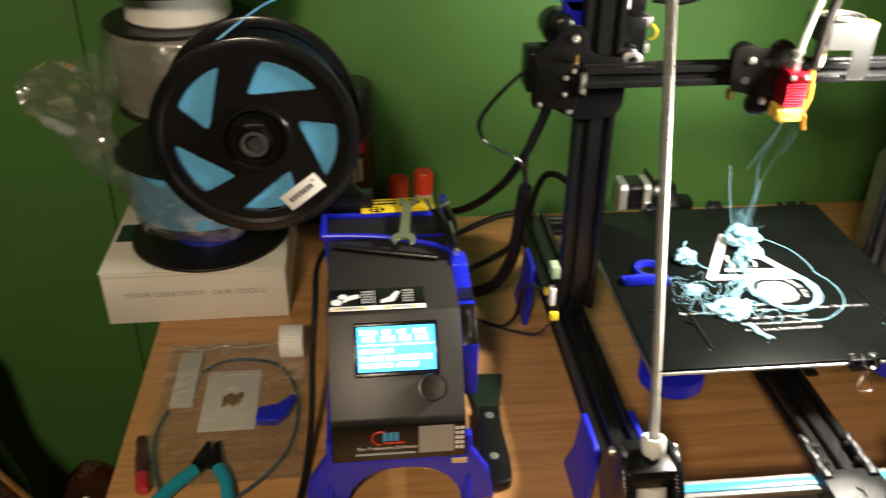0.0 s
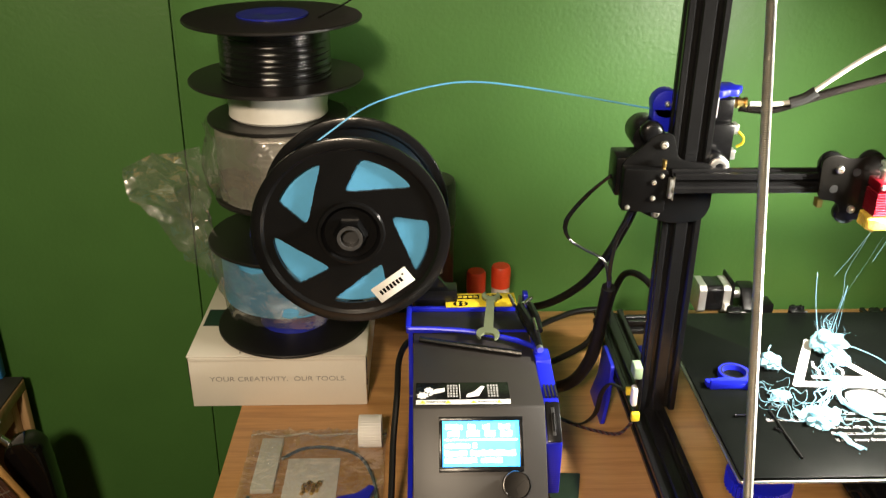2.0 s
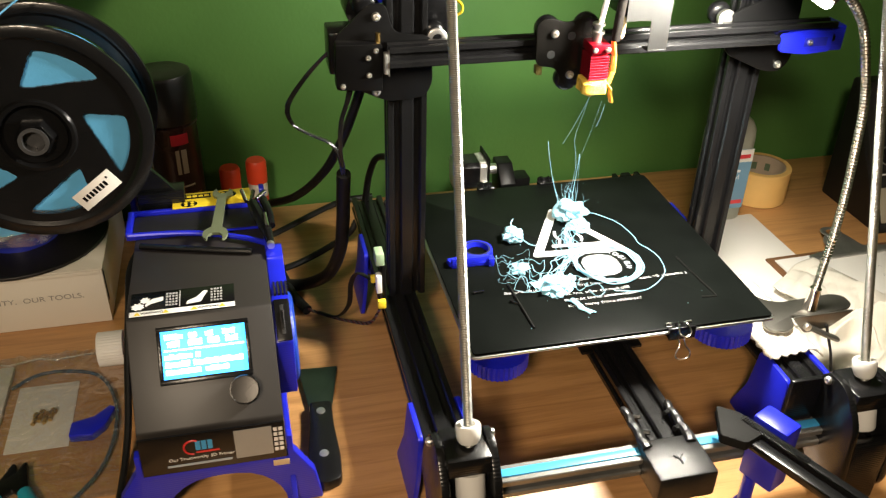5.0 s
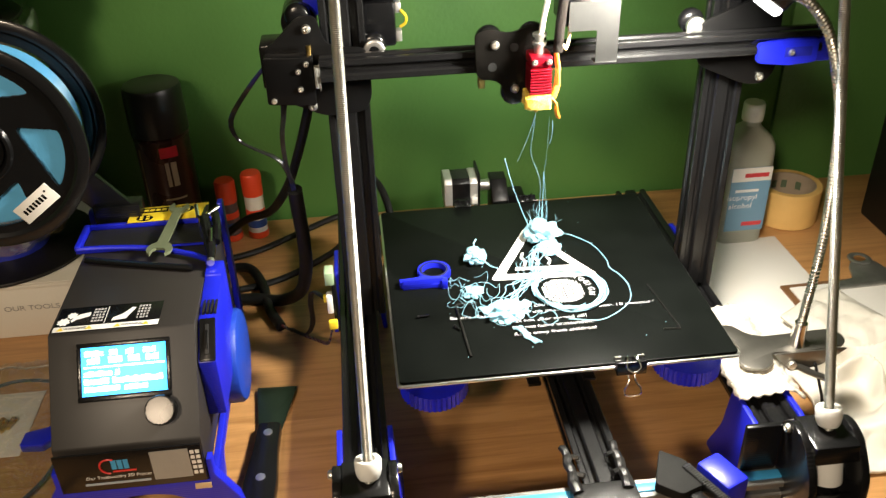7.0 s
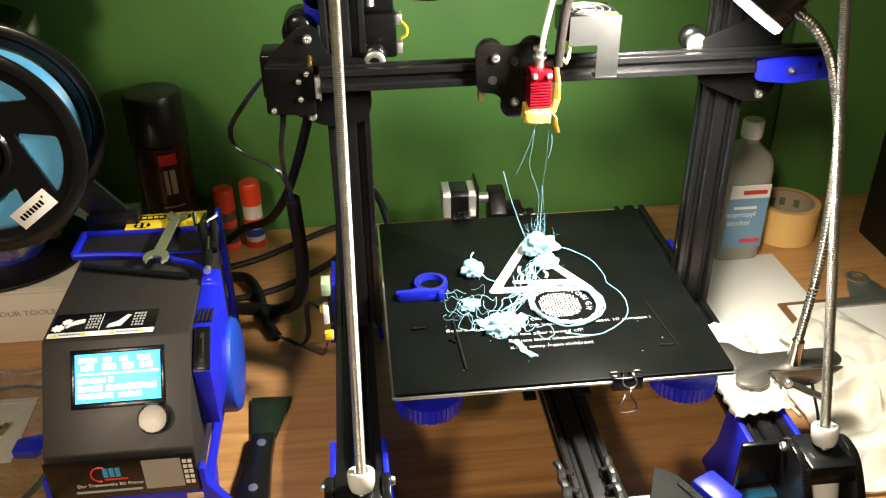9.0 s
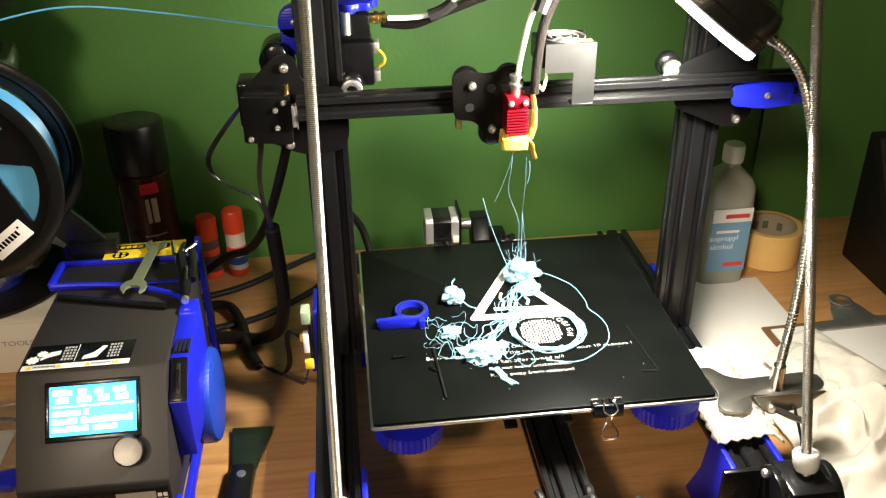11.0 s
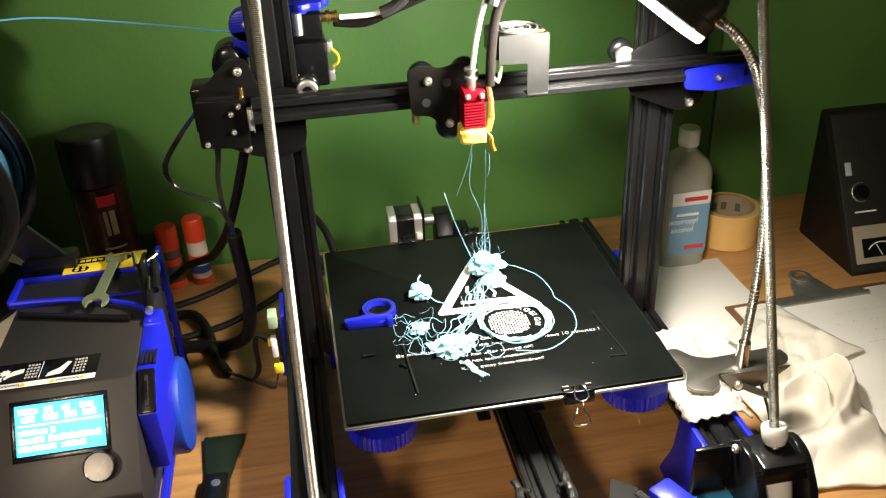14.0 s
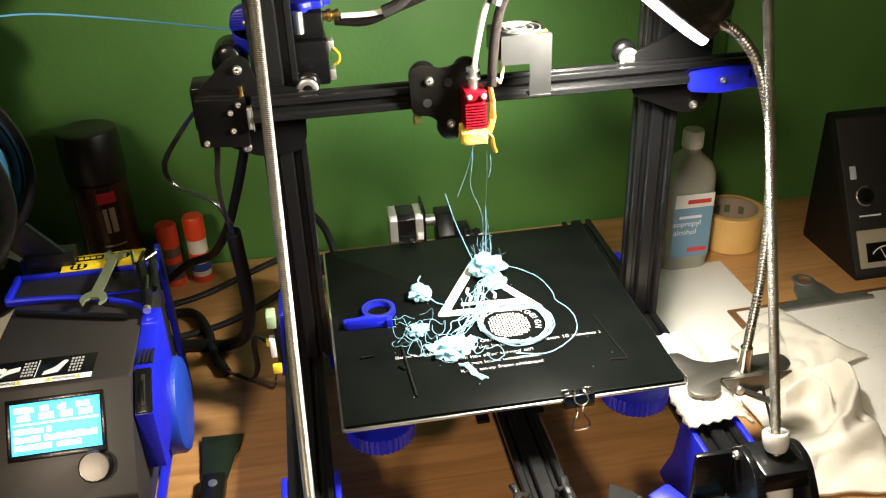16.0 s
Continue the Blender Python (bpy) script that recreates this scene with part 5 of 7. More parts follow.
def build_pad():
    """A knitted anti-slip pad folded over the rail."""
    b = bmesh.new()
    nx, ny = 36, 48
    g = [[None] * (ny + 1) for _ in range(nx + 1)]
    for i in range(nx + 1):
        for j in range(ny + 1):
            x = 0.1575 + 0.072 * i / nx
            y = -0.158 + 0.140 * j / ny
            z = RAIL + 0.0095
            if x > 0.212:
                z -= (x - 0.212) ** 1.0 * 0.9
            z += 0.0014 * math.sin(i * 2.1) * math.sin(j * 2.1) + 0.001 * noise.noise((x * 90, y * 90, 0))
            g[i][j] = b.verts.new((x + 0.0015 * math.sin(j * 1.3), y + 0.0015 * math.sin(i * 1.1) + 0.12 * (x - 0.19), z))
    for i in range(nx):
        for j in range(ny):
            b.faces.new((g[i][j], g[i + 1][j], g[i + 1][j + 1], g[i][j + 1]))
    r = bmesh.ops.extrude_face_region(b, geom=b.faces[:])
    for v in r["geom"]:
        if isinstance(v, bmesh.types.BMVert):
            v.co.z -= 0.002
    tagged(part("anti_slip_pad", b, mat("white_knit", (0.66, 0.62, 0.54), 0.9, 0, 0.5, 420, 1.0, 500), edge=180), "white knitted anti-slip pad folded over the rail under the lamp clip", "pad")


build_pad()


def cloth(name, x0, x1, y0, y1, base, height, seed, label, nx=70, ny=70, turn=0.0, freq=16, material=None):
    b = bmesh.new()
    cx, cy = (x0 + x1) / 2, (y0 + y1) / 2
    g = [[None] * (ny + 1) for _ in range(nx + 1)]
    for i in range(nx + 1):
        for j in range(ny + 1):
            u, v = i / nx, j / ny
            x, y = x0 + (x1 - x0) * u, y0 + (y1 - y0) * v
            p = Vector((x * freq + seed, y * freq, seed))
            edge = min(1.0, 5 * min(u, 1 - u, v, 1 - v))
            fold = abs(noise.noise(p)) * 1.5 + 0.45 * abs(noise.noise(p * 2.3)) + 0.12 * noise.noise(p * 6)
            z = base + 0.003 + height * max(0.0, fold) * (0.30 + 0.70 * edge)
            d = noise.noise_vector(p * 0.7) * 0.018 + noise.noise_vector(p * 2) * 0.005
            q = Matrix.Rotation(turn, 2) @ Vector((x - cx + d.x, y - cy + d.y))
            g[i][j] = b.verts.new((q.x + cx, q.y + cy, z))
    for i in range(nx):
        for j in range(ny):
            b.faces.new((g[i][j], g[i + 1][j], g[i + 1][j + 1], g[i][j + 1]))
    r = bmesh.ops.extrude_face_region(b, geom=b.faces[:])
    for v in r["geom"]:
        if isinstance(v, bmesh.types.BMVert):
            v.co.z -= 0.0022
    return tagged(part(name, b, material or M_TOWEL, edge=180), label, "cloth")


M_TOWEL = mat("cream_terry_cloth", (0.72, 0.68, 0.60), 0.95, 0, 0.06, 60, 0.5, 900)


# ---- clipboard, papers ----
def build_clipboard():
    m = frame_of((0.350, 0.130, T), (1, 0.030, 0), (-0.03, 1, 0))
    c = thing("clipboard", (0.45, 0.0, T), "brown hardboard clipboard with a steel clip and written papers", "clipboard")
    part("board", box((0, -0.33, 0), (0.232, 0.004, 0.004), 0.0015, m=m), mat("brown_hardboard", (0.16, 0.075, 0.03), 0.55, 0, 0.2, 60, 0.15), c)
    pile = part("paper_pile", box((0.008, -0.325, 0.0042), (0.226, -0.006, 0.0062), 0.0004, m=m), M_PAPER, c)
    part("sheet", box((0.010, -0.328, 0.0064), (0.229, -0.010, 0.0068), 0.0001, m=m @ pose(0, 0, 0, 0, 0, -0.8)), M_PAPER, pile)
    ink = mat("pencil_grey", (0.42, 0.42, 0.43), 0.6)
    rnd = random.Random(12)
    for r in range(12):
        y = -0.055 - r * 0.021
        u = 0.105 + 0.03 * rnd.random()
        b = bmesh.new()
        while u < 0.21:
            w = rnd.uniform(0.003, 0.007)
            a = rnd.uniform(-0.4, 0.5)
            tube([m @ Vector((u, y, 0.0071)), m @ Vector((u + w * 0.5, y + 0.004 * a + 0.003, 0.0071)), m @ Vector((u + w, y + rnd.uniform(-0.001, 0.001), 0.0071))], 0.00022, 4, bm=b)
            u += w + rnd.choice((0.0015, 0.004, 0.018))
        part("pencil_line", b, ink, pile)
    steel = mat("worn_clip_steel", (0.42, 0.42, 0.40), 0.42, 0.9, 0.25, 70, 0.15)
    cl = part("clip", prism(rounded([(0.060, -0.022), (0.188, -0.022), (0.190, -0.010), (0.150, -0.004), (0.142, 0.018), (0.137, 0.026), (0.107, 0.026), (0.100, 0.018), (0.094, -0.004), (0.058, -0.010)], 0.003), 0.003, m @ pose(0, 0, 0.008, 7, 0, 0), 0.0008), steel, c, "worn steel clip")
    part("clip_roll", tube([m @ Vector((0.058, -0.020, 0.009)), m @ Vector((0.190, -0.020, 0.009))], 0.0035, 12), steel, cl)
    ring = [m @ Vector((0.122 + 0.0115 * math.cos(t), 0.030 + 0.0115 * math.sin(t), 0.0145)) for t in [2 * math.pi * i / 28 for i in range(29)]]
    part("hanging_ring", tube(ring, 0.0042, 10, flat=0.4), steel, cl)
    s = box((-0.015, -0.150, 0), (0.132, 0.146, 0.0004), 0.0001, m=frame_of((0.270, 0.108, T + 0.0004), (1, 0.02, 0), (0.36, 1, 0)))
    tagged(part("paper_sheet", s, M_PAPER), "blank white sheet of paper lying on the desk", "paper")


build_clipboard()


def build_towel():
    """A towel thrown down in a loop: a tall rounded fold that doubles back, then a flat ragged end."""
    b = bmesh.new()
    nx, ny = 96, 110
    x0, x1, y0, y1 = 0.276, 0.398, -0.192, -0.016
    loop = smooth_line([(0.296, -0.048, 0.022), (0.325, -0.030, 0.030), (0.358, -0.024, 0.034), (0.384, -0.042, 0.034), (0.386, -0.078, 0.032), (0.362, -0.110, 0.028), (0.338, -0.128, 0.022)], 0.004)
    inner = smooth_line([(0.318, -0.062, 0.016), (0.348, -0.052, 0.022), (0.362, -0.068, 0.020), (0.350, -0.098, 0.014)], 0.004)
    end = smooth_line([(0.300, -0.150, 0.016), (0.335, -0.146, 0.022), (0.375, -0.128, 0.022), (0.398, -0.110, 0.016)], 0.004)
    def ridge(x, y, line, w):
        best = 0.0
        for p in line:
            d = math.hypot(x - p.x, y - p.y) / w
            if d < 2.2:
                best = max(best, p.z * math.exp(-d * d))
        return best
    g = [[None] * (ny + 1) for _ in range(nx + 1)]
    for i in range(nx + 1):
        for j in range(ny + 1):
            u, v = i / nx, j / ny
            x, y = x0 + (x1 - x0) * u, y0 + (y1 - y0) * v
            x += 0.028 * (v - 0.5) + 0.010 * noise.noise((x * 22, y * 22, 1.5))
            y += 0.012 * noise.noise((x * 20, y * 20, 7.5)) - 0.16 * (x - 0.34)
            edge = min(1.0, 9 * min(u, 1 - u, v, 1 - v))
            z = 0.006 + 1.25 * ridge(x, y, loop, 0.0085) + 1.3 * ridge(x, y, inner, 0.0060) + 0.8 * ridge(x, y, end, 0.012)
            z += 0.012 * abs(noise.noise((x * 26, y * 26, 3.0)))
            g[i][j] = b.verts.new((x, y, T + 0.004 + z * (0.35 + 0.65 * edge)))
    for i in range(nx):
        for j in range(ny):
            b.faces.new((g[i][j], g[i + 1][j], g[i + 1][j + 1], g[i][j + 1]))
    r = bmesh.ops.extrude_face_region(b, geom=b.faces[:])
    for v in r["geom"]:
        if isinstance(v, bmesh.types.BMVert):
            v.co.z -= 0.0035
    tagged(part("towel", b, M_TOWEL, edge=180), "crumpled cream terry towel thrown down in a loop beside the clipboard", "towel")


build_towel()
cloth("rag", 0.340, 0.432, -0.030, 0.090, T + 0.010, 0.016, 5.7, "small folded cream cloth on the clipboard papers", 50, 60, 0.45, 13)


# ---- bottle, tape, can, glue ----
def build_bottle():
    x, y, h = 0.344, 0.272, 0.150
    bt = thing("bottle", (x, y, T), "translucent plastic rubbing alcohol bottle with a pale blue label", "bottle")
    plastic = mat("cloudy_plastic", (0.40, 0.41, 0.34), 0.32, 0, 0.06, 20, 0.05, transmission=0.3)
    b = bmesh.new()
    rings, n = [], 48
    prof = [(0.94, 0), (1.0, 0.004), (1.0, 0.10), (1.0, 0.132), (0.96, 0.145), (0.80, 0.156), (0.52, 0.164), (0.34, 0.170), (0.31, 0.176)]
    for k, z in prof:
        ring = []
        for i in range(n):
            a = 2 * math.pi * i / n
            e = 0.42 if k > 0.6 else 0.8
            cx = math.copysign(abs(math.cos(a)) ** e, math.cos(a)) * 0.032 * k
            cy = math.copysign(abs(math.sin(a)) ** e, math.sin(a)) * (0.026 * k if k > 0.6 else 0.036 * k)
            ring.append(b.verts.new((x + cx, y + cy, T + z)))
        rings.append(ring)
    for p, q in zip(rings, rings[1:]):
        for i in range(n):
            b.faces.new((p[i], p[(i + 1) % n], q[(i + 1) % n], q[i]))
    b.faces.new(rings[0])
    b.faces.new(rings[-1])
    body = part("bottle_body", b, plastic, bt)
    part("cap", lathe([(0, 0.1762), (0.0135, 0.1762), (0.0140, 0.178), (0.0140, 0.197), (0.0125, 0.200), (0, 0.2005)], Matrix.Translation((x, y, T)), 36), mat("white_cap", (0.72, 0.71, 0.66), 0.4), bt, "white screw cap")
    lab = part("label", box((x - 0.0275, y - 0.0273, T + 0.022), (x + 0.0275, y - 0.0262, T + 0.118), 0.0003), mat("pale_blue_label", (0.17, 0.33, 0.48), 0.4, 0, 0.05, 30, 0.03), bt, "pale blue printed label")
    top = part("label_patch", box((x - 0.0275, y - 0.0277, T + 0.098), (x + 0.0275, y - 0.0274, T + 0.118), 0.0001), M_PAPER, lab)
    fr = lambda dx, z: Matrix(((1, 0, 0, x + dx), (0, 0, -1, y - 0.0278), (0, 1, 0, T + z), (0, 0, 0, 1)))
    part("label_bar", box((x - 0.010, y - 0.0281, T + 0.104), (x + 0.023, y - 0.0278, T + 0.110), 0), mat("label_red", (0.55, 0.03, 0.04), 0.4), top)
    text("isopropyl", 0.0112, fr(-0.009, 0.074), M_PRINT, lab)
    text("alcohol", 0.0112, fr(-0.010, 0.061), M_PRINT, lab)
    part("label_bar", box((x - 0.020, y - 0.0279, T + 0.082), (x + 0.012, y - 0.0276, T + 0.086), 0), M_PRINT, lab)
    part("label_bar", box((x - 0.004, y - 0.0279, T + 0.030), (x + 0.024, y - 0.0276, T + 0.036), 0), mat("label_red_bar", (0.62, 0.05, 0.06), 0.4), lab)


build_bottle()


def build_tape():
    x, y = 0.438, 0.311
    t = thing("tape_roll", (x, y, T), "roll of cream masking tape standing flat on the desk", "tape")
    part("tape", lathe([(0.036, 0.0), (0.0435, 0.0), (0.0445, 0.001), (0.0445, 0.053), (0.0435, 0.054), (0.036, 0.054)], Matrix.Translation((x, y, T)), 64), mat("masking_tape", (0.74, 0.47, 0.16), 0.55, 0, 0.08, 40, 0.2, 400), t)
    core = part("core", lathe([(0.0358, 0.0), (0.0358, 0.0535), (0.0335, 0.0535), (0.0335, 0.0), (0.0358, 0.0)], Matrix.Translation((x, y, T)), 64), mat("grey_brown_card", (0.38, 0.30, 0.22), 0.7, 0, 0.12, 60, 0.2), t, "printed cardboard core")
    for a in (40, 75, 100, 130):
        r = radians(a)
        part("core_mark", box((-0.004, -0.0004, 0.030), (0.004, 0.0002, 0.042), 0, m=Matrix.Translation((x + 0.0331 * math.cos(r), y + 0.0331 * math.sin(r), T)) @ Matrix.Rotation(r + math.pi / 2, 4, "Z")), mat("core_ink", (0.10, 0.14, 0.08), 0.6), core)


build_tape()


def build_can():
    x, y = -0.434, 0.370
    c = thing("spray_can", (x, y, T), "black and dark red spray can with a black cap", "spray can")
    part("can", lathe([(0, 0), (0.0345, 0), (0.0365, 0.002), (0.0365, 0.005), (0.0355, 0.007), (0.0355, 0.168), (0.0365, 0.170), (0.0365, 0.173), (0.032, 0.177), (0, 0.177)], Matrix.Translation((x, y, T)), 56), mat("dark_red_tin", (0.035, 0.012, 0.010), 0.28, 0.2, 0.4, 30, 0.05), c)
    part("cap", lathe([(0, 0.1772), (0.0375, 0.1772), (0.0380, 0.179), (0.0375, 0.236), (0.0355, 0.241), (0.031, 0.2425), (0, 0.2415)], Matrix.Translation((x, y, T)), 56), mat("black_cap", (0.008, 0.007, 0.0065), 0.34, 0, 0.2, 50, 0.1), c, "black plastic cap")
    b = bmesh.new()
    def curved(a0, a1, z0, z1, bm):
        n = 6
        rows = []
        for r in (0.0357, 0.0361):
            rows.append([[bm.verts.new((x + r * math.sin(radians(a0 + (a1 - a0) * i / n)), y - r * math.cos(radians(a0 + (a1 - a0) * i / n)), T + z)) for i in range(n + 1)] for z in (z0, z1)])
        o = rows[1]
        for i in range(n):
            bm.faces.new((o[0][i], o[0][i + 1], o[1][i + 1], o[1][i]))
            bm.faces.new((rows[0][1][i], rows[0][1][i + 1], o[1][i + 1], o[1][i]))
    curved(2, 40, 0.150, 0.165, b)
    part("label_mark", b, mat("tin_red", (0.55, 0.02, 0.03), 0.35), c)
    pale = mat("tin_cream", (0.50, 0.40, 0.28), 0.35)
    for a0, a1, z0, z1 in ((8, 16, 0.108, 0.143), (20, 32, 0.108, 0.143), (-4, 42, 0.088, 0.0905), (-50, -46, 0.02, 0.16), (0, 40, 0.045, 0.049), (0, 34, 0.036, 0.040), (0, 38, 0.027, 0.031), (42, 58, 0.015, 0.075)):
        b = bmesh.new()
        curved(a0, a1, z0, z1, b)
        part("label_bar", b, pale if a0 != 42 else mat("tin_ochre", (0.40, 0.16, 0.03), 0.4), c)


build_can()


def build_glue(x, y, h, tilt, label, body_colour):
    g = thing("glue_stick", (x, y, T), label, "glue stick", "glue sticks by the wall")
    r = 0.0135
    part("barrel", lathe([(0, 0), (r, 0), (r + 0.0008, 0.001), (r + 0.0008, 0.008), (r, 0.009), (r, h - 0.034), (0, h - 0.034)], Matrix.Translation((x, y, T)), 32), body_colour, g)
    part("cap", lathe([(0, h - 0.0338), (r + 0.0008, h - 0.0338), (r + 0.0010, h - 0.004), (r - 0.001, h - 0.0005), (0, h)], Matrix.Translation((x, y, T)), 32), M_RED, g, "orange-red cap")
    part("base", lathe([(r + 0.0009, 0.0005), (r + 0.0012, 0.001), (r + 0.0012, 0.010), (r + 0.0009, 0.0105)], Matrix.Translation((x, y, T)), 32), M_RED, g)
    for z0, z1, m in ((0.018, 0.030, mat("label_navy", (0.02, 0.05, 0.20), 0.4)), (0.036, 0.046, M_RED)):
        part("label_band", lathe([(r + 0.0001, z0), (r + 0.0004, z0), (r + 0.0004, z1), (r + 0.0001, z1)], Matrix.Translation((x, y, T)), 32), m, g)


build_glue(-0.364, 0.375, 0.094, 0, "glue stick with an orange-red cap and dark label", mat("dark_label", (0.09, 0.06, 0.055), 0.4, 0, 0.3, 60, 0.02))
build_glue(-0.327, 0.378, 0.101, 0, "taller glue stick with orange-red cap and white label", mat("white_label", (0.62, 0.58, 0.52), 0.4, 0, 0.1, 60, 0.02))


# ---- radio beyond the desk ----
def build_radio():
    """An instrument case with a front that slopes back."""
    x0, x1 = 0.550, 0.78
    r = thing("meter_box", (0.65, 0.26, T), "black instrument case with sloping front and cream meter panel", "meter")
    side = Matrix(((0, 0, 1, x0), (1, 0, 0, 0), (0, 1, 0, 0), (0, 0, 0, 1)))
    prof = [(0.165, T), (0.166, T + 0.008), (0.278, 0.954), (0.302, 0.954), (0.302, T)]
    part("casing", prism(rounded(prof, 0.006), x1 - x0, side, 0.003), mat("black_leatherette", (0.008, 0.008, 0.008), 0.45, 0, 0.25, 90, 0.5, 900, spec=0.35), r)
    m = frame_of((x0, 0.1655, T + 0.004), (1, 0, 0), (0, 0.508, 0.861))
    f = part("meter_panel", box((0.008, 0.012, 0.0005), (0.140, 0.064, 0.004), 0.0015, m=m), mat("cream_panel", (0.30, 0.27, 0.20), 0.45, 0, 0.1, 30, 0.05), r, "cream meter panel")
    part("meter_window", box((0.018, 0.020, 0.0042), (0.072, 0.046, 0.0052), 0.0004, m=m), M_BLACK, f)
    arc = [m @ Vector((0.045 + 0.021 * math.cos(radians(a)), 0.024 + 0.016 * math.sin(radians(a)), 0.0058)) for a in range(25, 156, 10)]
    part("meter_scale", tube(arc, 0.0008, 5), M_PRINT, f)
    part("needle", tube([m @ Vector((0.045, 0.022, 0.0058)), m @ Vector((0.038, 0.037, 0.0058))], 0.0005, 5), M_PRINT, f)
    ring = [m @ Vector((0.028 + 0.013 * math.cos(radians(a)), 0.110 + 0.013 * math.sin(radians(a)), 0.002)) for a in range(70, 300, 10)]
    part("dial_ring", tube(ring, 0.0010, 6), M_SCREW, r)
    part("dial", lay(cyl((0.028, 0.110, 0.0), (0.028, 0.110, 0.008), 0.0095, 28, bev=0.001), m), M_BLACK, r)
    part("indicator", box((0.010, 0.134, 0.0004), (0.019, 0.152, 0.0014), 0.0002, m=m), mat("pale_window", (0.45, 0.55, 0.62), 0.3), r)
    part("name_bar", box((0.016, 0.082, 0.0004), (0.048, 0.0842, 0.0010), 0, m=m), M_PRINT, r)


build_radio()


def build_clamp_arm():
    """A blue printed clamp on the front rail with a black folding arm."""
    c = thing("clamp_arm", (0.10, -0.25, RAIL - 0.05), "black folding arm on a blue clamp at the front rail", "clamp arm")
    m = frame_of((0.0965, -0.2650, RAIL + 0.012), (0.42, -0.907, 0), (0.907, 0.42, 0))
    part("clamp_body", box((-0.017, -0.012, -0.049), (0.018, 0.012, 0.0225), 0.003, m=m), M_BLUE, c, "blue printed clamp block")
    b = bmesh.new()
    cyl((0.088, -0.262, T + 0.006), (0.088, -0.262, RAIL - 0.036), 0.006, 20, bm=b)
    cyl((0.088, -0.262, T + 0.003), (0.088, -0.262, T + 0.012), 0.010, 8, bm=b)
    part("clamp_screw", b, M_BLUE, c, "blue printed clamp screw")
    part("arm_plate", prism(rounded([(-0.048, -0.022), (-0.022, -0.050), (-0.002, -0.040), (0.000, -0.0125), (-0.030, -0.0125)], 0.003), 0.010, m @ Matrix.Translation((0, 0, 0.006)), 0.0008), mat("dark_grey_plate", (0.010, 0.010, 0.0095), 0.7, 0.0, 0.2, 60, 0.1, spec=0.15), c)
    teeth = bmesh.new()
    box((-0.024, -0.0205, 0.006), (0.110, -0.0128, 0.0165), 0.0008, m=m, bm=teeth)
    for i in range(30):
        box((-0.022 + i * 0.0022, -0.0200, 0.0166), (-0.0207 + i * 0.0022, -0.0135, 0.0178), 0, m=m, bm=teeth)
    part("toothed_bar", teeth, M_BLACKP, c, "black bar with fine teeth")
    part("arm_bar", box((-0.006, -0.0335, 0.004), (0.115, -0.0225, 0.012), 0.001, m=m), M_BLACKP, c)


build_clamp_arm()


# ---- on the bed ----
B = BED + 0.0001


def ribbon(pts, w, h, name, material, parent):
    """A flat printed band along points on the bed."""
    b = bmesh.new()
    for (x0, y0), (x1, y1) in zip(pts, pts[1:]):
        d = Vector((x1 - x0, y1 - y0)).normalized()
        n = Vector((-d.y, d.x)) * w / 2
        prism([(x0 + n.x, y0 + n.y), (x0 - n.x, y0 - n.y), (x1 - n.x, y1 - n.y), (x1 + n.x, y1 + n.y)], h, Matrix.Translation((0, 0, B)), bm=b)
    return part(name, b, material, parent)


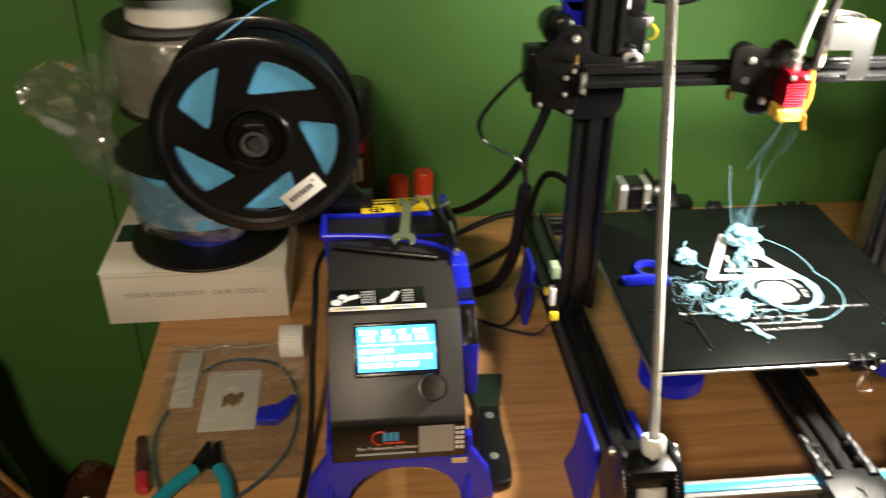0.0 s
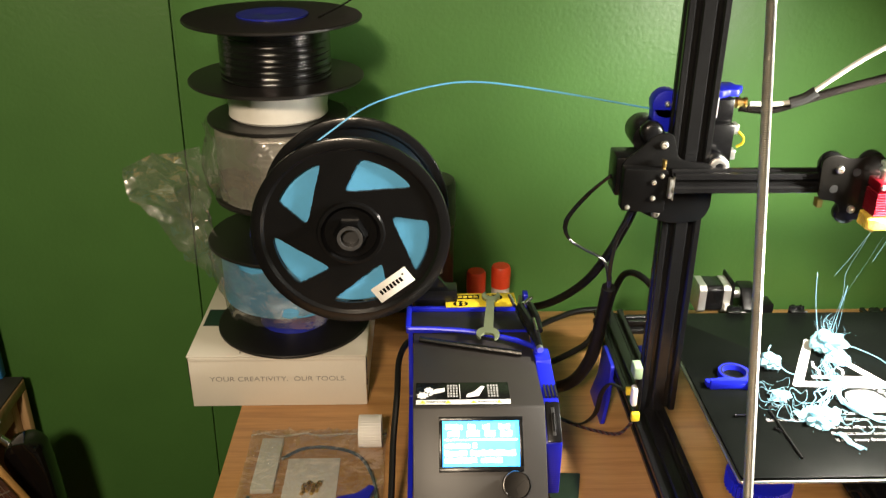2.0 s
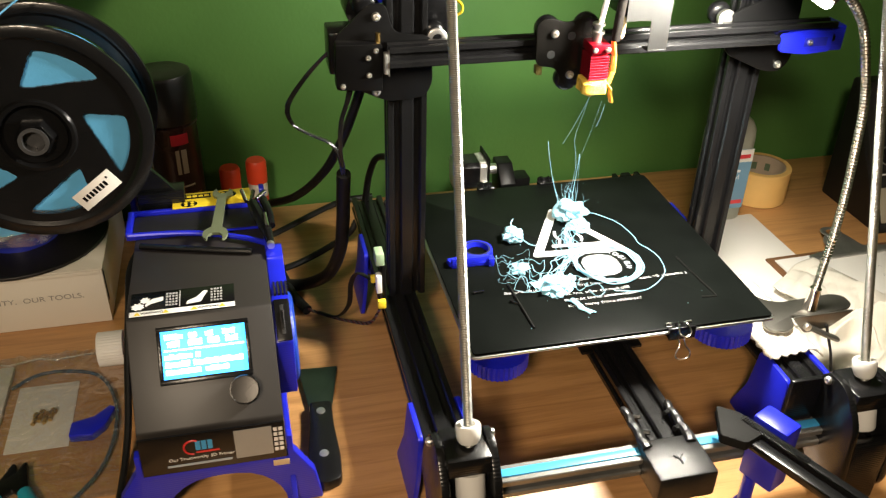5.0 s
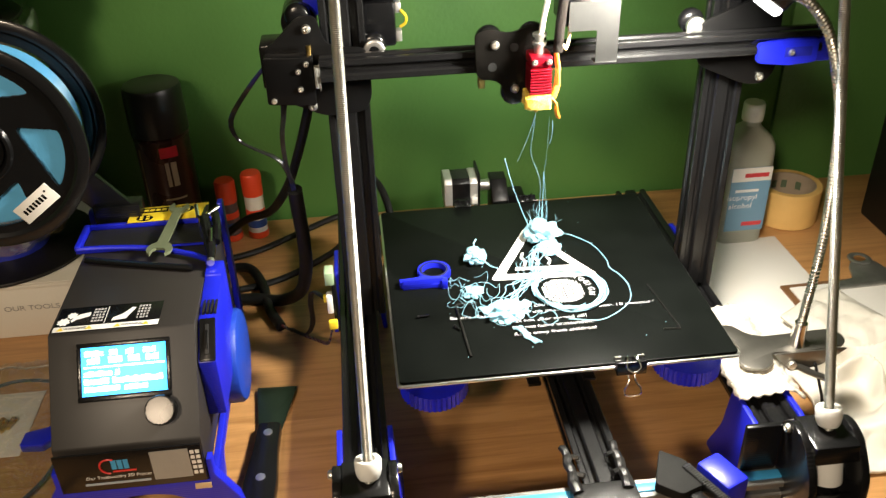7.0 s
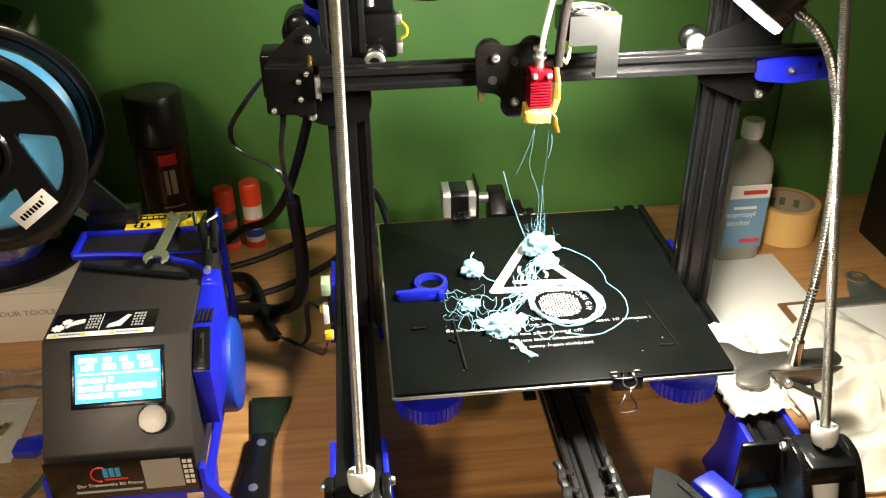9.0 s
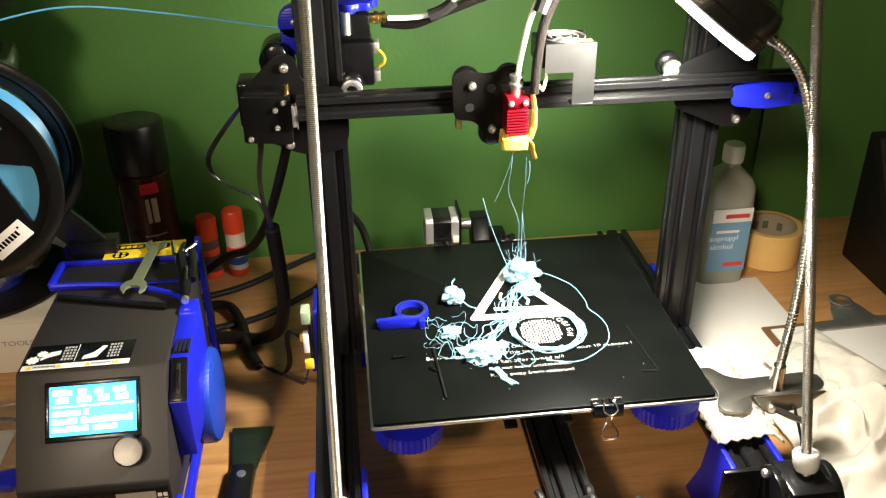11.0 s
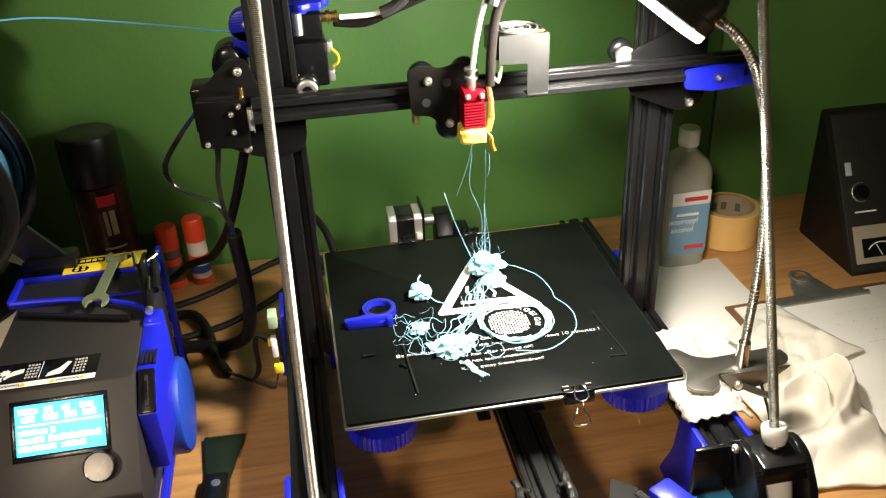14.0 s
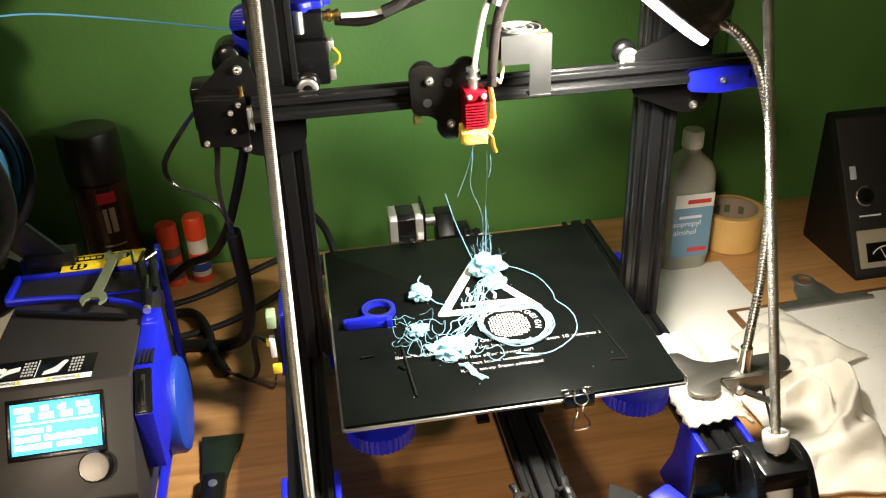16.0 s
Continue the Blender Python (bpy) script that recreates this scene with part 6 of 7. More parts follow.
def build_bed_print():
    pr = next(o for o in bpy.data.objects if o.name == "build_sheet")
    bedp = pr.parent
    # hot surface triangle
    A, L, R = (0.005, 0.092), (-0.049, -0.008), (0.0625, -0.014)
    def inset(k):
        c = ((A[0] + L[0] + R[0]) / 3, (A[1] + L[1] + R[1]) / 3)
        return [(c[0] + (p[0] - c[0]) * k, c[1] + (p[1] - c[1]) * k) for p in (A, L, R)]
    o, i = rounded(inset(1.0), 0.007), rounded(inset(0.70), 0.003)
    b = bmesh.new()
    n = len(o)
    vo = [b.verts.new((x, y, B + 0.0001)) for x, y in o]
    vi = [b.verts.new((x, y, B + 0.0001)) for x, y in i]
    for k in range(n):
        b.faces.new((vo[k], vo[(k + 1) % n], vi[(k + 1) % n], vi[k]))
    part("warning_triangle", b, M_PRINT, pr.parent)
    ribbon([(-0.020, 0.010), (0.038, 0.006)], 0.0055, 0.00015, "warning_bar", M_PRINT, bedp)
    for k in range(3):
        x = -0.010 + 0.013 * k
        ribbon([(x, 0.014), (x + 0.003, 0.022), (x, 0.030), (x + 0.003, 0.040)], 0.003, 0.00012, "heat_mark", M_PRINT, bedp)
    # meshed disc
    c = Vector((0.0195, -0.036))
    b = bmesh.new()
    step = 0.0027
    for i in range(-8, 9):
        for j in range(-8, 9):
            if math.hypot(i, j) < 7.9:
                x, y = c.x + i * step, c.y + j * step
                box((x - 0.0008, y - 0.0008, B), (x + 0.0008, y + 0.0008, B + 0.00012), 0, bm=b)
    tagged(part("mesh_disc", b, M_PRINT, bedp), kind="stuff")
    for word, a0, r in (("SURFACE", 118, 0.0285), ("HIGH", 30, 0.0285), ("HOT", 168, 0.0285)):
        for k, ch in enumerate(word):
            a = radians(a0 - 16 * k)
            text(ch, 0.0085, Matrix.Translation((c.x + r * math.cos(a), c.y + r * math.sin(a), B + 0.0001)) @ Matrix.Rotation(a - math.pi / 2, 4, "Z"), M_PRINT, bedp, extrude=0.00005)
    text("Before touching, turn off the heat and wait at least 10 minutes !", 0.0061, Matrix.Translation((-0.0985, -0.0670, B + 0.0001)) @ Matrix.Diagonal((1.28, 1.1, 1, 1)), M_PRINT, bedp, extrude=0.00005, align="LEFT", thin=0.00013)
    for body, y in (("Still hot after turned off!", -0.0800), ("Do not leave unattended!", -0.0900), ("Keep away from children!", -0.1000)):
        text(body, 0.0064, Matrix.Translation((-0.0420, y, B + 0.0001)) @ Matrix.Diagonal((1.18, 1.05, 1, 1)), M_PRINT, bedp, extrude=0.00005, align="LEFT", thin=0.00013)
    text("CAUTION", 0.0055, Matrix.Translation((-0.002, -0.0575, B + 0.0001)), M_PRINT, bedp, extrude=0.00005)


build_bed_print()


def strand(pts, r, seed, wobble=0.0, step=0.002, bm=None):
    p = smooth_line(pts, step)
    if wobble:
        p = [q + noise.noise_vector(q * 160 + Vector((seed, 0, 0))) * wobble for q in p]
    p = [Vector((q.x, q.y, max(q.z, B + r))) for q in p]
    return tube(p, r, 6, bm=bm, rad=lambda i, n: 0.8 + 0.35 * noise.noise((i * 0.35, seed, 0)))


def blob(c, r, seed, squash=0.7, rough=0.35, cuts=4):
    b = bmesh.new()
    bmesh.ops.create_icosphere(b, subdivisions=cuts, radius=1)
    for v in b.verts:
        k = 1 + rough * noise.noise(v.co * 1.6 + Vector((seed, 0, 0))) + rough * 0.6 * noise.noise(v.co * 4 + Vector((0, seed, 0)))
        v.co = Vector((c[0] + v.co.x * r * k, c[1] + v.co.y * r * k, max(B, c[2] + v.co.z * r * squash * k)))
    return b


def build_failed_print():
    f = thing("failed_print", (0.0, 0.0, B), "tangled pale blue and white failed plastic print stuck to the bed", "failed print")
    rnd = random.Random(31)
    part("lump", blob((0.019, 0.062, B + 0.011), 0.0165, 2.0, 0.75, 0.5), M_MELT, f, "pale blue lump of plastic")
    part("lump", blob((0.022, 0.040, B + 0.004), 0.0125, 12.0, 0.45, 0.4), M_MELT, f)
    part("lump", blob((-0.060, 0.030, B + 0.007), 0.0108, 4.4, 0.75, 0.45), M_MELT, f, "white crumpled lump of plastic")
    part("lump", blob((-0.047, -0.066, B + 0.003), 0.0125, 7.7, 0.4, 1.1), M_MELT, f)
    part("lump", blob((-0.030, -0.060, B + 0.003), 0.0090, 9.2, 0.45, 1.1), M_MELT, f)
    part("lump", blob((-0.070, -0.030, B + 0.003), 0.0075, 19.2, 0.5, 0.9), M_MELT, f)
    # ring of laid strands
    c = Vector((0.0250, -0.036))
    for k in range(13):
        rx, ry = 0.0312 + 0.0058 * rnd.random(), 0.0325 + 0.0060 * rnd.random()
        ox, oy = rnd.uniform(-0.0025, 0.0025), rnd.uniform(-0.0025, 0.0025)
        a0 = rnd.uniform(0, 6.28)
        span = rnd.uniform(3.6, 6.2)
        pts = [(c.x + ox + rx * math.cos(a0 + span * i / 20), c.y + oy + ry * math.sin(a0 + span * i / 20), B + 0.001 + 0.0035 * rnd.random()) for i in range(21)]
        part("strand", strand(pts, 0.00085, k, 0.0004), M_MELT, f)
    # far loop
    part("strand", strand([(0.034, 0.074, B + 0.004), (0.052, 0.063, B + 0.003), (0.071, 0.042, B + 0.001), (0.077, 0.012, B), (0.0765, -0.004, B), (0.083, -0.018, B), (0.086, -0.040, B), (0.079, -0.064, B), (0.060, -0.082, B), (0.040, -0.090, B), (0.014, -0.084, B)], 0.00062, 50, 0.0005), M_MELT, f, "long loose loop of filament")
    # strands down the left side and the tangle
    anchors = [(0.012, 0.052), (0.004, 0.030), (-0.002, 0.008), (-0.008, -0.012), (-0.020, -0.030), (-0.034, -0.048), (-0.046, -0.062)]
    for k in range(18):
        pts = []
        for x, y in anchors[rnd.randint(0, 2):rnd.randint(4, 7)]:
            pts.append((x + rnd.gauss(0, 0.0058), y + rnd.gauss(0, 0.005), B + abs(rnd.gauss(0.003, 0.0045))))
        part("strand", strand(pts, rnd.choice((0.0003, 0.0004, 0.0006)), 60 + k, 0.0014), M_MELT, f)
    for k in range(24):
        x, y = rnd.gauss(-0.074, 0.013), rnd.gauss(-0.030, 0.013)
        if rnd.random() < 0.55:
            x, y = rnd.gauss(-0.045, 0.014), rnd.gauss(-0.066, 0.010)
        pts, a = [], rnd.uniform(0, 6.28)
        for i in range(rnd.randint(5, 11)):
            a += rnd.uniform(0.3, 1.1)
            pts.append((x, y, B + abs(rnd.gauss(0.002, 0.004))))
            x, y = x + 0.006 * math.cos(a), y + 0.006 * math.sin(a)
        part("strand", strand(pts, rnd.choice((0.00022, 0.0003, 0.0004)), 100 + k, 0.0008), M_MELT, f)
    part("strand", strand([(-0.052, 0.022, B + 0.006), (-0.044, 0.014, B + 0.003), (-0.034, 0.004, B + 0.004)], 0.0008, 160, 0.001), M_MELT, f)
    # tip of the crumpled lump, and the scrap in front
    part("scrap", strand([(-0.058, 0.036, B + 0.012), (-0.060, 0.040, B + 0.017), (-0.057, 0.043, B + 0.020)], 0.0011, 170, 0.0012), M_MELT, f)
    b = bmesh.new()
    for k in range(7):
        strand([(-0.036 + rnd.gauss(0, 0.0015), -0.090, B + 0.001), (-0.033 + rnd.gauss(0, 0.003), -0.098, B + 0.003), (-0.029 + rnd.gauss(0, 0.002), -0.105, B + 0.001), (-0.022 + rnd.gauss(0, 0.0015), -0.1165, B)], 0.0011, 180 + k, 0.0018, bm=b)
    part("scrap", b, M_MELT, f, "small curled scrap of plastic")
    # fuzz over the blue lump
    for k in range(22):
        a, e = rnd.uniform(0, 6.28), rnd.uniform(0.4, 1.4)
        d = Vector((math.cos(a) * math.cos(e), math.sin(a) * math.cos(e), math.sin(e)))
        p = Vector((0.019, 0.062, B + 0.010))
        L = rnd.uniform(0.018, 0.034)
        q = p + d * L * 0.7 + Vector((rnd.gauss(0, 0.003), rnd.gauss(0, 0.003), 0.002))
        part("hair", tube(smooth_line([p + d * 0.008, q, p + d * L + Vector((rnd.gauss(0, 0.005), rnd.gauss(0, 0.005), 0.003))], 0.003), 0.00013, 4), M_MELT, f)
    # strings between nozzle and lump
    N = Vector((-0.011, -0.022, 1.0925))
    S = [([N, (-0.012, -0.012, 1.075), (-0.016, -0.002, 1.052), (-0.021, 0.008, 1.030)], 0.0006),
         ([N, (-0.010, -0.010, 1.070), (-0.009, 0.004, 1.045), (-0.004, 0.018, 1.026), (0.004, 0.030, 1.006), (0.010, 0.040, 0.985), (0.012, 0.050, 0.955), (0.013, 0.058, 0.925)], 0.00045),
         ([(0.003, -0.028, 1.086), (0.006, -0.018, 1.074), (0.007, -0.010, 1.060), (0.006, -0.008, 1.054)], 0.0006),
         ([(0.001, -0.024, 1.088), (0.007, 0.004, 1.046), (0.011, 0.030, 1.006), (0.013, 0.040, 0.990)], 0.00022),
         ([(-0.030, 0.026, 1.025), (-0.020, 0.038, 0.990), (-0.009, 0.048, 0.958), (0.003, 0.056, 0.926)], 0.00075),
         ([(0.013, 0.040, 1.000), (0.0145, 0.046, 0.975), (0.0155, 0.052, 0.950), (0.017, 0.058, 0.925)], 0.0007),
         ([(0.013, 0.040, 1.000), (0.018, 0.048, 0.966), (0.022, 0.056, 0.938), (0.021, 0.060, 0.922)], 0.0003)]
    for k, (p, r) in enumerate(S):
        part("string", tube(smooth_line(p, 0.004), r * 0.55, 6), M_MELT, f, "thin hanging string of plastic" if k == 0 else "")


build_failed_print()


def build_blue_part():
    c = thing("printed_clip", (-0.115, 0.008, B), "small blue printed clip with a round eye, lying on the bed", "printed part")
    b = bmesh.new()
    lathe([(0.0115, 0), (0.0175, 0), (0.0175, 0.001), (0.0170, 0.0055), (0.0125, 0.0055), (0.0115, 0)], Matrix.Translation((-0.105, 0.014, B)), 40, bm=b)
    prism(rounded([(-0.142, 0.000), (-0.141, -0.009), (-0.097, -0.014), (-0.096, -0.004), (-0.118, 0.004), (-0.128, 0.001)], 0.001, 2), 0.006, Matrix.Translation((0, 0, B)), 0.0006, bm=b)
    box((-0.139, -0.0115, B), (-0.098, -0.0075, B + 0.0115), 0.0005, m=Matrix.Translation((0, -0.001, 0)), bm=b)
    box((-0.100, -0.016, B), (-0.094, -0.008, B + 0.010), 0.0006, bm=b)
    part("eye_and_arm", b, M_BLUE, c)
    ring = [(0.001, 0)]
    b = bmesh.new()
    lathe([(0.0126, 0.0056), (0.0148, 0.0056), (0.0148, 0.0059), (0.0126, 0.0059)], Matrix.Translation((-0.105, 0.014, B)), 30, bm=b)
    # thin ring on top of the eye, darker than the rest
    part("dark_rim", b, mat("dark_blue_rim", (0.01, 0.012, 0.06), 0.6), c)


build_blue_part()


def key(pts, r, label):
    tagged(part("hex_key", tube(smooth_line(pts, 0.002), r, 6), mat("black_oxide", (0.018, 0.017, 0.016), 0.35, 0.6, 0.2, 120, 0.1)), label, "hex key")


key([(-0.069, -0.047, B + 0.0012), (-0.086, -0.046, B + 0.0012), (-0.0895, -0.049, B + 0.0012), (-0.0895, -0.06, B + 0.0012), (-0.0865, -0.128, B + 0.0012)], 0.0012, "black L-shaped hex key lying on the bed")
key([(0.105, -0.038, B + 0.0008), (0.1085, -0.075, B + 0.0008), (0.1125, -0.111, B + 0.0008), (0.110, -0.1135, B + 0.0008), (0.097, -0.1125, B + 0.0008)], 0.0008, "thin black L-shaped hex key lying on the bed")


def small_bolt(x, y, a, L, label):
    m = Matrix.Translation((x, y, B + 0.0017)) @ Matrix.Rotation(a, 4, "Z")
    t = thing("bolt", (x, y, B), label, "bolt")
    part("shank", cyl(m @ Vector((0, 0, 0)), m @ Vector((L, 0, 0)), 0.0010, 10), M_BLACK, t)
    part("bolt_head", cyl(m @ Vector((-0.002, 0, 0)), m @ Vector((0.0005, 0, 0)), 0.0017, 12), M_BLACK, t)


small_bolt(-0.127, -0.061, 0.05, 0.0095, "small black bolt lying on the bed")
small_bolt(-0.0945, -0.083, -0.9, 0.006, "small black bolt beside the hex key")


def build_binder_clip(x, y, way, big, label):
    """A binder clip over the edge of the bed; way: towards the bed's outside."""
    t = thing("binder_clip", (x, y, BED - 0.012), label, "binder clip", "binder clips on the bed")
    w = 0.0135 if big else 0.0095
    b = bmesh.new()
    box((x - w, y - 0.0012 + way * 0.0045, BED - 0.0095), (x + w, y + way * 0.0045 + 0.0012, BED + 0.0048), 0.0006, bm=b)
    box((x - w, min(y + way * 0.004, y - way * 0.006), BED + 0.0004), (x + w, max(y + way * 0.004, y - way * 0.006), BED + 0.0016), 0.0004, bm=b)
    box((x - w, min(y + way * 0.004, y - way * 0.006), BED - 0.0082), (x + w, max(y + way * 0.004, y - way * 0.006), BED - 0.0069), 0.0004, bm=b)
    part("spring_body", b, M_BLACK, t)
    for sx in (-1, 0.55):
        part("roll", tube([(x + sx * w, y - way * 0.0055, BED + 0.0020), (x + (sx + 0.45) * w, y - way * 0.0055, BED + 0.0020)], 0.0016, 8), M_CHROME if big else M_BLACK, t)
    loop = [(x - 0.0035, y + way * 0.004, BED - 0.008), (x - 0.003, y + way * 0.009, BED - 0.014), (x - 0.0075, y + way * 0.012, BED - 0.021), (x - 0.0055, y + way * 0.014, BED - 0.0265), (x + 0.0055, y + way * 0.014, BED - 0.0265), (x + 0.0075, y + way * 0.012, BED - 0.021), (x + 0.003, y + way * 0.009, BED - 0.014), (x + 0.0035, y + way * 0.004, BED - 0.008)]
    part("wire_handle", tube(smooth_line(loop, 0.0015), 0.0008, 8), M_CHROME, t, "bright wire handle")
    up = [(x - 0.003, y - way * 0.0055, BED + 0.002), (x - 0.004, y + way * 0.002, BED + 0.007), (x - 0.006, y + way * 0.010, BED + 0.002), (x, y + way * 0.013, BED - 0.001), (x + 0.006, y + way * 0.010, BED + 0.002), (x + 0.004, y + way * 0.002, BED + 0.007), (x + 0.003, y - way * 0.0055, BED + 0.002)]
    part("wire_handle", tube(smooth_line(up, 0.0015), 0.0008, 8), M_CHROME if big else M_BLACK, t)


build_binder_clip(0.0525, -0.155, -1, True, "black binder clip with bright wire handle on the bed's front edge")
build_binder_clip(-0.056, 0.155, 1, False, "small black binder clip on the bed's back edge")
build_binder_clip(0.022, 0.155, 1, False, "small black binder clip on the bed's back edge")

for k_ in range(15):
    rnd_ = random.Random(900 + k_)
    s_ = box((0, 0, 0), (rnd_.uniform(0.0005, 0.0011), rnd_.uniform(0.0004, 0.0008), 0.0004), 0, m=Matrix.Translation((rnd_.uniform(-0.14, 0.14), rnd_.uniform(-0.14, 0.145), B)) @ Matrix.Rotation(rnd_.uniform(0, 3), 4, "Z"))
    tagged(part("plastic_crumb", s_, M_MELT), "tiny pale crumb of plastic on the black bed", "crumb", "crumbs on the bed")


# ---- tubes and cables ----
def cable(name, pts, r, material, label, category="cable", n=10, flat=1.0, step=0.006):
    return tagged(part(name, tube(smooth_line(pts, step), r, n, flat=flat), material), label, category)


M_PTFE = mat("white_tube", (0.74, 0.74, 0.68), 0.35, 0, 0.05, 60, 0.05)
M_BRAID = mat("braided_sleeve", (0.009, 0.0065, 0.0055), 0.7, 0, 0.6, 900, 0.8, 1800, spec=0.12)
cable("feed_tube", [(-0.113, 0.070, 1.194), (-0.085, 0.066, 1.195), (-0.065, 0.062, 1.201), (-0.050, 0.055, 1.216), (-0.020, 0.042, 1.246), (0.010, 0.022, 1.272), (0.028, 0.004, 1.278), (0.034, -0.010, 1.268), (0.016, -0.020, 1.245), (0.001, -0.024, 1.215), (-0.006, -0.024, 1.185), (-0.009, -0.023, 1.163)], 0.0025, M_PTFE, "white plastic feed tube from extruder to hot end", "tube")
cable("sleeved_harness", [(-0.118, 0.085, 1.186), (-0.090, 0.075, 1.186), (-0.062, 0.063, 1.199), (-0.030, 0.056, 1.212), (0.005, 0.045, 1.226), (0.030, 0.025, 1.242), (0.040, 0.000, 1.245), (0.026, -0.020, 1.236), (0.012, -0.028, 1.212), (0.0065, -0.030, 1.182), (0.0045, -0.030, 1.150)], 0.0042, M_BRAID, "brown-black braided cable sleeve to the hot end", "cable", 12)
cable("cable_wrap", [(-0.075, 0.064, 1.1965), (-0.062, 0.061, 1.202), (-0.053, 0.058, 1.210)], 0.0055, mat("grey_tape", (0.030, 0.030, 0.030), 0.5, spec=0.2), "grey tape wrap round tube and sleeve", "tape wrap")
cable("cable_wrap", [(0.0125, -0.0255, 1.232), (0.0075, -0.0265, 1.218)], 0.0066, mat("heat_shrink", (0.02, 0.02, 0.02), 0.4), "grey heat-shrink wrap over the hot end tubes", "tape wrap")
cable("wire_loop", [(0.006, -0.026, 1.160), (0.013, -0.024, 1.150), (0.0165, -0.020, 1.162), (0.0165, -0.016, 1.176)], 0.0016, mat("cream_wire", (0.6, 0.5, 0.3), 0.5), "short cream wire beside the fan", "wire")
Z = T + 0.006
M_RIBBON = mat("glossy_flat_wire", (0.010, 0.010, 0.010), 0.22, 0, 0.3, 300, 0.05, spec=0.6)
SLEEVE_TOP = Vector((-0.2400, 0.062, 0.990))
cable("motor_cable", [(-0.214, 0.080, 1.085), (-0.222, 0.086, 1.055), (-0.236, 0.100, 1.010), (-0.255, 0.135, 0.955), (-0.285, 0.205, 0.890), (-0.325, 0.270, 0.845), (-0.365, 0.310, 0.800), (-0.400, 0.330, Z)], 0.0050, M_CABLE, "thick black cable swinging from the gantry to the desk")
cable("cable_sleeve", [SLEEVE_TOP, (-0.2400, 0.075, 0.955), (-0.2400, 0.090, 0.915), (-0.2430, 0.110, 0.865), (-0.2560, 0.145, 0.810), (-0.2850, 0.185, T + 0.012), (-0.3150, 0.198, T + 0.008), (-0.360, 0.204, T + 0.008)], 0.0076, M_CABLE, "thick black rubber sleeve hanging beside the upright", n=14)
for k_ in range(4):
    o_ = 0.0012 * (k_ - 1.5)
    cable("flat_wire", [(-0.250 + o_ * 0.6, 0.048, 1.128), (-0.272 + o_, 0.060, 1.100), (-0.292 + o_, 0.062, 1.070), (-0.288 + o_ * 0.5, 0.062, 1.049), (-0.270, 0.060 + o_, 1.037), (-0.252 + o_ * 0.3, 0.056 + o_, 1.028), (-0.243 + o_, 0.056, 1.010), SLEEVE_TOP + Vector((o_, -0.002, -0.004))], 0.0010, M_RIBBON, "thin glossy black wire of a flat cable looped beside the gantry", "wire", 7)
    cable("flat_wire", [(-0.236 + o_, 0.016, 1.100), (-0.238 + o_ * 0.8, 0.022, 1.086), (-0.243 + o_ * 0.7, 0.036, 1.060), (-0.244 + o_ * 0.6, 0.046, 1.030), (-0.242 + o_ * 0.5, 0.056, 1.004), SLEEVE_TOP + Vector((o_ * 0.5, 0.002, -0.004))], 0.0012, M_RIBBON, "glossy black wire hanging from the gantry motor into the sleeve", "wire", 7)
cable("desk_cable", [(-0.160, 0.402, Z + 0.006), (-0.216, 0.389, Z + 0.006), (-0.318, 0.325, Z), (-0.380, 0.300, Z)], 0.0044, M_CABLE, "black cable on the desk behind the printer")
cable("desk_cable", [(-0.200, 0.285, 0.800), (-0.217, 0.272, 0.785), (-0.285, 0.246, Z), (-0.350, 0.224, Z), (-0.400, 0.215, Z)], 0.0044, M_CABLE, "black cable on the desk beside the printer")
cable("sleeved_cable", [(-0.400, 0.268, T + 0.010), (-0.362, 0.274, T + 0.010), (-0.331, 0.268, T + 0.011), (-0.311, 0.225, T + 0.009), (-0.300, 0.174, T + 0.008), (-0.284, 0.135, T + 0.007)], 0.0064, M_CABLE, "black sleeved cable curving over the desk", n=12)
for k_, m_ in enumerate((mat("red_wire", (0.10, 0.012, 0.010), 0.45), M_CABLE, mat("grey_wire", (0.10, 0.095, 0.085), 0.4))):
    q_ = smooth_line([(-0.285, 0.137, T + 0.008), (-0.258, 0.112, T + 0.010), (-0.236, 0.070, T + 0.030), (-0.222, 0.025, 0.820), (-0.2145, 0.000, 0.855)], 0.002)
    q_ = [p + Vector((0, 0.0013 * math.cos(i * 0.9 + 2.1 * k_), 0.0013 * math.sin(i * 0.9 + 2.1 * k_))) for i, p in enumerate(q_)]
    tagged(part("twisted_wire", tube(q_, 0.0009, 6), m_), "thin wire twisted with two others, running to the end stop", "wire", "twisted wires to the end stop")
cable("flat_lead", [(-0.272, 0.128, T + 0.008), (-0.252, 0.095, T + 0.022), (-0.240, 0.070, 0.815), (-0.238, 0.055, 0.855), (-0.232, 0.040, 0.878), (-0.218, 0.020, 0.880)], 0.0030, M_CABLE, "flat black lead rising to the end stop", flat=0.45)
cable("plug_lead", [(-0.141, 0.150, 0.894), (-0.143, 0.168, 0.904), (-0.150, 0.190, 0.918), (-0.164, 0.215, 0.926), (-0.178, 0.235, 0.918), (-0.186, 0.250, 0.885), (-0.190, 0.262, 0.840)], 0.0044, M_CABLE, "short black cable behind the bed")
cable("side_cable", [(-0.440, 0.125, 0.885), (-0.460, 0.118, 0.890), (-0.472, 0.085, 0.885), (-0.474, 0.04, 0.865), (-0.478, 0.0, 0.83), (-0.480, -0.06, 0.79), (-0.486, -0.12, T + 0.008), (-0.494, -0.20, T + 0.006), (-0.486, -0.34, T + 0.006)], 0.0036, M_CABLE, "thin black cable beside the control box")


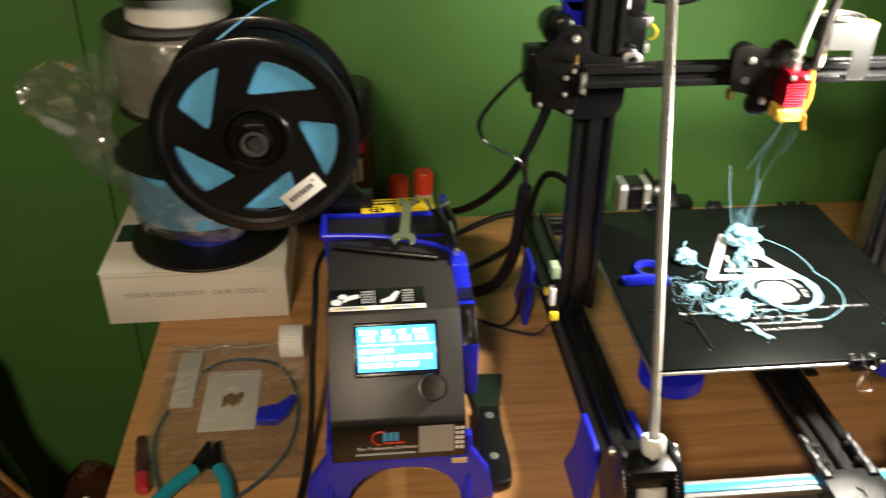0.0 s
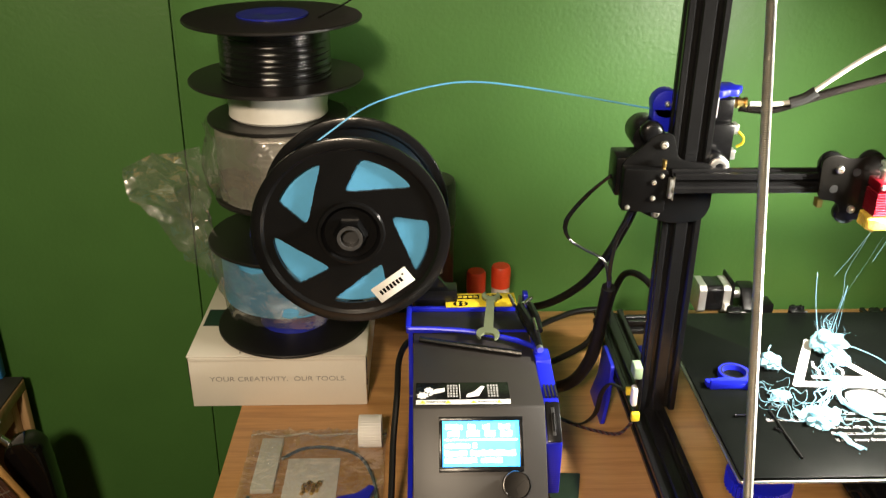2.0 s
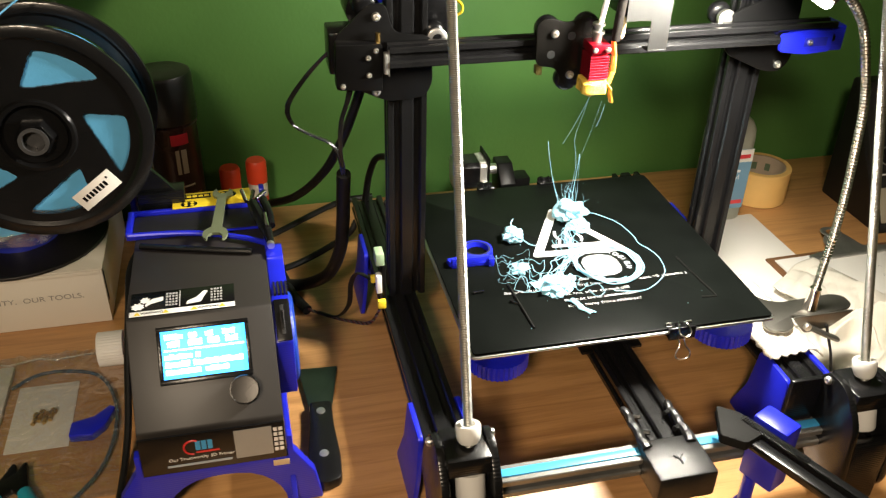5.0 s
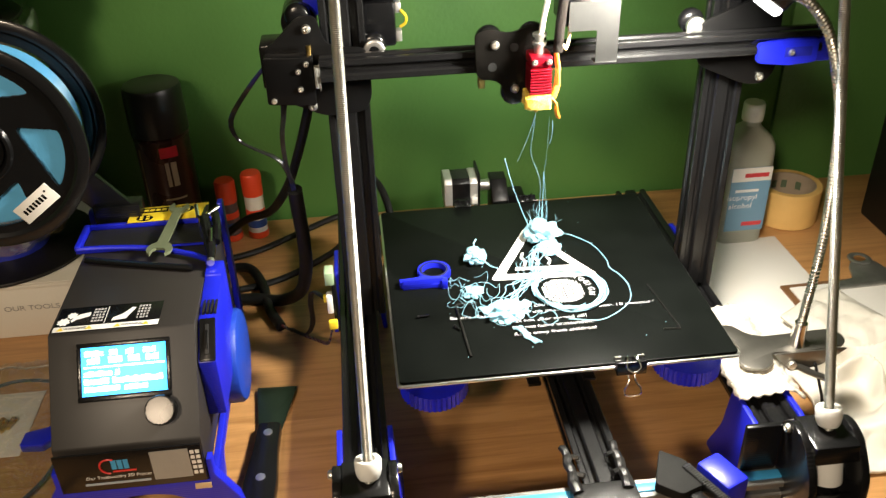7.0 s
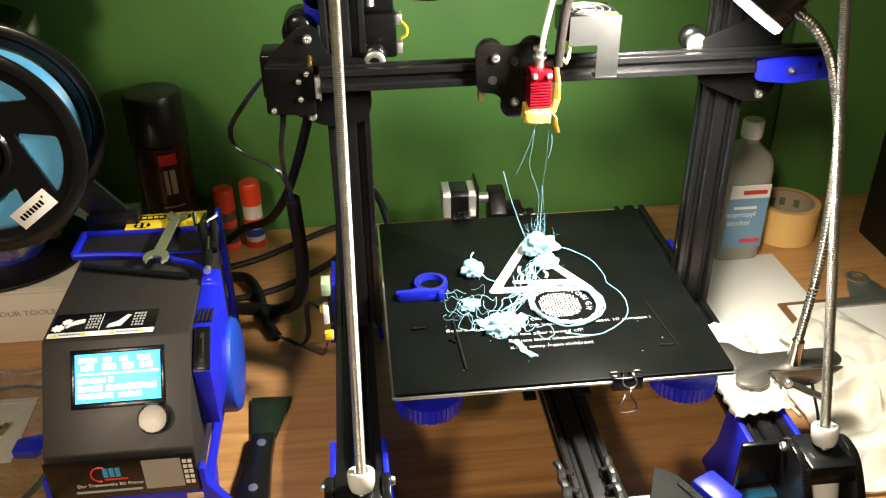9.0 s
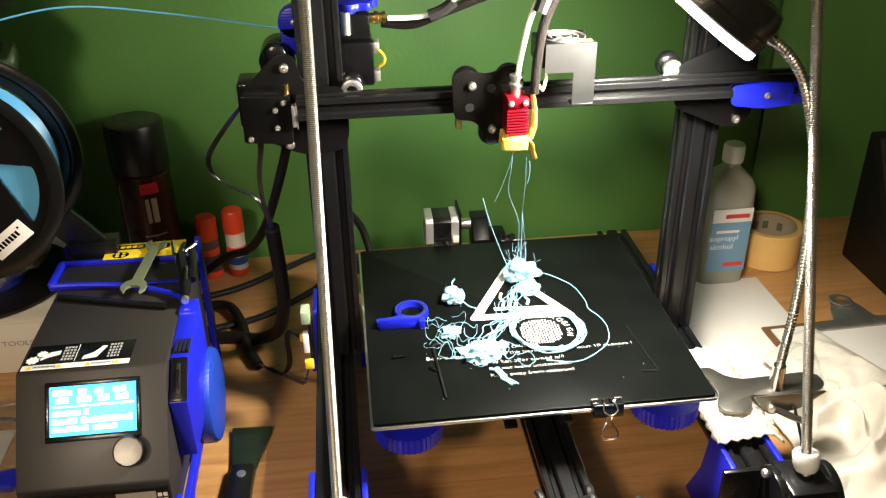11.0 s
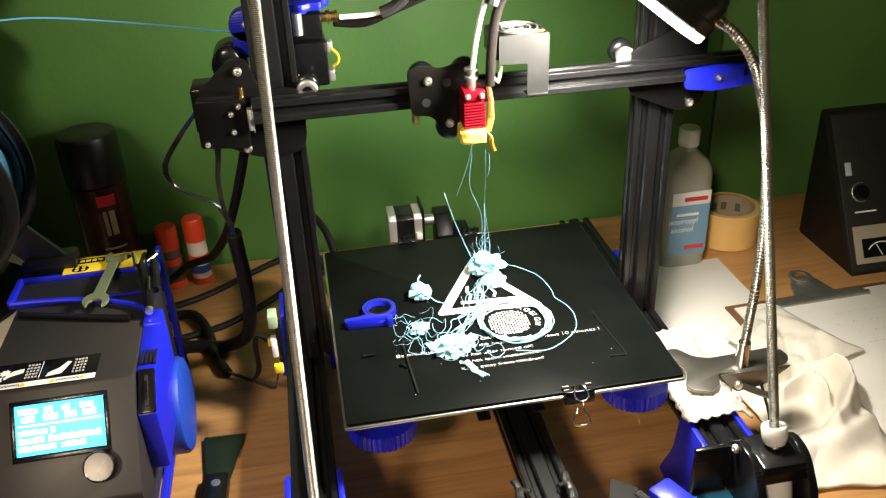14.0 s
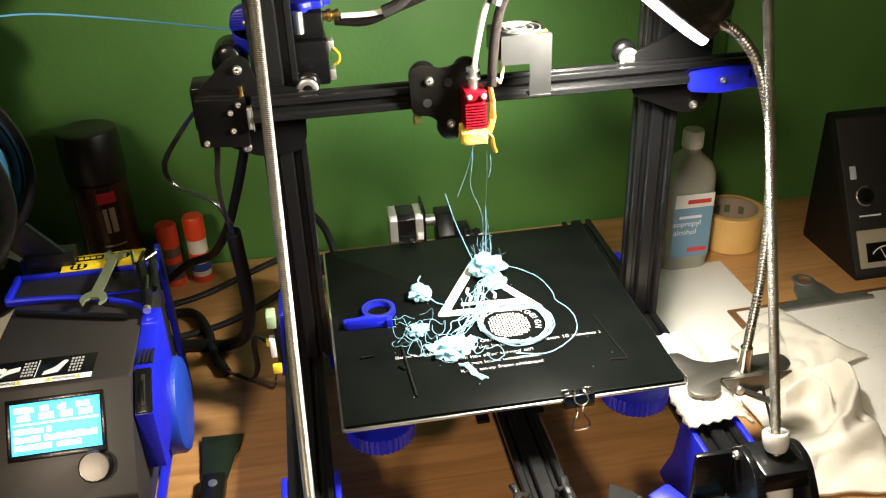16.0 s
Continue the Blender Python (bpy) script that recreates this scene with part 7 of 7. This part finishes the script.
# ---- on the desk, left ----
def build_scraper():
    m = frame_of((-0.288, -0.045, T), (0.06, 1, 0), (-1, 0.06, 0))
    s = thing("scraper", (-0.288, -0.05, T), "green-black steel scraper with a black riveted handle on the desk", "scraper")
    part("blade", prism(rounded([(-0.002, -0.0115), (0.070, -0.022), (0.070, 0.022), (-0.002, 0.0115)], 0.002), 0.0012, m @ Matrix.Translation((0, 0, 0.004)), 0.0002), mat("dark_green_steel", (0.018, 0.030, 0.020), 0.3, 0.4, 0.2, 50, 0.05), s)
    h = part("handle", prism(rounded([(0.006, -0.012), (0.006, 0.012), (-0.03, 0.0125), (-0.075, 0.0165), (-0.105, 0.016), (-0.112, 0.0), (-0.105, -0.016), (-0.075, -0.0165), (-0.03, -0.0125)], 0.006), 0.013, m, 0.0025), M_BLACK, s, "black plastic handle")
    for u in (-0.010, -0.072):
        part("rivet", lathe([(0, 0), (0.0048, 0), (0.0044, 0.0009), (0, 0.0012)], m @ Matrix.Translation((u, 0, 0.0130)), 18), M_SCREW, h)


build_scraper()


def build_left_clutter():
    # clear bag with wire ring, eraser and a white card with screws
    b = bmesh.new()
    n = 40
    g = [[b.verts.new((-0.655 + 0.165 * i / n, -0.125 + 0.225 * j / n, T + 0.0085 + 0.0018 * noise.noise((i * 0.35, j * 0.35, 3)) + (0.006 * max(0, (j - 33) / 7) * (1 + noise.noise((i * 0.5, 0, 1)))))) for j in range(n + 1)] for i in range(n + 1)]
    for i in range(n):
        for j in range(n):
            b.faces.new((g[i][j], g[i + 1][j], g[i + 1][j + 1], g[i][j + 1]))
    bag = tagged(part("zip_bag", b, M_FILMT, edge=180), "flat clear plastic zip bag holding small parts on the desk", "plastic bag")
    part("seal_strip", tube([(-0.655 + 0.0165 * i, 0.092 + 0.003 * math.sin(i * 1.9), T + 0.0125 + 0.0015 * math.sin(i * 2.3)) for i in range(11)], 0.0022, 8, flat=0.5), M_FILM, bag, "clear glossy zip seal")
    ring = [(-0.613, 0.056), (-0.590, 0.074), (-0.560, 0.076), (-0.525, 0.062), (-0.505, 0.025), (-0.498, -0.025), (-0.506, -0.080), (-0.528, -0.118), (-0.560, -0.150)]
    cable("wire_ring", [(x, y, T + 0.0055) for x, y in ring], 0.0020, mat("blue_grey_wire", (0.045, 0.065, 0.10), 0.4), "blue-grey plastic tube bent in a ring", "tube")
    cable("wire_ring", [(-0.642, -0.010, T + 0.0055), (-0.648, -0.05, T + 0.0055), (-0.640, -0.095, T + 0.0055), (-0.628, -0.132, T + 0.0055)], 0.0020, mat("blue_grey_tube", (0.045, 0.065, 0.10), 0.4), "blue-grey plastic tube end beside the bag", "tube")
    m = frame_of((-0.642, 0.000, T), (1, 0, 0), (0.16, 1, 0))
    tagged(part("eraser", box((0, 0, 0.0005), (0.026, 0.094, 0.007), 0.0012, m=m), mat("white_rubber", (0.66, 0.66, 0.62), 0.5, 0, 0.05, 40, 0.1)), "flat white plastic block in the bag", "block")
    m = frame_of((-0.606, -0.041, T), (1, 0, 0), (0.08, 1, 0))
    tagged(part("paper_card", box((0, 0, 0.0005), (0.062, 0.102, 0.0014), 0.0003, m=m), M_PAPER), "small white paper card in the bag", "card")
    for k in range(4):
        x, y = -0.583 + 0.0055 * k, 0.003 + 0.004 * (k % 2)
        t = thing("brass_screw", (x, y, T + 0.0015), "short brass machine screw lying on the white card", "screw", "screws on the card")
        part("shank", threaded((x, y - 0.008, T + 0.0042), (x + 0.002, y + 0.004, T + 0.0042), 0.0024, 0.0014, 10), M_BRASS, t)
        part("screw_head", cyl((x + 0.002, y + 0.004, T + 0.0042), (x + 0.0026, y + 0.007, T + 0.0042), 0.0036, 14), M_BRASS, t)
    b = prism(rounded([(-0.543, -0.036), (-0.520, -0.038), (-0.508, -0.025), (-0.500, -0.001), (-0.506, 0.003), (-0.520, -0.011), (-0.542, -0.017)], 0.002), 0.010, Matrix.Translation((0, 0, T + 0.0005)), 0.001)
    tagged(part("printed_bracket", b, M_BLUE), "small bent blue printed bracket on the desk", "bracket")
    # white cap beside the stand
    c = thing("jar", (-0.507, 0.088, T), "white ribbed plastic cap lying on its side", "cap")
    out = [(0.020 * (1 if i % 2 else 0.965) * math.cos(math.pi * i / 36), 0.020 * (1 if i % 2 else 0.965) * math.sin(math.pi * i / 36)) for i in range(72)]
    part("cap_body", prism(out, 0.028, frame_of((-0.523, 0.088, T + 0.0203), (0, 1, 0), (0, 0, 1)), 0.0006), M_WHITE, c)
    # screwdriver bit and cutters near the front
    d = thing("nut_driver", (-0.655, -0.10, T), "stubby dark and red screwdriver handle on the desk", "screwdriver")
    p0, p1 = Vector((-0.661, -0.054, T + 0.0075)), Vector((-0.645, -0.128, T + 0.0075))
    part("grip", tube([p0.lerp(p1, t) for t in (0.0, 0.08, 0.3, 0.35, 0.72)], 0.0072, 14, rad=lambda i, n: (0.75, 0.8, 0.7, 1.0, 1.0)[i]), mat("dark_red_grip", (0.05, 0.012, 0.012), 0.3), d)
    part("grip_end", tube([p0.lerp(p1, t) for t in (0.722, 0.95, 1.0)], 0.0072, 14, rad=lambda i, n: (1.0, 1.0, 0.8)[i]), mat("red_grip", (0.38, 0.02, 0.03), 0.3), d)
    cu = thing("wire_cutters", (-0.585, -0.12, T), "flush wire cutters with turquoise handles on the desk", "wire cutters")
    teal = mat("turquoise_grip", (0.01, 0.26, 0.36), 0.4, 0, 0.1, 60, 0.1)
    part("jaw", prism(rounded([(-0.590, -0.066), (-0.586, -0.069), (-0.5845, -0.080), (-0.581, -0.069), (-0.577, -0.066), (-0.574, -0.084), (-0.570, -0.102), (-0.577, -0.106), (-0.586, -0.100), (-0.592, -0.106), (-0.604, -0.104), (-0.600, -0.090)], 0.002), 0.008, Matrix.Translation((0, 0, T + 0.004)), 0.001), M_PLATE, cu)
    part("grip", tube(smooth_line([(-0.598, -0.104, T + 0.008), (-0.618, -0.128, T + 0.008), (-0.640, -0.165, T + 0.008), (-0.652, -0.21, T + 0.008)], 0.006), 0.0072, 12), teal, cu, "turquoise grip")
    part("grip", tube(smooth_line([(-0.574, -0.104, T + 0.008), (-0.563, -0.128, T + 0.008), (-0.560, -0.165, T + 0.008), (-0.572, -0.21, T + 0.008)], 0.006), 0.0072, 12), teal, cu, "turquoise grip")


M_FILMT = clear_film("thin_flat_film", 0.26, 0.02, 1.0)
build_left_clutter()


# ---- left of the desk ----
def build_cabinet():
    """An open wooden case against the wall, its front corner towards the desk."""
    c = thing("wooden_case", (-1.15, 0.25, 0), "open plywood speaker case with a dark vinyl top beside the wall", "wooden case")
    ply, dark = wood("pale_plywood", (0.46, 0.30, 0.15), (0.34, 0.20, 0.09), "Z", 1.0, 0.5), mat("dark_vinyl", (0.030, 0.028, 0.028), 0.6, 0, 0.2, 60, 0.5, 600)
    X, Z0 = -1.080, 0.657
    part("top", box((X - 0.30, -0.05, Z0 - 0.003), (X - 0.001, 0.402, Z0), 0.001), dark, c)
    part("top_board", box((X - 0.298, -0.05, Z0 - 0.022), (X, 0.400, Z0 - 0.0035), 0.001), ply, c)
    part("side", box((X - 0.298, 0.386, 0.0), (X, 0.400, Z0 - 0.0225), 0.001), ply, c)
    part("side", box((X - 0.298, -0.05, 0.0), (X, -0.036, Z0 - 0.0225), 0.001), ply, c)
    part("back", box((X - 0.298, -0.0355, 0.0), (X - 0.286, 0.3855, Z0 - 0.0225), 0.001), ply, c)
    part("bottom", box((X - 0.2855, -0.0355, 0.0), (X - 0.002, 0.3855, 0.016), 0.001), ply, c)
    part("inner_strip", box((X - 0.030, 0.366, 0.0165), (X - 0.012, 0.3855, Z0 - 0.0225), 0.001), ply, c)
    part("inner_strip", box((X - 0.030, -0.035, Z0 - 0.060), (X - 0.012, 0.3655, Z0 - 0.0225), 0.001), ply, c)
    for y in (0.30, 0.12):
        screw((X, y, Z0 - 0.013), (1, 0, 0), 0.004, c)
    # white board with blue tape at its edge
    w = tagged(part("white_board", box((-1.44, 0.395, 0.6585), (-1.120, 0.405, 1.30), 0.001, m=None), M_PAPER), "white board edged with blue tape, standing by the wall", "board")
    part("tape_edge", box((-1.1198, 0.393, 0.6585), (-1.110, 0.407, 1.30), 0.0005), mat("blue_tape", (0.02, 0.16, 0.42), 0.5), w)


build_cabinet()


def build_guitar():
    """An electric guitar leaning beside the desk, its body low by the table leg."""
    g = thing("electric_guitar", (-0.90, -0.02, 0.0), "dark sunburst electric guitar with a white pickguard, leaning beside the desk", "electric guitar")
    top, low = Vector((-1.090, 0.180, 0.723)), Vector((-0.905, 0.180, 0.363))
    d = (low - top).normalized()
    side = Vector((0.89, 0.0, 0.457))
    m = frame_of(low, d, side)
    burst = mat("sunburst_lacquer", (0.10, 0.030, 0.010), 0.12, 0, 0.5, 6, 0, coat=0.6, second=(0.008, 0.004, 0.003))
    out = [(-0.060, 0.060), (-0.085, 0.110), (-0.045, 0.140), (0.06, 0.125), (0.13, 0.120), (0.25, 0.155), (0.32, 0.10), (0.33, 0.0), (0.32, -0.10), (0.25, -0.155), (0.13, -0.120), (0.06, -0.125), (-0.02, -0.140), (-0.050, -0.110), (-0.020, -0.040), (0.0, -0.030), (0.0, 0.030)]
    part("body", prism(rounded(out, 0.03, 5), 0.042, m @ Matrix.Translation((0, 0, -0.045)), 0.006), burst, g, "dark sunburst lacquered body")
    part("pickguard", prism(rounded([(-0.03, 0.05), (-0.05, 0.10), (0.06, 0.085), (0.17, 0.085), (0.20, 0.0), (0.14, -0.08), (0.05, -0.085), (-0.02, -0.085), (0.0, -0.031), (0.0, 0.031)], 0.012), 0.0025, m @ Matrix.Translation((0, 0, -0.002)), 0.0006), M_WHITE, g, "white pickguard")
    L = (low - top).length
    neck = part("neck", box((-L - 0.05, -0.022, -0.016), (0.02, 0.022, 0.003), 0.006, m=m), wood("maple_neck", (0.62, 0.34, 0.12), (0.48, 0.24, 0.08), "X", 1.0, 0.25), g, "maple neck")
    part("fretboard", box((-L - 0.05, -0.0235, 0.0032), (0.03, 0.0235, 0.008), 0.001, m=m), wood("rosewood", (0.07, 0.030, 0.018), (0.03, 0.014, 0.010), "X", 2.0, 0.35), neck, "dark rosewood fretboard")
    x = 0.02
    k = 0
    while x > -L - 0.04:
        part("fret", box((x, -0.0232, 0.0078), (x + 0.0018, 0.0232, 0.0092), 0.0004, m=m), M_SCREW, neck)
        if k in (3, 5, 7, 9, 14, 17):
            part("inlay", lay(cyl((x - 0.008, 0, 0.0081), (x - 0.008, 0, 0.0084), 0.003, 16), m), M_WHITE, neck)
        x -= 0.0145 * 1.045 ** k
        k += 1
    for s in range(6):
        y = -0.018 + 0.0072 * s
        part("guitar_string", tube([m @ Vector((-L - 0.05, y, 0.0102)), m @ Vector((0.22, y * 1.3, 0.0125))], 0.0004, 5), M_SCREW, g)
    # a second, black guitar's horn behind it
    h = thing("black_guitar", (-0.95, 0.17, 0.0), "glossy black guitar body standing in the wooden case", "electric guitar")
    horn = [(-1.053, 0.622), (-1.043, 0.646), (-1.017, 0.655), (-0.995, 0.642), (-0.990, 0.600), (-0.985, 0.500), (-0.960, 0.400), (-0.950, 0.060), (-0.990, 0.002), (-1.045, 0.002), (-1.070, 0.060), (-1.068, 0.400), (-1.030, 0.520)]
    bm_ = prism(rounded(horn, 0.014, 5), 0.042, Matrix(((1, 0, 0, 0), (0, 0, 1, 0.235), (0, 1, 0, 0), (0, 0, 0, 1))), 0.010)
    part("body", bm_, mat("black_lacquer", (0.006, 0.005, 0.005), 0.1, 0, 0.2, 20, 0, coat=0.5), h)
    part("strap_button", cyl((-1.042, 0.250, 0.640), (-1.054, 0.250, 0.652), 0.006, 16), M_CHROME, h)


build_guitar()

# dark framed board high on the wall
TILT = Matrix.Translation((0.142, 0, 1.252)) @ Matrix.Rotation(radians(1.0), 4, "Y") @ Matrix.Translation((-0.142, 0, -1.252))
wb = thing("wall_board", (-0.32, WALL - 0.012, 1.252), "black framed board hanging high on the green wall", "framed board")
part("frame_bar", box((-0.80, WALL - 0.022, 1.252), (0.142, WALL - 0.001, 1.282), 0.002, m=TILT), M_BLACK, wb)
part("board_face", box((-0.80, WALL - 0.014, 1.2825), (0.142, WALL - 0.001, 1.80), 0.001, m=TILT), M_GREY, wb)

# unseen floor lamp behind the camera, added to carry the room light
fl_ = thing("floor_lamp", (-0.80, -1.62, 0), "unseen added floor lamp with a dark reflector shade turned to the desk", "floor lamp")
part("base", lathe([(0, 0), (0.14, 0), (0.14, 0.015), (0.02, 0.03), (0, 0.03)], Matrix.Translation((-0.80, -1.62, 0)), 40), M_PLATE, fl_)
part("pole", cyl((-0.80, -1.62, 0.03), (-0.80, -1.62, 2.06), 0.011, 16), M_PLATE, fl_)
part("shade", lathe([(0.02, -0.11), (0.05, -0.10), (0.13, 0.0), (0.127, 0.0), (0.047, -0.095), (0.02, -0.105)], look((-0.76, -1.50, 2.02), (-0.3, 0.3, 0.9)) @ Matrix.Translation((0, 0, 0.01)) @ Matrix.Rotation(radians(180), 4, "X"), 40), M_GREY, fl_)
